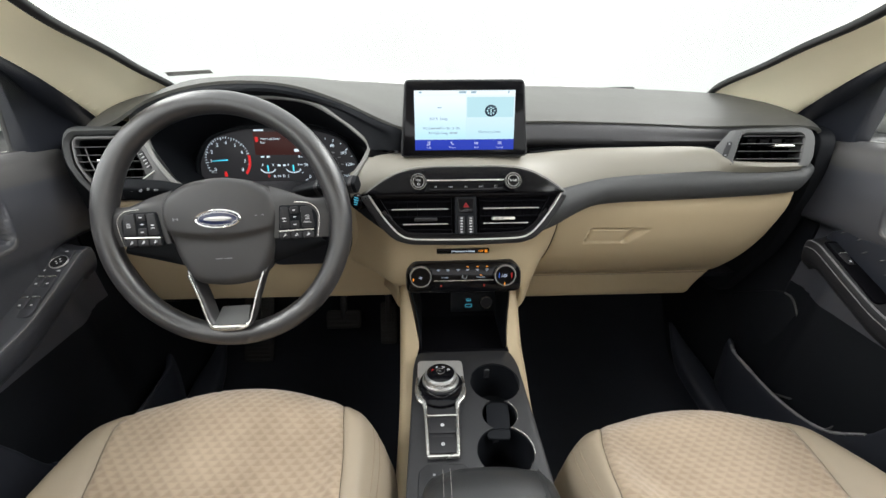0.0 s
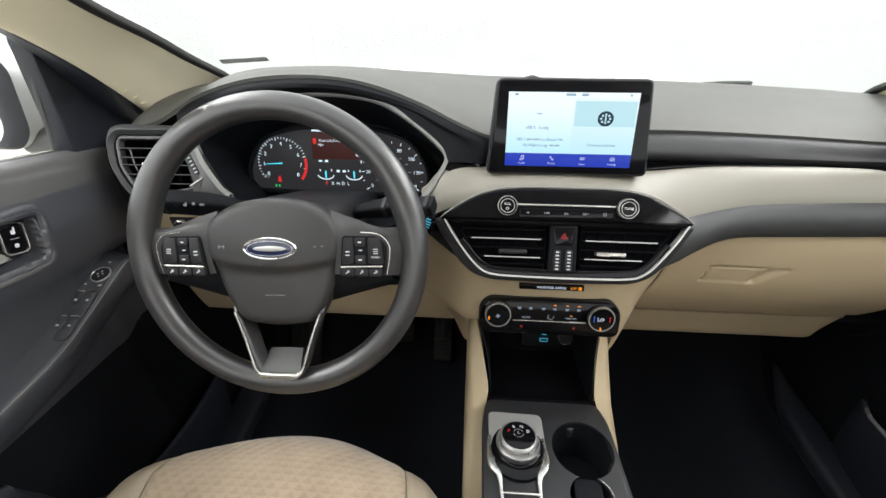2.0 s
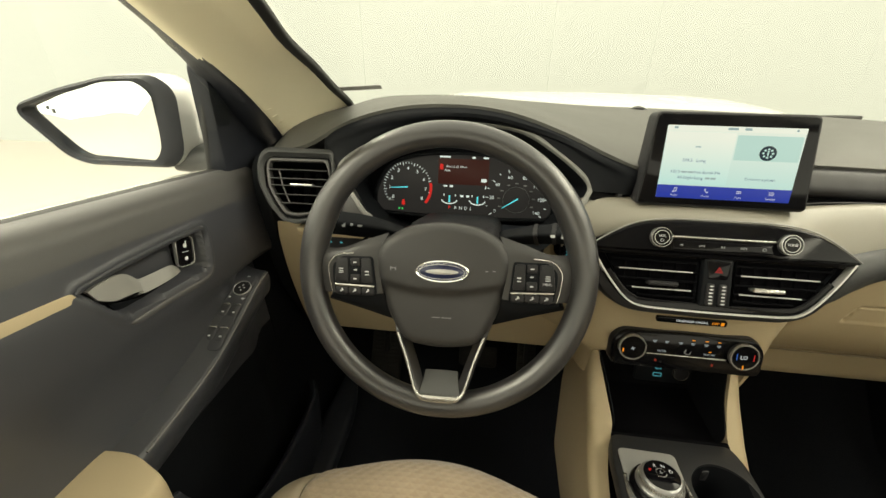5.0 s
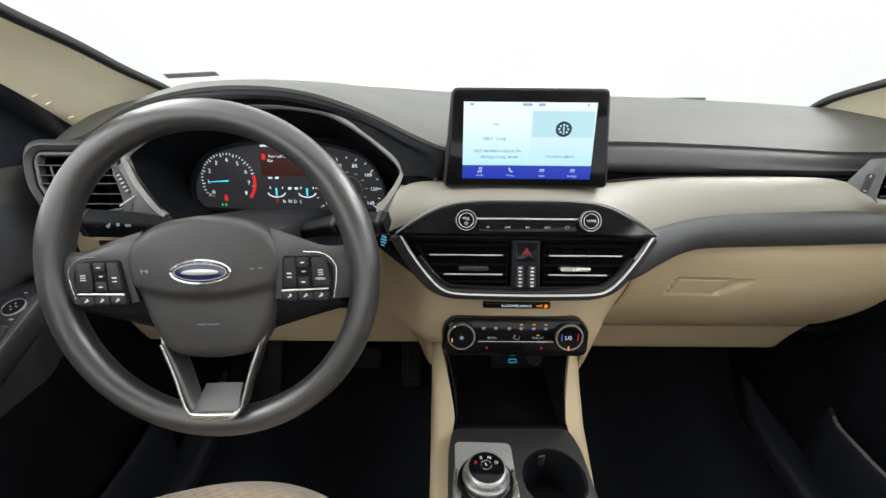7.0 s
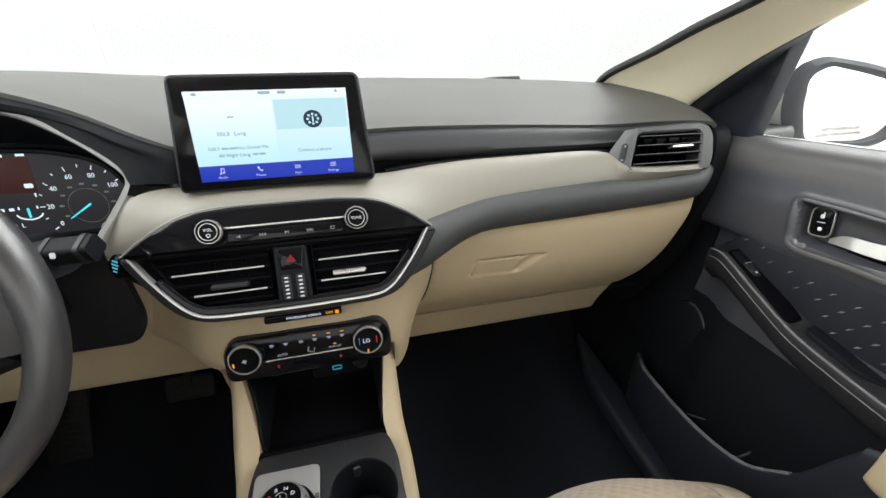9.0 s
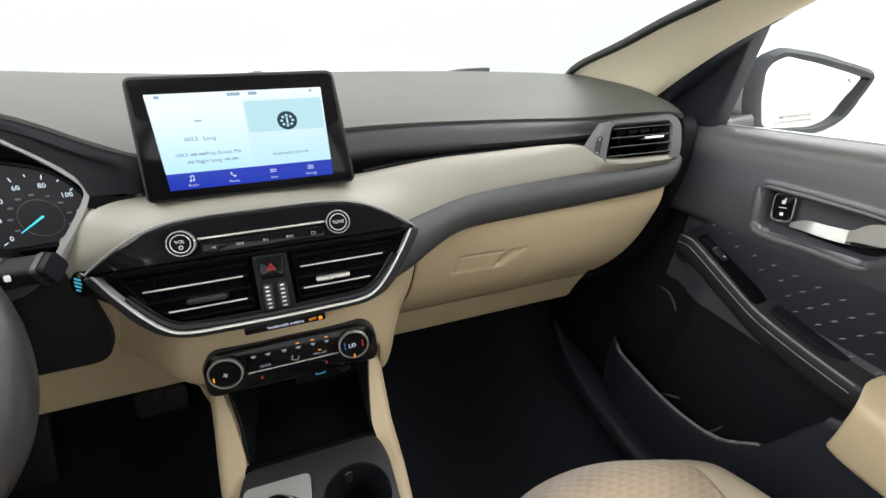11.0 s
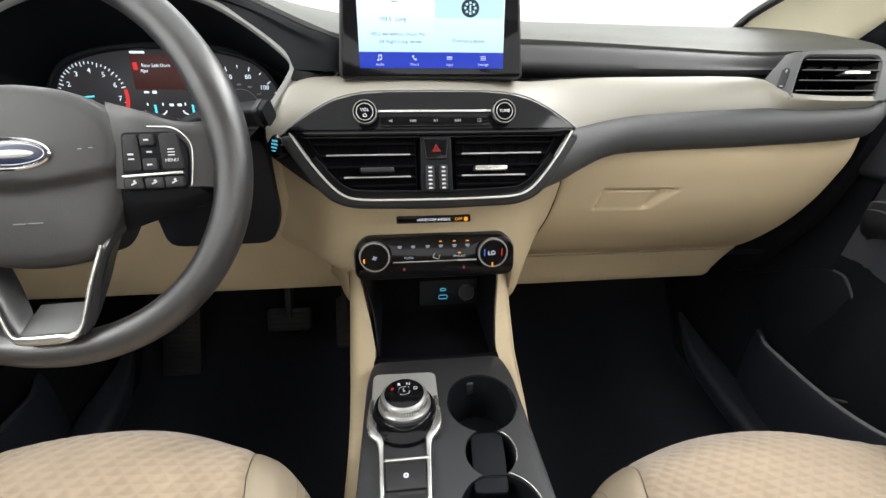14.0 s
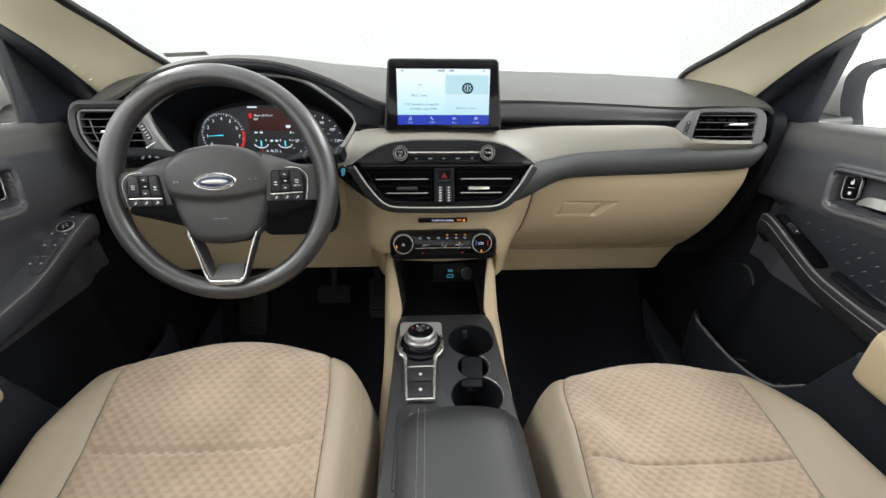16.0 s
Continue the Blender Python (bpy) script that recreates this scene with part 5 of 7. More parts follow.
    for s in (-1, 1):
        m = lambda rows: [[(s * a, b, c) for a, b, c in r] for r in rows]
        arm = m((((0.070, 0.050, 0.000), (0.100, 0.0405, 0.005), (0.130, 0.030, 0.005), (0.160, 0.030, 0.0)), ((0.076, 0.028, 0.011), (0.100, 0.029, 0.0135), (0.134, 0.022, 0.0115), (0.161, 0.017, 0.004)), ((0.078, 0.0, 0.0115), (0.105, 0.0, 0.0125), (0.142, 0.0, 0.0105), (0.163, -0.002, 0.003)), ((0.074, -0.026, 0.010), (0.105, -0.029, 0.011), (0.139, -0.028, 0.008), (0.160, -0.029, 0.0))))
        part("spoke", skin_on(arm, 16, 16, 0.012 * s), HUB, w, "dark grey spoke")
        shroud = m((((0.070, -0.024, 0.004), (0.105, -0.028, 0.008), (0.140, -0.027, 0.005)), ((0.068, -0.042, 0.000), (0.105, -0.042, 0.004), (0.146, -0.034, 0.002)), ((0.062, -0.066, -0.012), (0.105, -0.053, -0.010), (0.152, -0.040, -0.008))))
        part("spoke_shroud", skin_on(shroud, 8, 12, 0.010 * s), DEEP, w, "black shroud below the switch pad")
        box = soft([(s * 0.0865, 0.0215), (s * 0.127, 0.0208), (s * 0.1390, 0.010), (s * 0.1395, -0.004), (s * 0.1355, -0.0265), (s * 0.130, -0.0295), (s * 0.0815, -0.0285), (s * 0.0835, -0.012)], 0.005)
        pad_ = part("switch_pad", plate(box, 0.012, 0.002, T(0, 0, 0.0145)), DEEP, w, "black switch pad")
        rimline = glide([(s * 0.110, 0.0250, 0.0150), (s * 0.131, 0.0225, 0.0150), (s * 0.1425, 0.011, 0.0145), (s * 0.1432, -0.004, 0.0140), (s * 0.1390, -0.0265, 0.0130)], 20)
        part("pad_line", sweep(rimline, oval(0.0007, 0.0007, 6), up=(0, 0, 1), M=W), SILVER, pad_, "thin silver edge")
        part("silver_bar", plate([(a, b) for a, b in rrect(0.051, 0.0030, 0.0013)], 0.003, 0.001, T(s * 0.1095, -0.0160, 0.0172) @ pose(0, 0, 0, 0, 0, 1.5 * s)), SILVER, pad_, "silver bar")
        for x in (0.0925, 0.1095, 0.1262):
            part("button", plate(rrect(0.0160, 0.0098, 0.0025), 0.004, 0.0012, T(s * x, -0.0230, 0.0162)), BLACK, pad_)
            part("button_mark", marks([(0, 0, 0.0050, 0.0013), (0.0014, 0.0016, 0.0020, 0.0014)], T(s * x, -0.0230, 0.0162) @ pose(0, 0, 0, 0, 0, 25), 0.0003), MARK, pad_)
        for y, h in ((0.0135, 0.0100), (0.0035, 0.0090), (-0.0075, 0.0105)):
            part("button", plate(rrect(0.0125, h, 0.002), 0.005, 0.0015, T(s * 0.1085, y, 0.0172 if h > 0.0095 else 0.0150)), BLACK if h > 0.0095 else DEEP, pad_)
            part("button_mark", marks([(0, 0, 0.0042, 0.0014)], T(s * 0.1085, y, 0.0172 if h > 0.0095 else 0.0150), 0.0003), MARK, pad_)
        for x, wd in ((0.0935, 0.0150), (0.1270, 0.0185)):
            part("button", plate(soft([(s * (x - wd / 2), -0.0125), (s * (x + wd / 2), -0.0125), (s * (x + wd / 2 - (0.003 if x > 0.1 else 0)), 0.0185), (s * (x - wd / 2 + (0.003 if x < 0.1 else 0)), 0.0185)], 0.003), 0.004, 0.0012, T(0, 0, 0.0162)), BLACK, pad_)
        part("button_mark", marks([(s * 0.0935, 0.002, 0.005, 0.0016), (s * 0.0935, -0.002, 0.005, 0.0012)] + [(s * 0.1270, y, 0.0058, 0.0009) for y in (0.0050, 0.0025, 0.0)], T(0, 0, 0.0162), 0.0003), MARK, pad_)
        if s > 0:
            part("lettering", words([("MENU", 0.0040, T(0.1268, -0.0045, 0.0165))]), MARK, pad_)
    # forked lower spoke
    for s in (-1, 1):
        prong = [[(s * a, b, c) for a, b, c in r] for r in (((0.067, -0.048, -0.010), (0.0565, -0.076, 0.0085), (0.0465, -0.103, 0.0120), (0.0350, -0.140, 0.0150), (0.0300, -0.154, 0.0150)), ((0.056, -0.056, -0.006), (0.0505, -0.079, 0.0080), (0.0410, -0.105, 0.0105), (0.0290, -0.142, 0.0130), (0.0245, -0.1535, 0.0150)), ((0.046, -0.066, -0.016), (0.0435, -0.082, -0.010), (0.0345, -0.108, -0.008), (0.0240, -0.138, -0.002), (0.0205, -0.150, 0.006)))]
        part("lower_spoke", skin_on(prong, 12, 16, 0.008 * s), RIM, w, "dark grey lower spoke")
    web = [[(-0.021, -0.129, -0.008), (0, -0.129, -0.009), (0.021, -0.129, -0.008)], [(-0.0235, -0.142, 0.006), (0, -0.142, 0.005), (0.0235, -0.142, 0.006)], [(-0.0265, -0.153, 0.017), (0, -0.154, 0.017), (0.0265, -0.153, 0.017)]]
    part("spoke_web", skin_on(web, 8, 10, 0.006), VENTGREY, w, "sloping grey lower spoke web")
    bend = [(0.0545, -0.0745), (0.0480, -0.0915), (0.0415, -0.1095), (0.0340, -0.1350), (0.0300, -0.1465), (0.0235, -0.1535), (0.0120, -0.1548)]
    u = glide([(-x, y) for x, y in bend] + [(0.0, -0.1550)] + bend[::-1], 70)
    wd = [0.48 + 1.0 * math.exp(-(a / 0.0255) ** 6) for a, b in u]
    part("spoke_trim", sweep([(a, b, 0.0125 + 0.0065 * min(1, max(0, (-0.08 - b) / 0.07))) for a, b in u], rrect(0.0062, 0.006, 0.0018), up=(0, 0, 1), M=W, taper=wd), SILVER, w, "satin silver spoke trim")


steering_wheel()


def steering_column():
    c = thing("steering_column", (-0.367, 0.68, 0.94), "black steering column cover with two stalks", "steering column")
    loops = []
    for y, z, a, b in ((0.575, 0.985, 0.045, 0.04), (0.60, 0.975, 0.062, 0.052), (0.68, 0.955, 0.068, 0.058), (0.82, 0.91, 0.072, 0.06)):
        loops.append([(-0.367 + p[0], y, z + p[1]) for p in rrect(2 * a, 2 * b, 0.02)])
    part("cover", stack(loops), BLACK, c)
    for s in (-1, 1):
        ends = [(0.05, 0.69, 0.980), (0.09, 0.676, 0.996), (0.14, 0.664, 1.009), (0.190, 0.654, 1.0145)] if s > 0 else [(0.06, 0.67, 0.988), (0.10, 0.660, 1.002), (0.15, 0.652, 1.010), (0.188, 0.648, 1.013)]
        path = glide([(CX + s * a, y, z) for a, y, z in ends], 14)
        tp = [0.55 + 0.45 * min(1, i / 7) for i in range(14)]
        st = part("stalk", sweep(path, rrect(0.024, 0.021, 0.005) if s > 0 else rrect(0.026, 0.029, 0.006), up=(0, -0.4, 1), taper=tp), DEEP, c, "black column stalk")
        for k in (7, 9, 12) if s > 0 else (12,):
            part("collar", sweep([tuple(path[k]), tuple(path[k] + (path[k + 1] - path[k]) * 0.45)], rrect(0.0265, 0.0230, 0.005) if s > 0 else rrect(0.0275, 0.0305, 0.006), up=(0, -0.4, 1)), BLACK, st, "raised collar")
        N = lean((CX + (0.160 if s > 0 else -0.145), 0.646 if s > 0 else 0.6365, 1.0135 if s > 0 else 1.0150), 20)
        part("stalk_mark", marks([(-0.018, 0, 0.006, 0.004), (-0.004, 0, 0.005, 0.006), (0.008, 0.001, 0.004, 0.004), (0.020, 0, 0.007, 0.003)], N), MARK if s > 0 else DIMMARK, st)


steering_column()


def small_switches():
    l = thing("light_switch", (-0.585, 0.77, 0.93), "black lamp switch panel under a beige ledge in the knee panel", "switch")
    M = lean((-0.585, 0.745, 0.926), 6)
    part("plate", plate(soft([(-0.060, 0.016), (0.056, 0.016), (0.050, 0.004), (0.032, -0.018), (-0.052, -0.020)], 0.005), 0.040, 0.002, M), BLACK, l)
    k = part("knob", turned([(0.015, -0.01), (0.015, 0.006), (0.013, 0.009), (0.0005, 0.009)], 28, M @ Matrix.Translation((-0.033, -0.002, 0.002))), BLACK, l, "black rotary lamp knob")
    part("knob_ring", turned([(0.0152, 0.004), (0.0158, 0.0065), (0.0148, 0.0085), (0.0136, 0.0092), (0.0130, 0.0085)], 28, M @ Matrix.Translation((-0.033, -0.002, 0.002))), SILVER, k, "bright ring")
    part("switch_mark", marks([(-0.008, 0.007, 0.006, 0.003), (0.012, 0.007, 0.005, 0.003), (-0.010, -0.008, 0.005, 0.003), (0.014, -0.005, 0.006, 0.003)], M @ Matrix.Translation((0, 0, 0.0004))), TEALMARK, l)
    part("ledge", plate(soft([(-0.066, 0.009), (0.056, 0.009), (0.062, 0.002), (0.056, -0.006), (-0.066, -0.006)], 0.004), 0.045, 0.004, lean((-0.585, 0.738, 0.951), 6)), BEIGE, l, "rounded beige ledge")
    b = thing("start_button", (-0.205, 0.70, 0.965), "round black start button with teal lettering bars", "switch")
    N = lean((-0.192, 0.699, 0.968), 18, -38)
    part("panel", plate(soft([(-0.007, 0.034), (0.022, 0.030), (0.040, -0.02), (0.075, -0.062), (0.052, -0.060), (0.024, -0.036), (-0.004, -0.010)], 0.005), 0.03, 0.004, lean((-0.203, 0.706, 0.968), 18, 8) @ Matrix.Translation((0, 0, -0.004))), DEEP, b, "black button surround")
    part("column_panel", plate(soft([(-0.10, 0.085), (0.078, 0.085), (0.075, -0.040), (0.056, -0.084), (-0.10, -0.086)], 0.022), 0.03, 0.004, lean((-0.30, 0.764, 0.882), -8)), PANELBLACK, b, "blue-black panel beside the column")
    part("button", turned([(0.014, -0.01), (0.014, 0.002), (0.0115, 0.004), (0.0005, 0.004)], 28, N), GLOSS, b)
    part("button_mark", marks([(0, 0.006, 0.010, 0.0022), (0, 0.002, 0.012, 0.0022), (0, -0.002, 0.010, 0.0022), (0, -0.006, 0.007, 0.0018)], N @ Matrix.Translation((0, 0, 0.004))), TEALMARK, b)


small_switches()


def pedals():
    for nm, lab, x, y, z, wd, h in (("brake_pedal", "wide black rubber brake pedal", -0.330, 1.03, 0.465, 0.105, 0.055), ("accelerator_pedal", "tall narrow black accelerator pedal", -0.195, 1.04, 0.44, 0.05, 0.13), ("foot_rest", "black foot rest beside the pedals", -0.60, 1.05, 0.43, 0.09, 0.22)):
        p = thing(nm, (x, y, z), lab, "pedal")
        M = lean((x, y, z), 30)
        pad_ = part("pad", plate(rrect(wd, h, 0.01), 0.014, 0.004, M), RUBBER, p)
        for i in range(int(h / 0.012)):
            part("ridge", plate(rrect(wd * 0.82, 0.005, 0.001, 1), 0.003, 0.001, M @ Matrix.Translation((0, -h / 2 + 0.009 + 0.012 * i, 0.002))), RUBBER, pad_)
        part("arm", sweep(glide([(x, y + 0.01, z), (x, y + 0.06, z + 0.12), (x, y + 0.10, z + 0.30)], 8), rrect(0.016, 0.03, 0.004), up=(0, 1, 0)), BLACK, p)


pedals()

# ---- centre console ----
def console():
    c = thing("centre_console", (0, 0.45, 0.5), "charcoal centre console with cup holders and beige sides", "console")
    # top plate with the cup openings cut through it
    top = soft([(-0.093, 0.640), (0.093, 0.640), (0.103, 0.60), (0.105, 0.45), (0.108, 0.20), (-0.108, 0.20), (-0.102, 0.45), (-0.100, 0.60)], 0.015)
    M = flat((0, 0, 0.668))
    bm = plate(top, 0.022, 0.005, M)
    me = bpy.data.meshes.new("top")
    bm.to_mesh(me)
    bm.free()
    slab = bpy.data.objects.new("slab", me)
    scene.collection.objects.link(slab)
    cutters = [plate(oval(0.0455, 0.0475, 40, 0.0505, 0.5535), 0.2, 0.001, flat((0, 0, 0.75))), plate(oval(0.029, 0.031, 32, 0.047, 0.480), 0.2, 0.001, flat((0, 0, 0.75))), plate(oval(0.0435, 0.0435, 40, 0.0455, 0.411), 0.2, 0.001, flat((0, 0, 0.75)))]
    for b in cutters:
        cm = bpy.data.meshes.new("cut")
        b.to_mesh(cm)
        b.free()
        co = bpy.data.objects.new("cut", cm)
        scene.collection.objects.link(co)
        mod = slab.modifiers.new("cut", "BOOLEAN")
        mod.operation, mod.object, mod.solver = "DIFFERENCE", co, "EXACT"
        got = bpy.data.meshes.new_from_object(slab.evaluated_get(bpy.context.evaluated_depsgraph_get()))
        slab.modifiers.clear()
        slab.data = got
        bpy.data.objects.remove(co)
    bm = bmesh.new()
    bm.from_mesh(slab.data)
    bpy.data.objects.remove(slab)
    part("top_plate", bm, CONSOLE, c, "charcoal grained top plate", smooth=30)
    for nm, x, y, r, d in (("cup_holder", 0.0505, 0.5535, 0.046, 0.075), ("coin_well", 0.047, 0.480, 0.0292, 0.05), ("cup_holder", 0.0455, 0.411, 0.043, 0.075)):
        prof = [(r, -0.003), (r * 0.97, -d * 0.5), (r * 0.9, -d), (r * 0.86, -d - 0.002), (0.0005, -d - 0.002)]
        cup = part(nm, stack([[(q * math.cos(2 * math.pi * i / 40), q * math.sin(2 * math.pi * i / 40), z) for i in range(40)] for q, z in prof], flat((x, y, 0.668)), cap=(False, True)), DEEP, c, "deep black well")
        for k in range(3) if nm == "cup_holder" else ():
            a = radians(40 + 120 * k)
            part("grip_tab", plate(rrect(0.012, 0.022, 0.003), 0.008, 0.003, flat((x, y, 0.645)) @ pose(0, 0, 0, 0, 0, math.degrees(a) + 90) @ Matrix.Translation((0, r * 0.93, 0)) @ pose(0, 0, 0, 90, 0, 0)), CONSOLE, cup, "rubber grip tab")
    # glints on two wells, put in as thin silver arcs
    for x0, y0, r, a0, a1 in ((0.047, 0.480, 0.030, -30, 60), (0.0455, 0.411, 0.0445, -10, 70)):
        arc = [(x0 + r * math.cos(radians(a)), y0 + r * math.sin(radians(a)), 0.669) for a in range(a0, a1, 6)]
        part("well_glint", sweep(arc, rrect(0.0012, 0.0015, 0.0004)), SILVER, c, "bright arc for the glint on the well's edge")
    bridge = [(0.029, 0.512), (0.067, 0.508), (0.063, 0.47), (0.058, 0.434), (0.022, 0.437), (0.025, 0.47)]
    part("bridge", plate(soft(bridge, 0.006), 0.004, 0.0015, flat((0, 0, 0.6640))), DEEP, c, "flat black bridge between the cup holders")
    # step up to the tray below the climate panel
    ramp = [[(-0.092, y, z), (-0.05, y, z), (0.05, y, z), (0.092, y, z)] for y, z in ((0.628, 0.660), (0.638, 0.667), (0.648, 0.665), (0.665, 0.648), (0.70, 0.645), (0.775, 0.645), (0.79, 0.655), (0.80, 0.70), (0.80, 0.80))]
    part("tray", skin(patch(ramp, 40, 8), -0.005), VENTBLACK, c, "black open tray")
    # beige legs and sides
    for s in (-1, 1):
        leg = soft([(0.80, 0.835), (0.748, 0.80), (0.724, 0.765), (0.688, 0.715), (0.646, 0.676), (0.616, 0.636), (0.56, 0.600), (0.20, 0.575), (0.20, 0.36), (0.86, 0.36), (0.90, 0.55), (0.86, 0.80)], 0.03)
        leg = ring_of([(s * a, b) for a, b in leg], 160)
        cr = 0.016
        loops = [lift(leg, -0.030)] + [lift(inset(leg, cr * (1 - math.cos(math.pi / 2 * k / 7))), -cr + cr * math.sin(math.pi / 2 * k / 7)) for k in range(8)]
        ahead = lambda p: max(0.0, min(1.0, (s * p[0] - 0.60) / 0.05))
        loops = [[(p[0], p[1], -0.030 + ahead(p) * float(np.interp(p[1], (0.62, 0.68, 0.775), (-0.006, -0.009, 0.009 if s > 0 else 0.017)))) for p in loops[0]]] + [[(p[0], p[1], p[2] - (0.007 if s > 0 else 0.0) * max(0, min(1, (p[1] - 0.60) / 0.06)) * ahead(p)) for p in loop] for loop in loops[1:]]
        part("side_panel", stack(loops, pose(s * 0.128, 0, 0, 90, 0, 90 * s)), BEIGE, c, "beige side panel", smooth=60)
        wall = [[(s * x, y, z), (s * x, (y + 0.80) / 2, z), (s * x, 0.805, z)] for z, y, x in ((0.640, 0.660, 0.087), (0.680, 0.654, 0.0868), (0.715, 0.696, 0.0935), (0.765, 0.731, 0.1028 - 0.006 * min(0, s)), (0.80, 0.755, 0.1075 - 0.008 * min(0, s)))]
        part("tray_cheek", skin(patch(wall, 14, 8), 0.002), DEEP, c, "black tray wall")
    # socket plate in the tray
    U = lean((0.034, 0.787, 0.684), 12)
    up = part("socket_plate", plate(rrect(0.104, 0.048, 0.004), 0.008, 0.002, U), DEEP, c, "black socket plate")
    part("usb_frame", surround(rrect(0.016, 0.008, 0.002, 3, -0.010, -0.008), rrect(0.0135, 0.0055, 0.001, 3, -0.010, -0.008), 0.001, 0.0003, U @ Matrix.Translation((0, 0, 0.001))), TEALMARK, up, "teal lit socket frame")
    part("usb_frame", surround(rrect(0.011, 0.0055, 0.0025, 3, -0.010, 0.006), rrect(0.0085, 0.003, 0.0013, 3, -0.010, 0.006), 0.001, 0.0003, U @ Matrix.Translation((0, 0, 0.001))), TEALMARK, up)
    part("lighter_cap", stack([lift(oval(0.0145, 0.0145, 30), -0.004), lift(oval(0.0145, 0.0145, 30), 0.003), lift(oval(0.0125, 0.0125, 30), 0.0042), lift(oval(0.0115, 0.0115, 30), 0.003), lift(oval(0.002, 0.002, 30), 0.003)], U @ Matrix.Translation((0.031, 0.0, 0.001))), BLACK, up, "round socket cover")
    part("socket_ring", surround(oval(0.0148, 0.0148, 30), oval(0.0134, 0.0134, 30), 0.004, 0.0005, U @ Matrix.Translation((0.031, 0, 0.0062))), SILVER, up, "thin silver ring")
    # small key plate ahead of the arm rest
    kp = part("key_plate", plate(soft([(-0.088, 0.25), (-0.086, 0.380), (-0.074, 0.392), (-0.020, 0.391), (-0.012, 0.378), (-0.012, 0.25)], 0.006), 0.006, 0.0015, flat((0, 0, 0.6715))), CONSOLE, c)
    part("key_mark", marks([(-0.064, 0.374, 0.004, 0.0035), (-0.028, 0.375, 0.0035, 0.0035)], flat((0, 0, 0.6716))), DIMMARK, kp)
    ko = soft([(-0.088, 0.25), (-0.086, 0.380), (-0.074, 0.392), (-0.020, 0.391), (-0.012, 0.378), (-0.012, 0.25)], 0.006)
    part("plate_groove", surround(inset(ko, -0.0012), inset(ko, 0.0002), 0.002, 0.0003, flat((0, 0, 0.6688))), DEEP, kp, "dark groove")
    part("slot", plate(rrect(0.022, 0.006, 0.002), 0.003, 0.001, flat((-0.065, 0.345, 0.672))), DEEP, kp)


console()


def gear_selector():
    g = thing("gear_selector", (-0.05, 0.53, 0.67), "rotary gear selector with silver knob and frame", "gear selector")
    base = soft([(-0.092, 0.608), (-0.005, 0.606), (-0.005, 0.525), (-0.016, 0.505), (-0.024, 0.401), (-0.071, 0.401), (-0.078, 0.505), (-0.091, 0.525)], 0.010)
    part("base_plate", plate(base, 0.008, 0.002, flat((0, 0, 0.673))), BLACK, g)
    upper = soft([(-0.091, 0.607), (-0.006, 0.605), (-0.006, 0.526), (-0.014, 0.518), (-0.083, 0.518), (-0.091, 0.526)], 0.010)
    part("shoulder", plate(upper, 0.004, 0.0015, flat((0, 0, 0.6745))), SATIN, g, "dull silver plate round the knob")
    for s in (-1, 1):
        m = lambda a: -0.050 + s * a
        rail = glide([(m(0.0405), 0.560, 0.675), (m(0.0415), 0.545, 0.675), (m(0.0405), 0.525, 0.675), (m(0.036), 0.510, 0.675), (m(0.028), 0.497, 0.675), (m(0.0255), 0.46, 0.675), (m(0.0225), 0.402, 0.675)], 40)
        tp = [0.35 + 1.0 * math.exp(-((p[1] - 0.515) / 0.022) ** 2) + 0.35 for p in rail]
        part("frame_rail", sweep(rail, rrect(0.007, 0.006, 0.002), taper=tp), SILVER, g, "satin silver rail")
    part("frame_end", plate(rrect(0.048, 0.005, 0.002, 3, -0.050, 0.4005), 0.006, 0.0015, flat((0, 0, 0.6775))), SILVER, g, "satin silver end")
    part("frame_bar", plate(rrect(0.050, 0.0035, 0.001, 3, -0.048, 0.474), 0.006, 0.001, flat((0, 0, 0.6775))), SILVER, g)
    for y in (0.455, 0.420):
        b = part("park_key", plate(rrect(0.043, 0.030, 0.003), 0.006, 0.002, flat((-0.0495, y, 0.6765))), BLACK, g, "black key")
        part("key_mark", surround(oval(0.0028, 0.0028, 16), oval(0.0012, 0.0012, 16), 0.0004, 0.0001, flat((-0.0495, y, 0.6768))), MARK, b)
    K = flat((-0.049, 0.543, 0.671)) @ pose(0, 0, 0, -4, 0, 0)
    part("skirt", turned([(0.0395, 0.0), (0.0390, 0.006), (0.0370, 0.011), (0.0345, 0.013), (0.0005, 0.013)], 40, K), GLOSS, g, "gloss black skirt")
    part("apron", plate(soft([(-0.084, 0.545), (-0.014, 0.545), (-0.015, 0.512), (-0.028, 0.494), (-0.049, 0.489), (-0.070, 0.494), (-0.083, 0.512)], 0.012), 0.010, 0.003, flat((0, 0, 0.680))), GLOSS, g, "gloss black rounded apron")
    kn = part("knob", turned([(0.0310, 0.010), (0.0326, 0.014), (0.0322, 0.0175), (0.0300, 0.0195), (0.0284, 0.0255), (0.0274, 0.0284), (0.0248, 0.0300), (0.0005, 0.0300)], 48, K), KNURL, g, "knurled silver knob")
    part("knurl", join(*[plate(rrect(0.0016, 0.006, 0.0003, 1), 0.0012, 0.0003, K @ pose(0, 0, 0, 0, 0, 6 * i) @ Matrix.Translation((0, -0.0293, 0.0235)) @ pose(0, 0, 0, 78, 0, 0)) for i in range(60)]), SILVER, kn)
    part("knob_top", turned([(0.0242, 0.0295), (0.0242, 0.0307), (0.0234, 0.0313), (0.0005, 0.0313)], 40, K), GLOSS, kn, "gloss black knob top")
    D = K @ Matrix.Translation((0, 0, 0.0314))
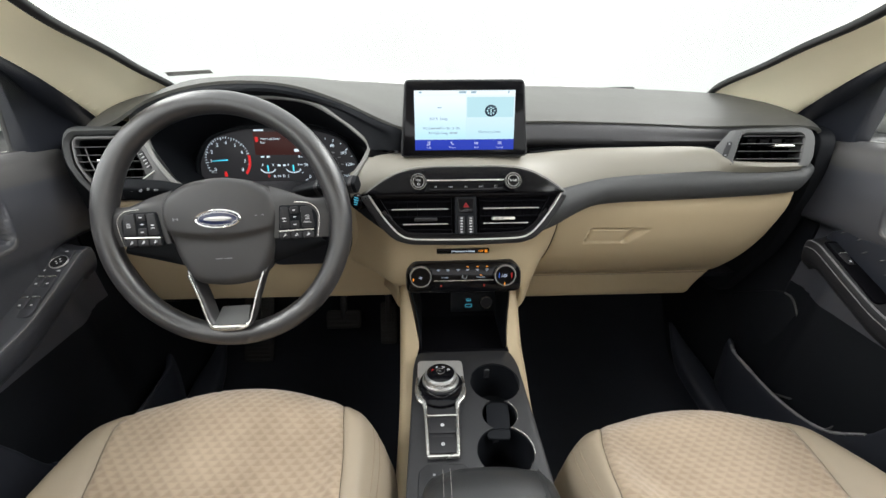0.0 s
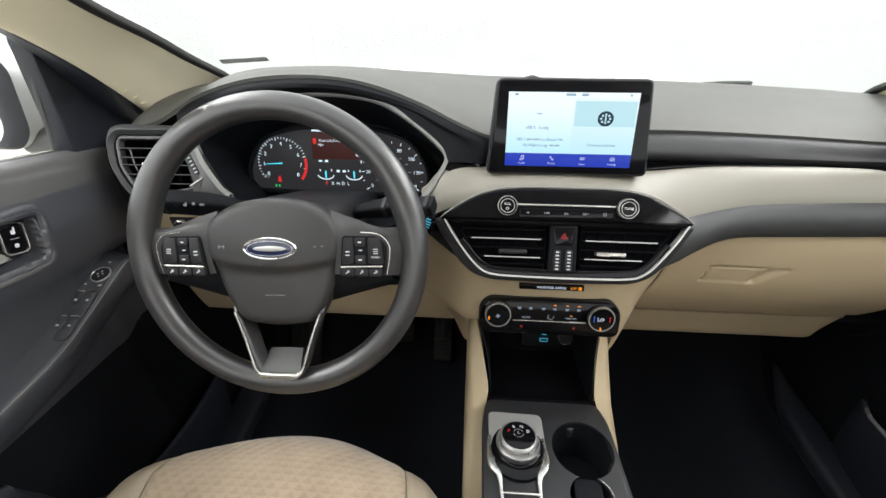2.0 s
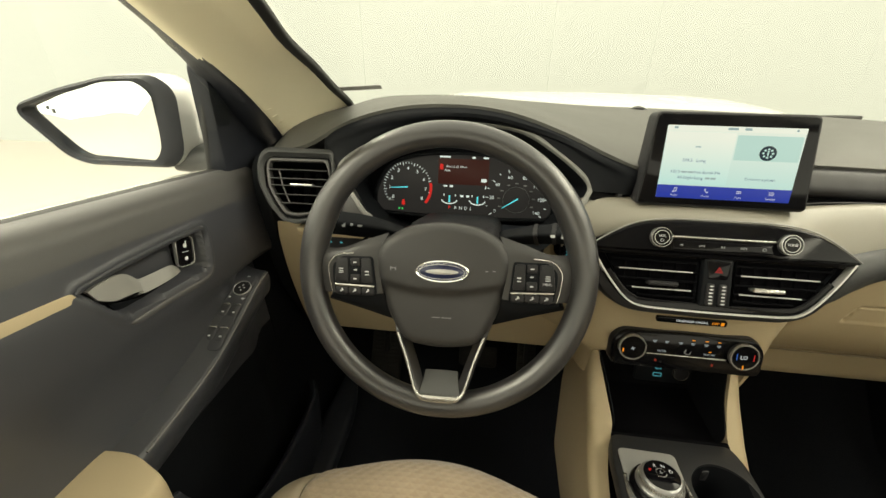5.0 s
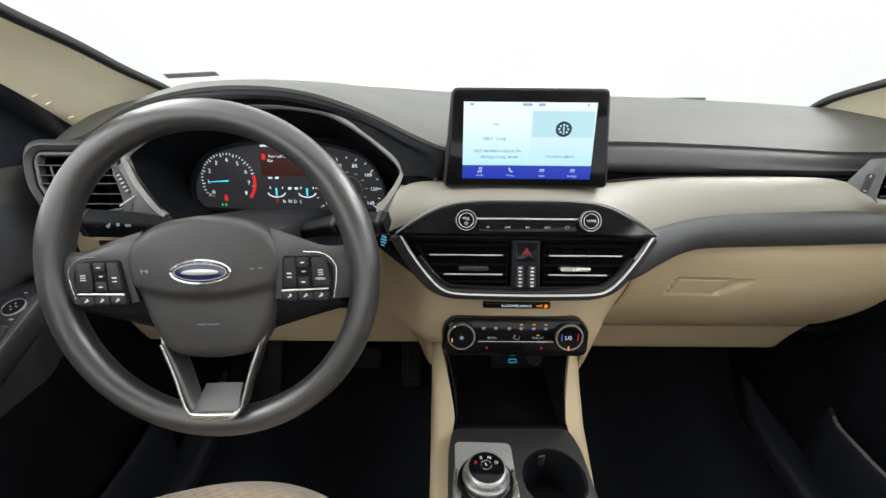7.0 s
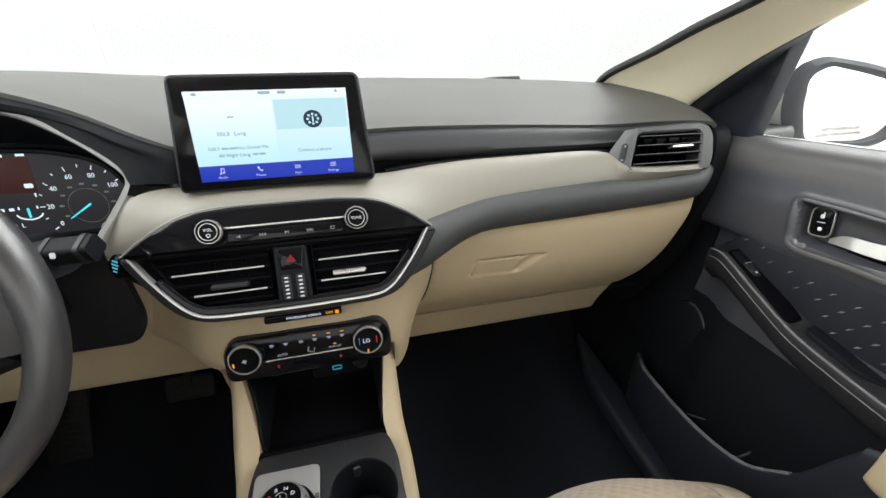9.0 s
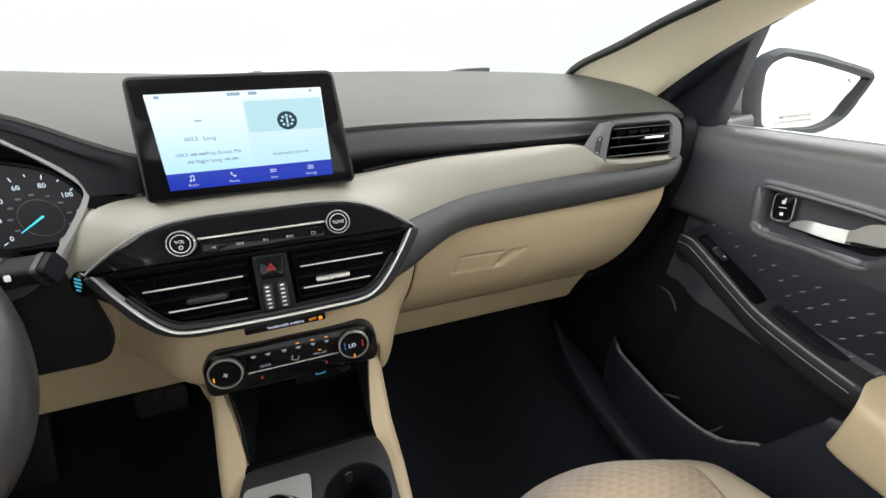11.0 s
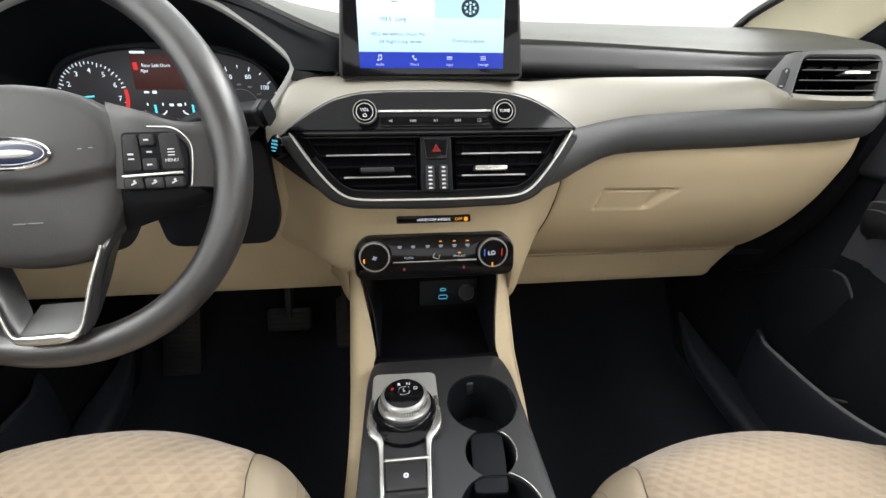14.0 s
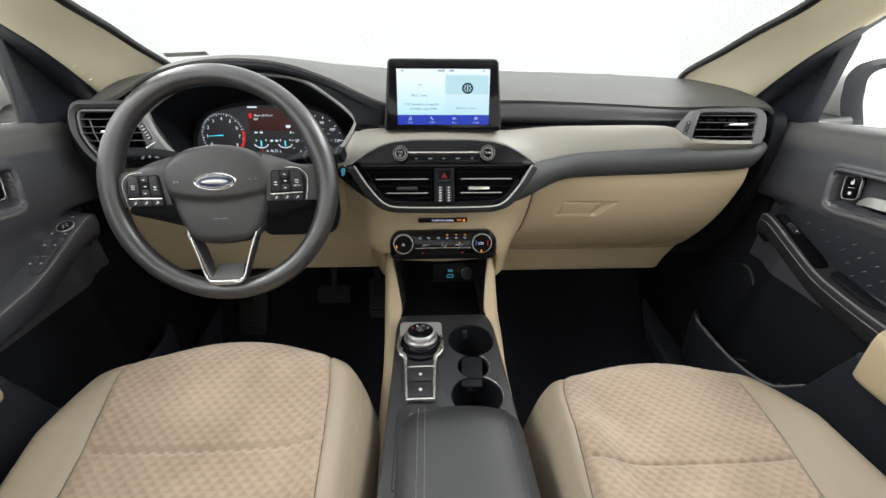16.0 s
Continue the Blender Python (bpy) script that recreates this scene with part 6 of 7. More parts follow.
    pos = {"R": (-0.0062, 0.0138), "N": (0.0052, 0.0142), "D": (0.0140, 0.0062)}
    part("lettering", words([(a, 0.0072, D @ Matrix.Translation((*p, 0))) for a, p in pos.items()] + [("L", 0.007, D @ Matrix.Translation((0.0, 0.004, 0)))]), MARK, kn)
    part("lettering", words([("P", 0.0072, D @ Matrix.Translation((-0.0142, 0.0058, 0)))]), GAUGERED, kn, "red letter")
    part("centre_ring", surround(oval(0.0075, 0.0075, 24, 0, 0.003), oval(0.0066, 0.0066, 24, 0, 0.003), 0.0005, 0.0001, D), SILVER, kn)


gear_selector()


def arm_rest():
    a = thing("arm_rest", (0.01, 0.15, 0.65), "black leather console arm rest with pale stitching", "arm rest")
    def z_at(x, y):
        u = (x - 0.010) / 0.092
        f = max(0.0, (y - 0.30) / 0.085)
        return 0.722 - 0.010 * abs(u) ** 3 - 0.055 * f ** 3.0 + 0.02 * min(0, -(y - 0.3)) * 0
    rows = []
    for i in range(34):
        y = -0.30 + 0.68 * i / 33
        wdt = 0.093 * (1 - 0.20 * max(0, (y - 0.30) / 0.08) ** 3)
        row = []
        for k in range(-2, 27):
            u = -1 + 2 * k / 24
            uu = max(-1, min(1, u))
            x = 0.010 + wdt * math.sin(uu * math.pi / 2) ** 1
            z = z_at(x, y) - 0.030 * (1 - math.cos(uu * math.pi / 2) ** 0.6)
            if abs(u) > 1:
                z -= 0.06 * (abs(u) - 1) / 0.17
            row.append((x, y, z))
        rows.append(row)
    front = [(p[0] * 0.96 + 0.0004, 0.386, p[2] - 0.03) for p in rows[-1]]
    rows.append(front)
    rows.append([(p[0] * 0.96 + 0.0004, 0.384, 0.655) for p in rows[-2]])
    part("lid", skin(arr(rows), -0.004), LEATHER, a, "padded black leather lid")
    for x0, x1, n in ((-0.052, -0.062, 0), (-0.042, -0.052, 1), (0.076, 0.088, 2), (0.082, 0.094, 3)):
        bits = []
        for i in range(58):
            y = 0.362 - 0.0105 * i
            x = x0 + (x1 - x0) * i / 57
            u = max(-1, min(1, math.asin(max(-1, min(1, (x - 0.010) / 0.093))) / (math.pi / 2)))
            z = z_at(x, y) - 0.030 * (1 - math.cos(u * math.pi / 2) ** 0.6) + 0.0006
            bits.append(plate(rrect(0.0009, 0.0088, 0.0004, 1), 0.0012, 0.0004, flat((x, y, z))))
        part("stitching", join(*bits), STITCH if n < 2 else BAND, a, "pale thread" if n < 2 else "dark thread")
    part("box", plate(rrect(0.19, 0.66, 0.02, 3, 0.005, 0.05), 0.32, 0.01, flat((0, 0, 0.672))), CONSOLE, a, "charcoal storage box")


arm_rest()

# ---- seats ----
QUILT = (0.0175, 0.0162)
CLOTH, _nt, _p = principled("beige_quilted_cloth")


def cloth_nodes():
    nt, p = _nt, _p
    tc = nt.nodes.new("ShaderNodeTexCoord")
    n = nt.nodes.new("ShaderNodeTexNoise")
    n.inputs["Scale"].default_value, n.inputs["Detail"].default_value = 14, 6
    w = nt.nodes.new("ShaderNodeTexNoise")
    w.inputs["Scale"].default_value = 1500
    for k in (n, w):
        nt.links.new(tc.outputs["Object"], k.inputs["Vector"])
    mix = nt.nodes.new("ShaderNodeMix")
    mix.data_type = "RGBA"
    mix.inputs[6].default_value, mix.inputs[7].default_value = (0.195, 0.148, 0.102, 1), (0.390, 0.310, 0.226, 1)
    # woven tufts, their relief shade put in as colour; each row shifted by half
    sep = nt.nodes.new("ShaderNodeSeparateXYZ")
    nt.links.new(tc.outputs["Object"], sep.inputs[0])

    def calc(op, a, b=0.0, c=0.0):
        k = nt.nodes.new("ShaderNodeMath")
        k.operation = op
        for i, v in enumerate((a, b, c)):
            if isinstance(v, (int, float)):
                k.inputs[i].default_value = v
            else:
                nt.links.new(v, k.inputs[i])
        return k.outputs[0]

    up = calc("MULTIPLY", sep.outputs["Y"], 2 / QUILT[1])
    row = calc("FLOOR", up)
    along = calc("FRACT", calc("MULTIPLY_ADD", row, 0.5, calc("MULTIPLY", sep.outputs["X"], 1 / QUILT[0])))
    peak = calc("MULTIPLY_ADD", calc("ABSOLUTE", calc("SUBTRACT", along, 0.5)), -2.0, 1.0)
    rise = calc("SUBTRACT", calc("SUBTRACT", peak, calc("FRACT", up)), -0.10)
    tuft_shade = nt.nodes.new("ShaderNodeClamp")
    nt.links.new(calc("MULTIPLY", rise, 2.2), tuft_shade.inputs[0])
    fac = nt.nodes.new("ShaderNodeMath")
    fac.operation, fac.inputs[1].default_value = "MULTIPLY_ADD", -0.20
    nt.links.new(tuft_shade.outputs[0], fac.inputs[0])
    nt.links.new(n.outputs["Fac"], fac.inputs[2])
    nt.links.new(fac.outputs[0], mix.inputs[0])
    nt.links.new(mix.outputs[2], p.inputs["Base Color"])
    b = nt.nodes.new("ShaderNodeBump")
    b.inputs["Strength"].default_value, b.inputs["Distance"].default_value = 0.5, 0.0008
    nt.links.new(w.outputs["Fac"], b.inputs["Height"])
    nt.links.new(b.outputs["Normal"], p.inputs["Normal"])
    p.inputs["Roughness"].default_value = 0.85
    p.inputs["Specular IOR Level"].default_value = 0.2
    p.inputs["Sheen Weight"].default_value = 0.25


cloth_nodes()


def seat(name, label, shape, seams, cross):
    """A front seat's cushion; shape: middle, front, top, half widths, front taper, corner pull, front drop, side drop, rear slope; seams: (v, left u, right u) of the cloth."""
    xc, front, ztop, wl, wr, tap, pull, drop, fall, slope = shape
    t = thing(name, (xc, front - 0.3, 0.45), label, "seat", "front seats")
    L = 0.62

    def place(u, v):
        """u across from -1 to 1, v from the rear (0) to the front rim (1), and past 1 or -1 down the skirt."""
        uu, vv = max(-1, min(1, u)), max(0, min(1, v))
        y = front - L + L * vv
        q = max(0.0, (vv - 0.50) / 0.50)
        x = xc + (wl if uu < 0 else wr) * (1 - tap * q ** 3.0) * uu
        y -= pull * abs(uu) ** 2.2 * q ** 1.6
        bol = 0.020 * math.exp(-((abs(uu) - 0.80) / 0.17) ** 2) * (1 - q) ** 1.2
        z = ztop - slope * max(0, 0.78 - vv) + bol - 0.010 * (1 - abs(uu) ** 2) * (1 - q)
        z -= 0.085 * max(0, abs(uu) - 0.84) ** 2 / 0.0256 * 0.55
        z -= fall * abs(uu) ** 2 * q
        z -= drop * max(0, (vv - 0.68) / 0.32) ** 2
        over = max(abs(u) - 1, 0)
        if over:
            z -= over * 0.9
            x += math.copysign(min(0.012, over * 0.2), u)
        if v > 1:
            z -= (v - 1) * 0.9
            y += min(0.004, (v - 1) * 0.1)
        return x, y, z

    def line(v, k):
        """Where the seam beside the cloth lies; k: -1 left, 1 right."""
        return float(np.interp(v, [m[0] for m in seams], [abs(m[1 if k < 0 else 2]) for m in seams]))

    # cloth middle, quilted in staggered lozenges, with a cross seam
    nu, nv = 180, 230
    P = np.zeros((nu, nv, 3))
    for i in range(nu):
        for j in range(nv):
            v = 1.04 * j / (nv - 1)
            el, er = line(v, -1), line(v, 1)
            u = -el + (el + er) * i / (nu - 1)
            x, y, z = place(u, v)
            a, b = x / QUILT[0], y / QUILT[1]
            quilt = 0.5 + 0.5 * math.cos(2 * math.pi * a) * math.cos(2 * math.pi * b)
            near = min(1, min(er - u, u + el) / 0.05)
            z += 0.0019 * quilt * near * max(0, min(1, (0.86 - v) / 0.10)) - 0.004 * (1 - near) ** 2
            z -= 0.005 * near * math.exp(-((v - cross) / 0.006) ** 2)
            P[i, j] = (x, y, z)
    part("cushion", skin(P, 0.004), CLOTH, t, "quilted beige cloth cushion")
    for k, nm in ((-1, "bolster"), (1, "bolster")):
        Q = np.zeros((40, 90, 3))
        for i in range(40):
            for j in range(90):
                v = 1.12 * j / 89
                e = line(v, k) + 0.004
                f = i / 39
                u = e + (1.14 - e) * f
                x, y, z = place(k * u, v)
                near = min(1, (u - e) / 0.05)
                z -= 0.004 * (1 - near) ** 2
                Q[i, j] = (x, y, z)
        b = part(nm, skin(Q, 0.004 * k), VINYL, t, "smooth beige vinyl bolster")
        bits = []
        for off in (0.925, 0.955):
            path = [place(k * off, 0.08 + 0.86 * j / 40) for j in range(41)]
            bits.append(sweep([(x, y, z + 0.0003) for x, y, z in path], rrect(0.0014, 0.001, 0.0004, 1)))
        part("stitching", join(*bits), SEAM, b, "tan stitch lines")
    F = np.zeros((40, 14, 3))
    for i in range(40):
        for j in range(14):
            v = 1.035 + 0.2 * j / 13
            F[i, j] = place(0.74 * (-1 + 2 * i / 39), v)
    part("front_skirt", skin(F, 0.004), VINYL, t)
    base = soft([(-0.17, -0.55), (0.16, -0.55), (0.16, -0.20), (0.10, -0.10), (-0.11, -0.10), (-0.17, -0.20)], 0.04)
    part("base", plate([(xc + a, front + b) for a, b in base], 0.30, 0.02, flat((0, 0, ztop - 0.24))), BLACK, t, "black seat base")


seat("driver_seat", "beige driver seat cushion in quilted cloth and vinyl", (-0.3629, 0.6362, 0.7517, 0.2461, 0.2316, 0.5007, 0.0838, 0.2792, 0.1082, 0.1771),
     ((0.0, 0.60, 0.78), (0.38, 0.605, 0.775), (0.48, 0.61, 0.77), (0.58, 0.65, 0.75), (0.70, 0.72, 0.725), (1.0, 0.76, 0.73)), 0.475)
seat("passenger_seat", "paler beige passenger seat cushion in quilted cloth", (0.3726, 0.6239, 0.695, 0.2337, 0.1923, 0.534, 0.0805, 0.3932, 0.0964, -0.016),
     ((0.0, 0.95, 0.30), (0.33, 0.90, 0.46), (0.44, 0.87, 0.53), (0.54, 0.84, 0.58), (0.67, 0.79, 0.67), (0.80, 0.70, 0.72), (1.0, 0.62, 0.74)), 0.412)

# ---- doors ----
def within(Y, Z, outline):
    """How far places lie inside a closed outline; negative outside."""
    o = soft(outline, 0.010, 4)
    best, odd = np.full(Y.shape, 9.0), np.zeros(Y.shape, bool)
    for (y0, z0), (y1, z1) in zip(o, o[1:] + o[:1]):
        ey, ez = y1 - y0, z1 - z0
        k = np.clip(((Y - y0) * ey + (Z - z0) * ez) / max(ey * ey + ez * ez, 1e-12), 0, 1)
        best = np.minimum(best, np.hypot(Y - y0 - k * ey, Z - z0 - k * ez))
        if abs(ez) > 1e-9:
            odd ^= ((Z > z0) != (Z > z1)) & (Y < y0 + (Z - z0) * ey / ez)
    return np.where(odd, best, -best)


def door(s):
    name = "door_1" if s < 0 else "door_2"
    d = thing(name, (s * 0.75, 0.2, 0.4), "charcoal front door with beige insert and silver handle", "door", kind="structure")
    belt = lambda y: 1.043 - 0.10 * (y - 0.75)
    ys = (0.80, 0.72, 0.66, 0.63, 0.60, 0.57, 0.54, 0.51, 0.48, 0.45, 0.42, 0.38, 0.30, 0.05, -0.20, -0.45)
    rows, ledge = [], []
    for y in ys:
        b = belt(y)
        hollow = 0.02 if y > 0.66 else 0.0
        ledge.append([(s * x, y, z) for x, z in ((0.80, b - 0.004), (0.775, b + 0.004), (0.752, b - 0.006), (0.745, b - 0.025), (0.742, b - 0.038))])
        rows.append([(s * x, y, z) for x, z in ((0.7425, b - 0.036), (0.738, b - 0.06), (0.733, b - 0.09), (0.733, b - 0.14), (0.742 + hollow, 0.88), (0.735 + hollow, 0.80), (0.731 + hollow, 0.745))])
    # the panel, sunk where the pull handle's bowl lies; the bowl's outline is given as (ahead, up)
    dz, dy = (0.0, 0.0) if s < 0 else (-0.012, 0.004)
    bowl = [(0.626 + dy, 1.003 + dz), (0.612 + dy, 0.940 + dz), (0.590, 0.938 + dz), (0.542, 0.944 + dz), (0.503, 0.947 + dz), (0.474, 0.949 + dz), (0.460, 0.957 + dz), (0.444, 0.980 + dz), (0.424, 1.011 + dz), (0.487, 1.012 + dz), (0.567, 1.008 + dz)]
    P = patch(rows, 240, 140)
    depth = within(P[:, :, 1], P[:, :, 2], bowl)
    P[:, :, 0] += s * 0.030 * np.clip((depth + 0.001) / 0.005, 0, 1)
    # a soft roll round the bowl
    P[:, :, 0] -= s * 0.0012 * np.exp(-((depth + 0.004) / 0.004) ** 2)
    part("panel", skin(P, 0.006 * s), DOORSKIN, d, "charcoal grained door panel")
    part("ledge", skin(patch(ledge, 40, 16), 0.006 * s), LITLEDGE, d, "padded door ledge, paler grey for the light from above")
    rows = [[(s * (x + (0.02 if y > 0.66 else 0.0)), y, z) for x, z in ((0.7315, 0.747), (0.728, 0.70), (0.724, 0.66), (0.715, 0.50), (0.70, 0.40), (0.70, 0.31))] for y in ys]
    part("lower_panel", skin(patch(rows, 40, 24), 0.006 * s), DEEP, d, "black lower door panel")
    # black belt seal under the glass
    part("belt_seal", sweep([(s * 0.785, y, belt(y) + 0.004) for y in (0.775, 0.5, 0.2, -0.2, -0.45)], rrect(0.020, 0.012, 0.004)), RUBBER, d, "black window seal")
    part("belt_bright", sweep([(s * 0.80, y, belt(y) + 0.007) for y in (0.77, 0.5, 0.2, -0.2, -0.45)], rrect(0.008, 0.006, 0.002)), SILVER, d, "bright outer strip")
    # window frame: black band along the pillar
    outer = [(0.800, 0.90, 1.05), (0.795, 0.80, 1.13), (0.782, 0.748, 1.205), (0.762, 0.680, 1.245), (0.745, 0.628, 1.270), (0.705, 0.45, 1.355), (0.65, 0.22, 1.45)]
    inner = [(0.735, 0.92, 1.045), (0.718, 0.856, 1.098), (0.703, 0.762, 1.164), (0.693, 0.678, 1.213), (0.683, 0.620, 1.245), (0.655, 0.46, 1.325), (0.60, 0.22, 1.45)]
    rows = [[(s * (o[0] + 0.004), o[1] + 0.02, o[2] + 0.012), (s * o[0], o[1], o[2]), (s * ((o[0] + i[0]) / 2 - 0.006), (o[1] + i[1]) / 2 - 0.006, (o[2] + i[2]) / 2), (s * (i[0] - 0.001), i[1] - 0.003, i[2] + 0.001), (s * (i[0] + 0.01), i[1] + 0.02, i[2] + 0.01)] for o, i in zip(outer, inner)]
    part("window_frame", skin(patch(rows, 40, 14), 0.004 * s), PANELBLACK, d, "black window frame")
    # triangular panel behind the mirror
    sail = soft([(0.745, 1.035) if s < 0 else (0.768, 1.035), (0.748, 1.215), (0.765, 1.222), (0.86, 1.14), (0.93, 1.03)], 0.012)
    part("mirror_panel", plate([(-s * a, b) for a, b in sail], 0.03, 0.006, side((s * 0.762, 0, 0), s)), PANELBLACK, d, "black triangular mirror panel")
    part("mirror_panel_seal", sweep([(s * 0.795, 0.752, 1.045), (s * 0.785, 0.752, 1.12), (s * 0.774, 0.757, 1.212)] if s < 0 else [(0.793, 0.782, 1.045), (0.786, 0.772, 1.12), (0.774, 0.757, 1.205)], rrect(0.014, 0.012, 0.004), up=(s, 0, 0)), RUBBER, d, "rubber seal")
    F = lambda x, y, z: side((s * x, y, z), s)
    f = lambda pts: [(-s * a, b) for a, b in pts]
    # lip under the bowl, the light it catches put in as paler grey; lever and lock
    O = F(0.7325, 0, 0)
    low = glide([(0.622 + dy, 0.958 + dz), (0.612 + dy, 0.935 + dz), (0.590, 0.931 + dz), (0.542, 0.937 + dz), (0.503, 0.940 + dz), (0.474, 0.9425 + dz), (0.456, 0.952 + dz)], 36)
    tp = [min(1, 0.25 + 0.16 * i, 0.25 + 0.11 * (35 - i)) for i in range(36)]
    rim = ring_of(soft(bowl, 0.010, 4), 90)
    part("bowl_rim", sweep([(-s * a, b, 0.001) for a, b in rim], [(0.0030, 0.0012), (0.0012, 0.0026), (-0.0016, 0.0026), (-0.0030, 0.0008), (-0.0036, -0.012), (0.0036, -0.012)], up=(0, 0, 1), M=O, closed=True), DOORSKIN, d, "rim of the handle bowl")
    part("bowl_lip", sweep([(-s * a, b, 0.0045) for a, b in low], rrect(0.0090, 0.008, 0.0034), up=(0, 0, 1), M=O, taper=tp), VENTRIM, d, "lip under the handle bowl, paler grey for the light it catches")
    lever = [[(0.439, 1.004, 0.002), (0.452, 1.0065, 0.003), (0.479, 1.003, 0.002), (0.499, 0.983, -0.003), (0.504, 0.9795, -0.006), (0.530, 0.9745, -0.007), (0.556, 0.970, -0.009), (0.580, 0.954, -0.020)], [(0.444, 0.990, 0.004), (0.460, 0.980, 0.005), (0.486, 0.9735, 0.004), (0.500, 0.966, 0.000), (0.504, 0.962, 0.001), (0.530, 0.958, 0.000), (0.556, 0.9555, -0.003), (0.578, 0.948, -0.016)]]
    P = patch([[tuple(O @ Vector((-s * a, b + dz, c - 0.006))) for a, b, c in r] for r in lever], 3, 44)
    h = part("lever", skin(P, 0.006 * s), LEVER, d, "satin silver lever", smooth=25)
    # shade below the lever, put in as a black sheet in the bowl
    cup = [[(-s * a, b + dz, c) for a, b, c in r] for r in (((0.462, 0.974, -0.012), (0.500, 0.958, -0.014), (0.540, 0.953, -0.016), (0.575, 0.947, -0.020)), ((0.470, 0.958, -0.016), (0.500, 0.951, -0.016), (0.540, 0.947, -0.018), (0.575, 0.943, -0.020)))]
    part("lever_shade", skin(np.array([[tuple(O @ Vector(p)) for p in r] for r in patch(cup, 4, 10)]), 0.004 * s), DEEP, h, "black sheet for the shade under the lever")
    LK = O @ Matrix.Translation((-s * (0.592 + dy), 0.977 + dz, -0.010)) @ pose(0, 0, 0, 0, s * 10, s * 10)
    lk = part("lock_switch", plate(rrect(0.0245, 0.0395, 0.007), 0.016, 0.002, LK), GLOSS, d, "black lock switch")
    part("lock_line", surround(rrect(0.0285, 0.0435, 0.008), rrect(0.0258, 0.0408, 0.007), 0.006, 0.0006, LK @ Matrix.Translation((0, 0, 0.0008))), RINGSILVER, lk, "thin silver rim")
    part("lock_mark", bars([(0, 0.009, 0.0050, 0.0060), (0.0016, 0.0135, 0.0018, 0.004), (0, -0.010, 0.0050, 0.0055), (0, 0, 0.010, 0.0009)], LK @ Matrix.Translation((0, 0, 0.0002))), MARK, lk)
    # beige insert behind and below the bowl
    ins = soft([(0.423, 1.0125 + dz), (0.441, 0.981 + dz), (0.456, 0.951 + dz), (0.474, 0.9365 + dz), (0.520, 0.931 + dz), (0.500, 0.928 + dz), (0.462, 0.934 + dz), (0.424, 0.948 + dz), (0.385, 0.960 + dz), (0.30, 0.966 + dz), (-0.20, 0.985 + dz), (-0.20, 1.075 + dz), (0.30, 1.028 + dz)], 0.003)
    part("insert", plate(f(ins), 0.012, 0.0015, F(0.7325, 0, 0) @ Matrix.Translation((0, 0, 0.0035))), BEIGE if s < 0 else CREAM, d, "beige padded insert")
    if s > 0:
        # lower panel's shade put in as a black field, which carries the facets
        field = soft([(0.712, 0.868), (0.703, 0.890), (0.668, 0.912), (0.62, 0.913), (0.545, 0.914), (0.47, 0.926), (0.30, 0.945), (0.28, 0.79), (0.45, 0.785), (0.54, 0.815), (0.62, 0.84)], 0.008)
        part("shade_field", plate(f(field), 0.010, 0.002, F(0.7305, 0, 0)), PANELBLACK, d, "black field for the shade below the bowl, with raised facets")
    # arm rest pod with its switches
    rows, edge = [], []
    pz = 0.008 if s < 0 else -0.006
    for y, xe, ze, zb in ((0.742, 0.737, 0.848, 0.851), (0.734, 0.722, 0.858, 0.862), (0.718, 0.706, 0.871, 0.874), (0.69, 0.698, 0.877, 0.880), (0.66, 0.696, 0.868, 0.871), (0.60, 0.695, 0.844, 0.849), (0.54, 0.695, 0.822, 0.830), (0.475, 0.694, 0.812, 0.818), (0.40, 0.692, 0.806, 0.811), (0.25, 0.690, 0.806, 0.810), (-0.1, 0.69, 0.806, 0.810)):
        rows.append([(s * a, y, b + pz) for a, b in ((0.752, zb + 0.005), (0.736, zb), (max(0.736, xe + 0.010) if y > 0.735 else xe + 0.012, ze + 0.0008), (xe + 0.004, ze - 0.0012), (xe, ze - 0.006), (xe - 0.001, ze - 0.020), (xe + 0.006, ze - 0.044), (xe + 0.026, ze - 0.062), (0.750, ze - 0.070))])
        edge.append((s * (xe + 0.0008), y, ze - 0.0022 + pz))
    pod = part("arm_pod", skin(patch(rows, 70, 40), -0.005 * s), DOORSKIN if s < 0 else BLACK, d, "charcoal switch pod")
    # pod highlights, put in as paler lines along its edge and side
    part("pod_edge", sweep(glide(edge[1:9], 40), oval(0.0018, 0.0018, 8), up=(0, 0, 1)), POLISH, pod, "rounded pod edge, its highlight put in as paler grey")
    if s > 0:
        part("pod_side_highlight", sweep(glide([(x - 0.0018, y, z - 0.0135) for x, y, z in edge[1:9]], 40), oval(0.0012, 0.0012, 8), up=(0, 0, 1)), POLISH, pod, "pale line for the second highlight along the pod's side")
    S = pose(s * 0.718, 0.615, 0.8525 + pz + (0.0 if s < 0 else 0.0015), 0, 0, 0) @ pose(0, 0, 0, 20.5, 0, s * -2)
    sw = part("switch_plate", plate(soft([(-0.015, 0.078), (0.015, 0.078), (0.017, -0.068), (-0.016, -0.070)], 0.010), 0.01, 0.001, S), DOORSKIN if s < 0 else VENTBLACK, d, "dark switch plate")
    if s > 0:
        # no recess here: the slot's shade is a black inlay on the pod
        part("grab_slot", plate(soft([(-0.016, 0.052), (0.020, 0.058), (0.022, -0.050), (0.004, -0.056), (-0.014, -0.03)], 0.010), 0.008, 0.002, pose(0.722, 0.482, 0.8155, 0, 0, 0) @ pose(0, 0, 0, 9, 0, -3)), DEEP, d, "black inlay for the shade in the grab slot")
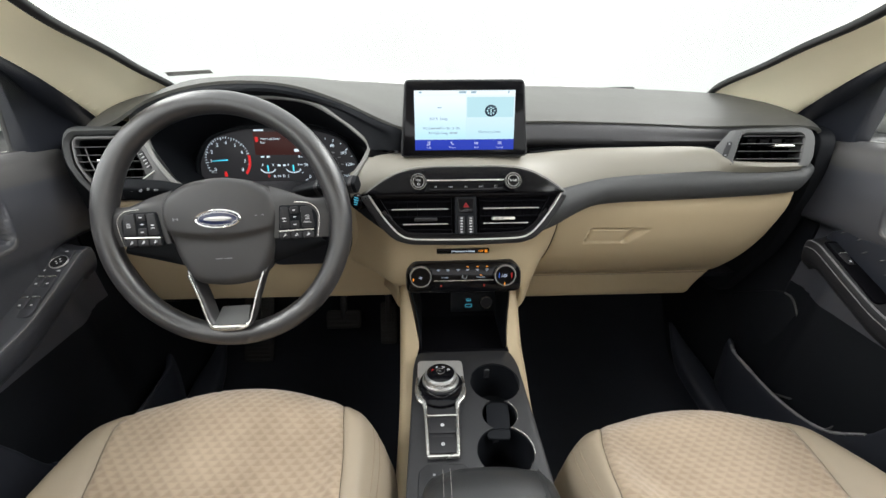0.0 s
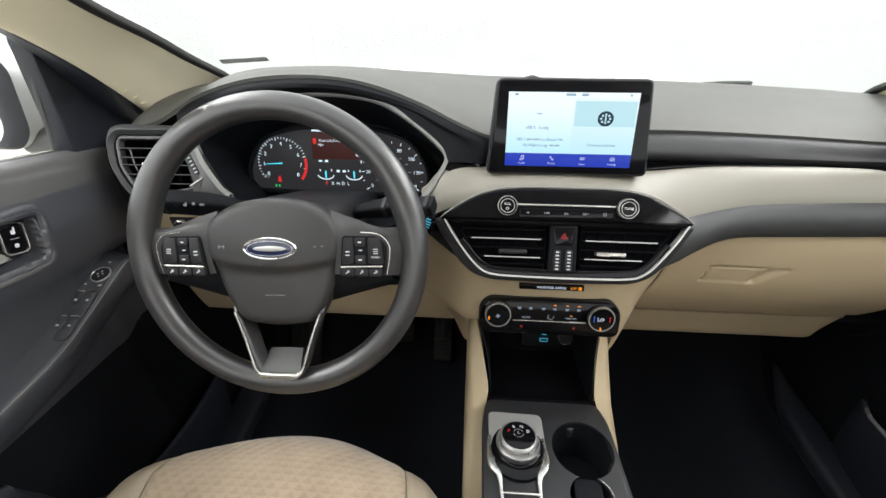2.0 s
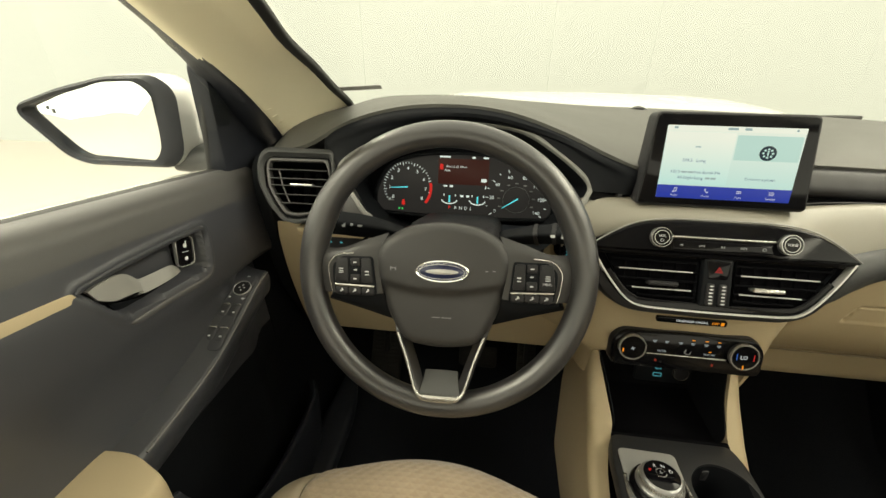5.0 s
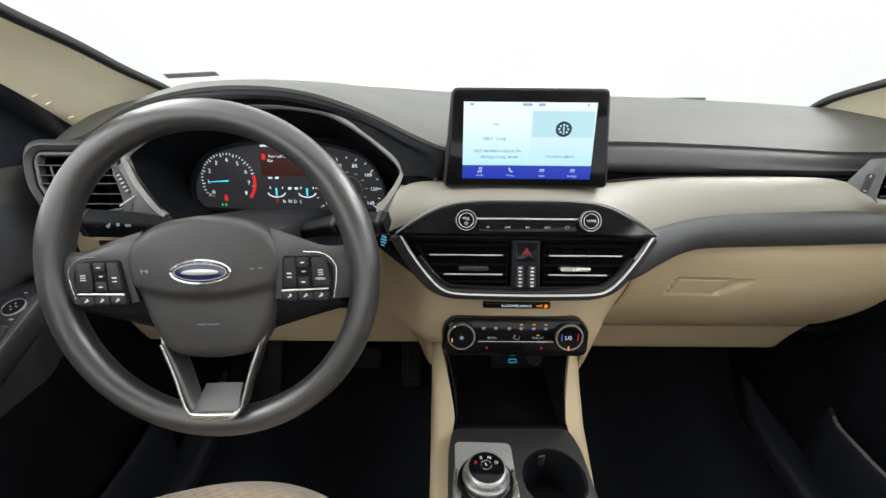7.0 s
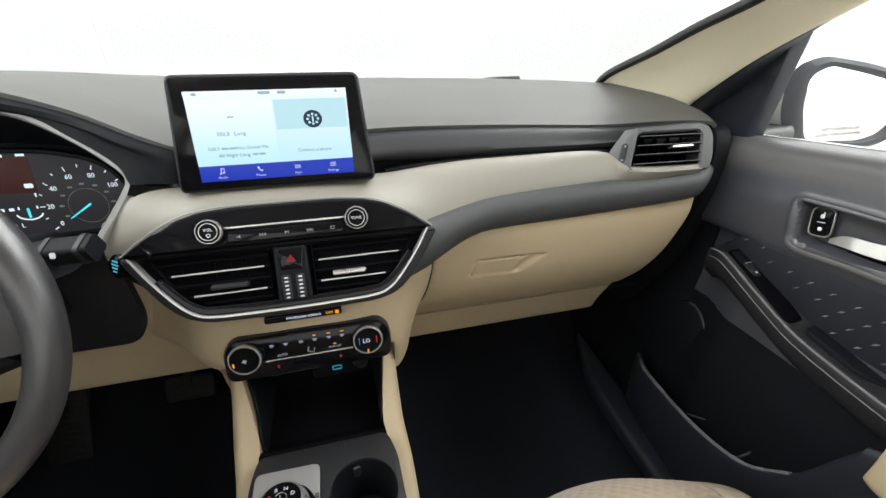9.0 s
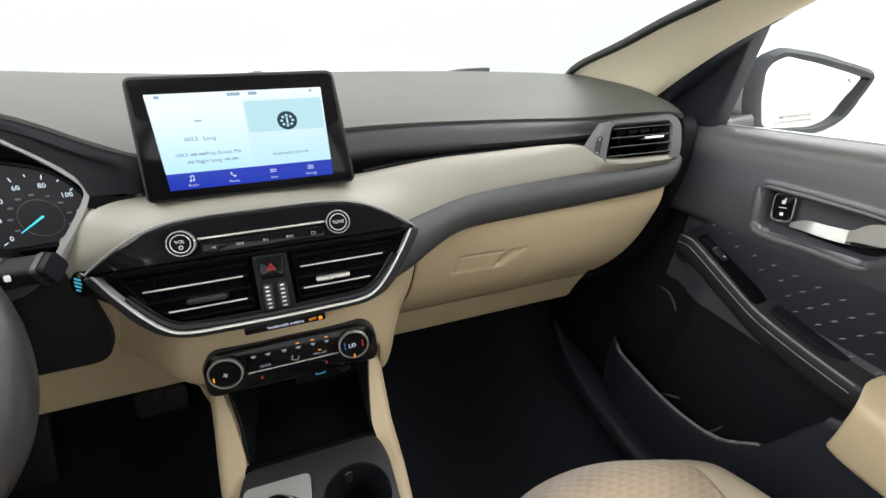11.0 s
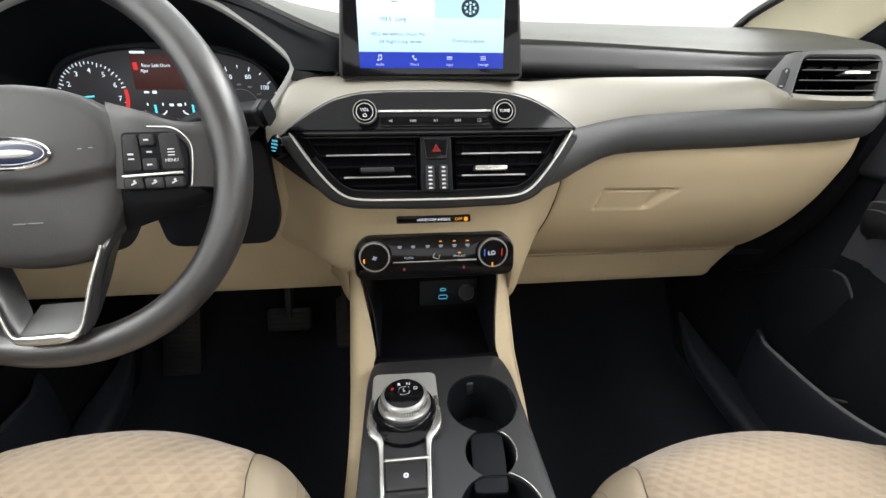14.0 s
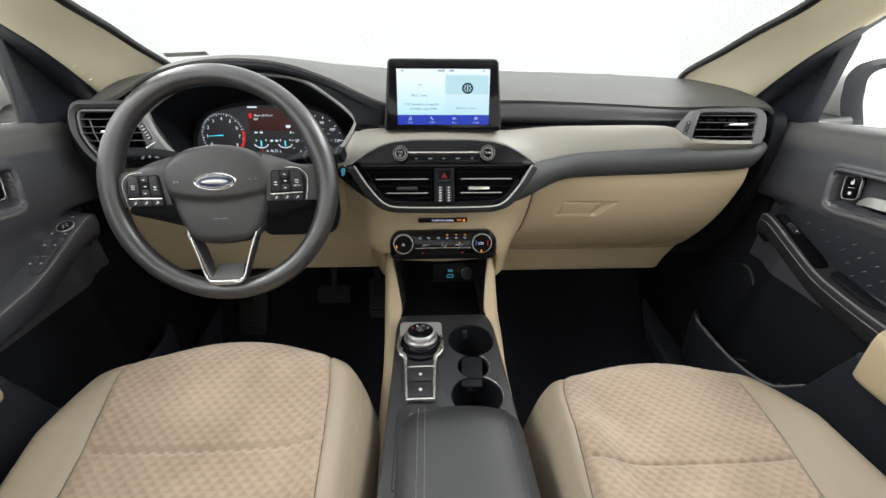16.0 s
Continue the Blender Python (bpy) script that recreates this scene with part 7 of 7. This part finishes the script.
    if s < 0:
        part("mirror_control", stack([lift(oval(0.0145, 0.0145, 32), -0.004), lift(oval(0.0145, 0.0145, 32), 0.002), lift(oval(0.0140, 0.0140, 32), 0.0026), lift(oval(0.0135, 0.0135, 32), 0.002), lift(oval(0.001, 0.001, 32), 0.002)], S @ Matrix.Translation((0.001, 0.047, 0))), SATIN, sw, "ringed mirror control")
        part("mirror_control_top", turned([(0.0132, 0.0), (0.0132, 0.0024), (0.0005, 0.0024)], 24, S @ Matrix.Translation((0.001, 0.047, 0))), BLACK, sw)
        part("switch_mark", marks([(0.004, 0, 0.003, 0.002), (-0.004, 0, 0.003, 0.002), (0, 0.005, 0.002, 0.003), (0, -0.005, 0.002, 0.003), (0.002, 0.024, 0.005, 0.002), (-0.012, -0.020, 0.003, 0.003), (0.012, -0.022, 0.006, 0.003)], S @ Matrix.Translation((0.001, 0.047, 0.0026))), MARK, sw)
        for y in (0.002, -0.042):
            for x in (-0.009, 0.009):
                b = part("window_switch", plate(rrect(0.015, 0.024, 0.004), 0.010, 0.003, S @ Matrix.Translation((x, y, 0.002)) @ pose(0, 0, 0, 6, 0, 0)), DOORSKIN, sw, "black window switch")
                part("switch_bar", plate(rrect(0.013, 0.003, 0.001), 0.002, 0.0006, S @ Matrix.Translation((x, y + 0.011, 0.0042))), SILVER, b, "bright switch tip")
                part("switch_mark", marks([(0, -0.004, 0.004, 0.003)], S @ Matrix.Translation((x, y, 0.0020))), MARK, b)
    else:
        b = part("window_switch", plate(rrect(0.018, 0.032, 0.004), 0.010, 0.004, S @ Matrix.Translation((0.0, 0.030, 0.002)) @ pose(0, 0, 0, 8, 0, 0)), BLACK, sw, "black window switch")
        part("switch_recess", plate(rrect(0.020, 0.030, 0.004), 0.004, 0.001, S @ Matrix.Translation((0.0, 0.058, 0.0008))), DEEP, b)
        part("switch_bar", plate(rrect(0.014, 0.003, 0.001), 0.002, 0.0006, S @ Matrix.Translation((0, 0.044, 0.0046))), SILVER, b, "bright switch tip")
        part("switch_mark", marks([(0, -0.002, 0.004, 0.004)], S @ Matrix.Translation((0, 0.026, 0.0024))), MARK, b)
        # little raised facets in rows on the panel above the pod
        k = 0
        facet = None
        for r in range(-1, 5):
            for c in range(14):
                y = 0.6815 - 0.0322 * c - 0.018 * (r + 1)
                z = 0.8965 - 0.0174 * (r + 1)
                # only above the pod, which falls towards the rear
                if y > float(np.interp(z, (0.79, 0.826, 0.845, 0.862, 0.879, 0.895), (0.45, 0.527, 0.543, 0.593, 0.645, 0.70))) or y < 0.26 or (r < 0 and y < 0.64):
                    continue
                M = F(0.7303, y, z) @ pose(0, 0, 0, 0, 0, 42)
                if facet is None:
                    facet = part("facet", stack([[(-0.0095, 0, -0.002), (0, -0.0026, -0.002), (0.0095, 0, -0.002), (0, 0.0026, -0.002)], [(-0.0022, 0.0002, 0.0022), (0, -0.0004, 0.0022), (0.0022, 0.0002, 0.0022), (0, 0.0008, 0.0022)]]), POLISH, d, "small raised facet", smooth=0)
                    facet.matrix_basis = M
                else:
                    o = facet.copy()
                    scene.collection.objects.link(o)
                    o.matrix_basis = M
    # beige padded arm rest
    rows = []
    for y, g in ((0.414, 0.70), (0.411, 0.86), (0.402, 0.96), (0.36, 1.0), (0.20, 1.0), (0.0, 1.0), (-0.25, 1.0)):
        zc = 0.778 + (0.0 if s < 0 else -0.012)
        y += (-0.019 if s < 0 else -0.014) * (1 if y > 0.3 else 0)
        rows.append([(s * (0.745 - 0.105 * g * a), y - 0.02 * (1 - g) - 0.016 * max(0, a - 0.55) / 0.45 * (1 if y > 0.3 else 0), zc + 0.048 * g * b) for a, b in ((0.0, 1.0), (0.5, 1.02), (0.88, 0.98), (1.0, 0.86), (1.04, 0.5), (1.03, -0.4), (0.94, -0.95), (0.4, -1.12), (0.0, -1.15))])
    part("arm_rest", skin(patch(rows, 30, 30), -0.006 * s), BEIGE, d, "beige padded arm rest")
    # bin at the foot of the door
    rows = []
    for y, xi, top in ((0.80, 0.70, 0.545), (0.74, 0.675, 0.545), (0.60, 0.662, 0.552), (0.50, 0.660, 0.577), (0.44, 0.660, 0.635), (0.40, 0.660, 0.735), (0.36, 0.662, 0.765), (0.1, 0.665, 0.765), (-0.3, 0.67, 0.765)):
        rows.append([(s * a, y, b) for a, b in ((xi + 0.014, top - 0.010), (xi + 0.004, top), (xi - 0.003, top - 0.007), (xi - 0.005, top - 0.05), (xi, 0.42), (xi + 0.010, 0.34))])
    part("door_bin", skin(patch(rows, 30, 16), -0.006 * s), PANELBLACK, d, "black door bin")
    lip = glide([(s * (xi + 0.001), y, top - 0.001) for y, xi, top in ((0.775, 0.688, 0.545), (0.74, 0.675, 0.546), (0.60, 0.662, 0.553), (0.50, 0.660, 0.578), (0.44, 0.660, 0.636))], 30)
    # on the passenger's side the lip's highlight is put in as paler grey
    part("bin_edge", sweep(lip, oval(0.004, 0.003, 10), up=(0, 0, 1)), PANELBLACK if s < 0 else POLISH, d, "rounded bin edge, its highlight paler grey on the passenger's side")
    if s > 0:
        spk = soft([(0.93, 0.60), (0.767, 0.712), (0.726, 0.722), (0.692, 0.690), (0.656, 0.612), (0.666, 0.560), (0.80, 0.52)], 0.022)
        part("speaker_cover", plate(f(spk), 0.012, 0.004, F(0.7350, 0, 0)), DEEP, d, "black speaker cover")
        # highlight down the cover's edge, put in as a paler strip
        part("speaker_edge_highlight", sweep([(-s * a, b, 0.0) for a, b in glide([(0.745, 0.719), (0.722, 0.716), (0.694, 0.686), (0.672, 0.640), (0.660, 0.606)], 20)], oval(0.0022, 0.0018, 8), up=(0, 0, 1), M=F(0.7350, 0, 0)), VENTGREY, d, "grey line for the highlight on the speaker cover's edge")
        # two glints of the bottle holder, put in as small grey curls
        for pts in (((0.700, 0.640, 0.520), (0.712, 0.612, 0.533), (0.718, 0.592, 0.552)), ((0.700, 0.532, 0.528), (0.713, 0.522, 0.552), (0.718, 0.519, 0.588))):
            part("bottle_holder_glint", sweep(glide(pts, 10), oval(0.0022, 0.0016, 8), up=(1, 0, 0)), VENTGREY, d, "grey curl for a glint inside the door bin")
    sill = glide([(s * 0.665, y, z) for y, z in ((0.98, 0.46), (0.85, 0.40), (0.6, 0.375), (0.2, 0.37), (-0.4, 0.37))], 20)
    single("door_sill", sweep(sill, rrect(0.07, 0.045, 0.015), up=(0, 0, 1), taper=[min(1, 0.12 + 0.18 * i) for i in range(20)]), PANELBLACK, "black plastic door sill strip", "sill", "door sills", "structure")
    # sheet added behind the bin to block light leaking in from outside
    cover = [[(s * x, y, z) for x, z in ((0.66, 0.285), (0.72, 0.30), (0.782, 0.42), (0.785, 0.62))] for y in (1.0, 0.6, 0.2, -0.45)]
    single("trim_leak_stop", skin(patch(cover, 12, 8), 0.006 * s), PANELBLACK, "black sheet added below the door against a light leak", "trim", kind="structure")
    # pane
    rows = [[(s * (0.79 - 0.42 * max(0, b - 1.04) ** 1.15), y, b) for b in (1.03, 1.15, 1.28, 1.42)] for y in (0.78, 0.4, 0.0, -0.42)]
    g = part("pane", skin(patch(rows, 10, 10), 0.003), GLASS, d, "clear side window")
    g.visible_shadow = False


for s in (-1, 1):
    door(s)


# ---- door mirrors ----
def door_mirror(s):
    m = thing("door_mirror", (s * 0.95, 0.80, 1.05), "dark grey framed wing mirror beside the front door", "mirror", "door mirrors")
    M = pose(s * 1.0, 0.775 if s < 0 else 0.80, 1.115 if s < 0 else 1.088, 90, 0, 0)
    out = soft([(-0.152, 0.058), (-0.122, 0.083), (-0.03, 0.080), (0.07, 0.060), (0.166, 0.032), (0.170, 0.012), (0.098, -0.062), (0.065, -0.074), (-0.112, -0.073), (-0.140, -0.045)], 0.022, 5)
    if s > 0:
        out = soft([(-0.150, 0.050), (-0.132, 0.074), (-0.084, 0.086), (0.03, 0.073), (0.165, 0.049), (0.232, 0.035), (0.242, 0.018), (0.204, -0.062), (0.165, -0.084), (0.105, -0.093), (-0.058, -0.083), (-0.100, -0.066), (-0.136, -0.01)], 0.020, 5)
    out = [(s * a, b) for a, b in out]
    n = 80
    ro = ring_of(out, n)
    ri = inset(ro, 0.010 if s < 0 else 0.016)
    ri[:, 0] += s * 0.030 * np.clip((-s * ro[:, 0] + 0.02) / 0.14, 0, 1)
    c = ro.mean(0)
    loops = [lift(ri, -0.012), lift(ri, -0.001), lift((ri + ro) / 2, 0.002), lift(ro, -0.006), lift(c + (ro - c) * 1.02, -0.03), lift(c + (ro - c) * 0.98, -0.06), lift(c + (ro - c) * 0.80, -0.10), lift(c + (ro - c) * 0.4, -0.13)]
    part("housing", stack(loops[:4], M, cap=(False, False)), PANELBLACK, m, "dark grey frame")
    part("shell", stack(loops[3:], M, cap=(False, True)), WHITECAR, m, "white painted shell")
    gl = part("mirror_glass", plate(inset(ri, -0.0005), 0.003, 0.0005, M @ Matrix.Translation((0, 0, -0.004)) @ pose(0, 0, 0, 1.0 if s > 0 else 3, s * (0.6 if s > 0 else 2), 0)), MIRROR, m, "silvered mirror glass")
    dz = 0.0 if s < 0 else -0.022
    arm = glide([(s * 0.775, 0.83, 1.045 + dz), (s * 0.84, 0.835, 1.05 + dz), (s * 0.90, 0.83, 1.055 + dz)], 8)
    part("arm", sweep(arm, rrect(0.085, 0.05, 0.018), up=(0, 0, 1)), VENTGREY, m, "dark grey mirror arm")
    G = M @ Matrix.Translation((0, 0, -0.0030)) @ pose(0, 0, 0, 1.0 if s > 0 else 3, s * (0.6 if s > 0 else 2), 0)
    if s > 0:
        part("lettering", words([("OBJECTS IN MIRROR ARE", 0.0092, G @ Matrix.Translation((0.035, -0.046, 0))), ("CLOSER THAN THEY APPEAR", 0.0092, G @ Matrix.Translation((0.035, -0.057, 0)))]), PALEMARK, gl)
    part("alert_mark", marks([(s * (0.098 if s < 0 else 0.160), 0.020, 0.004, 0.008), (s * (0.108 if s < 0 else 0.170), 0.014 if s > 0 else 0.026, 0.004, 0.006)], G), DIMMARK, gl)


for s in (-1, 1):
    door_mirror(s)
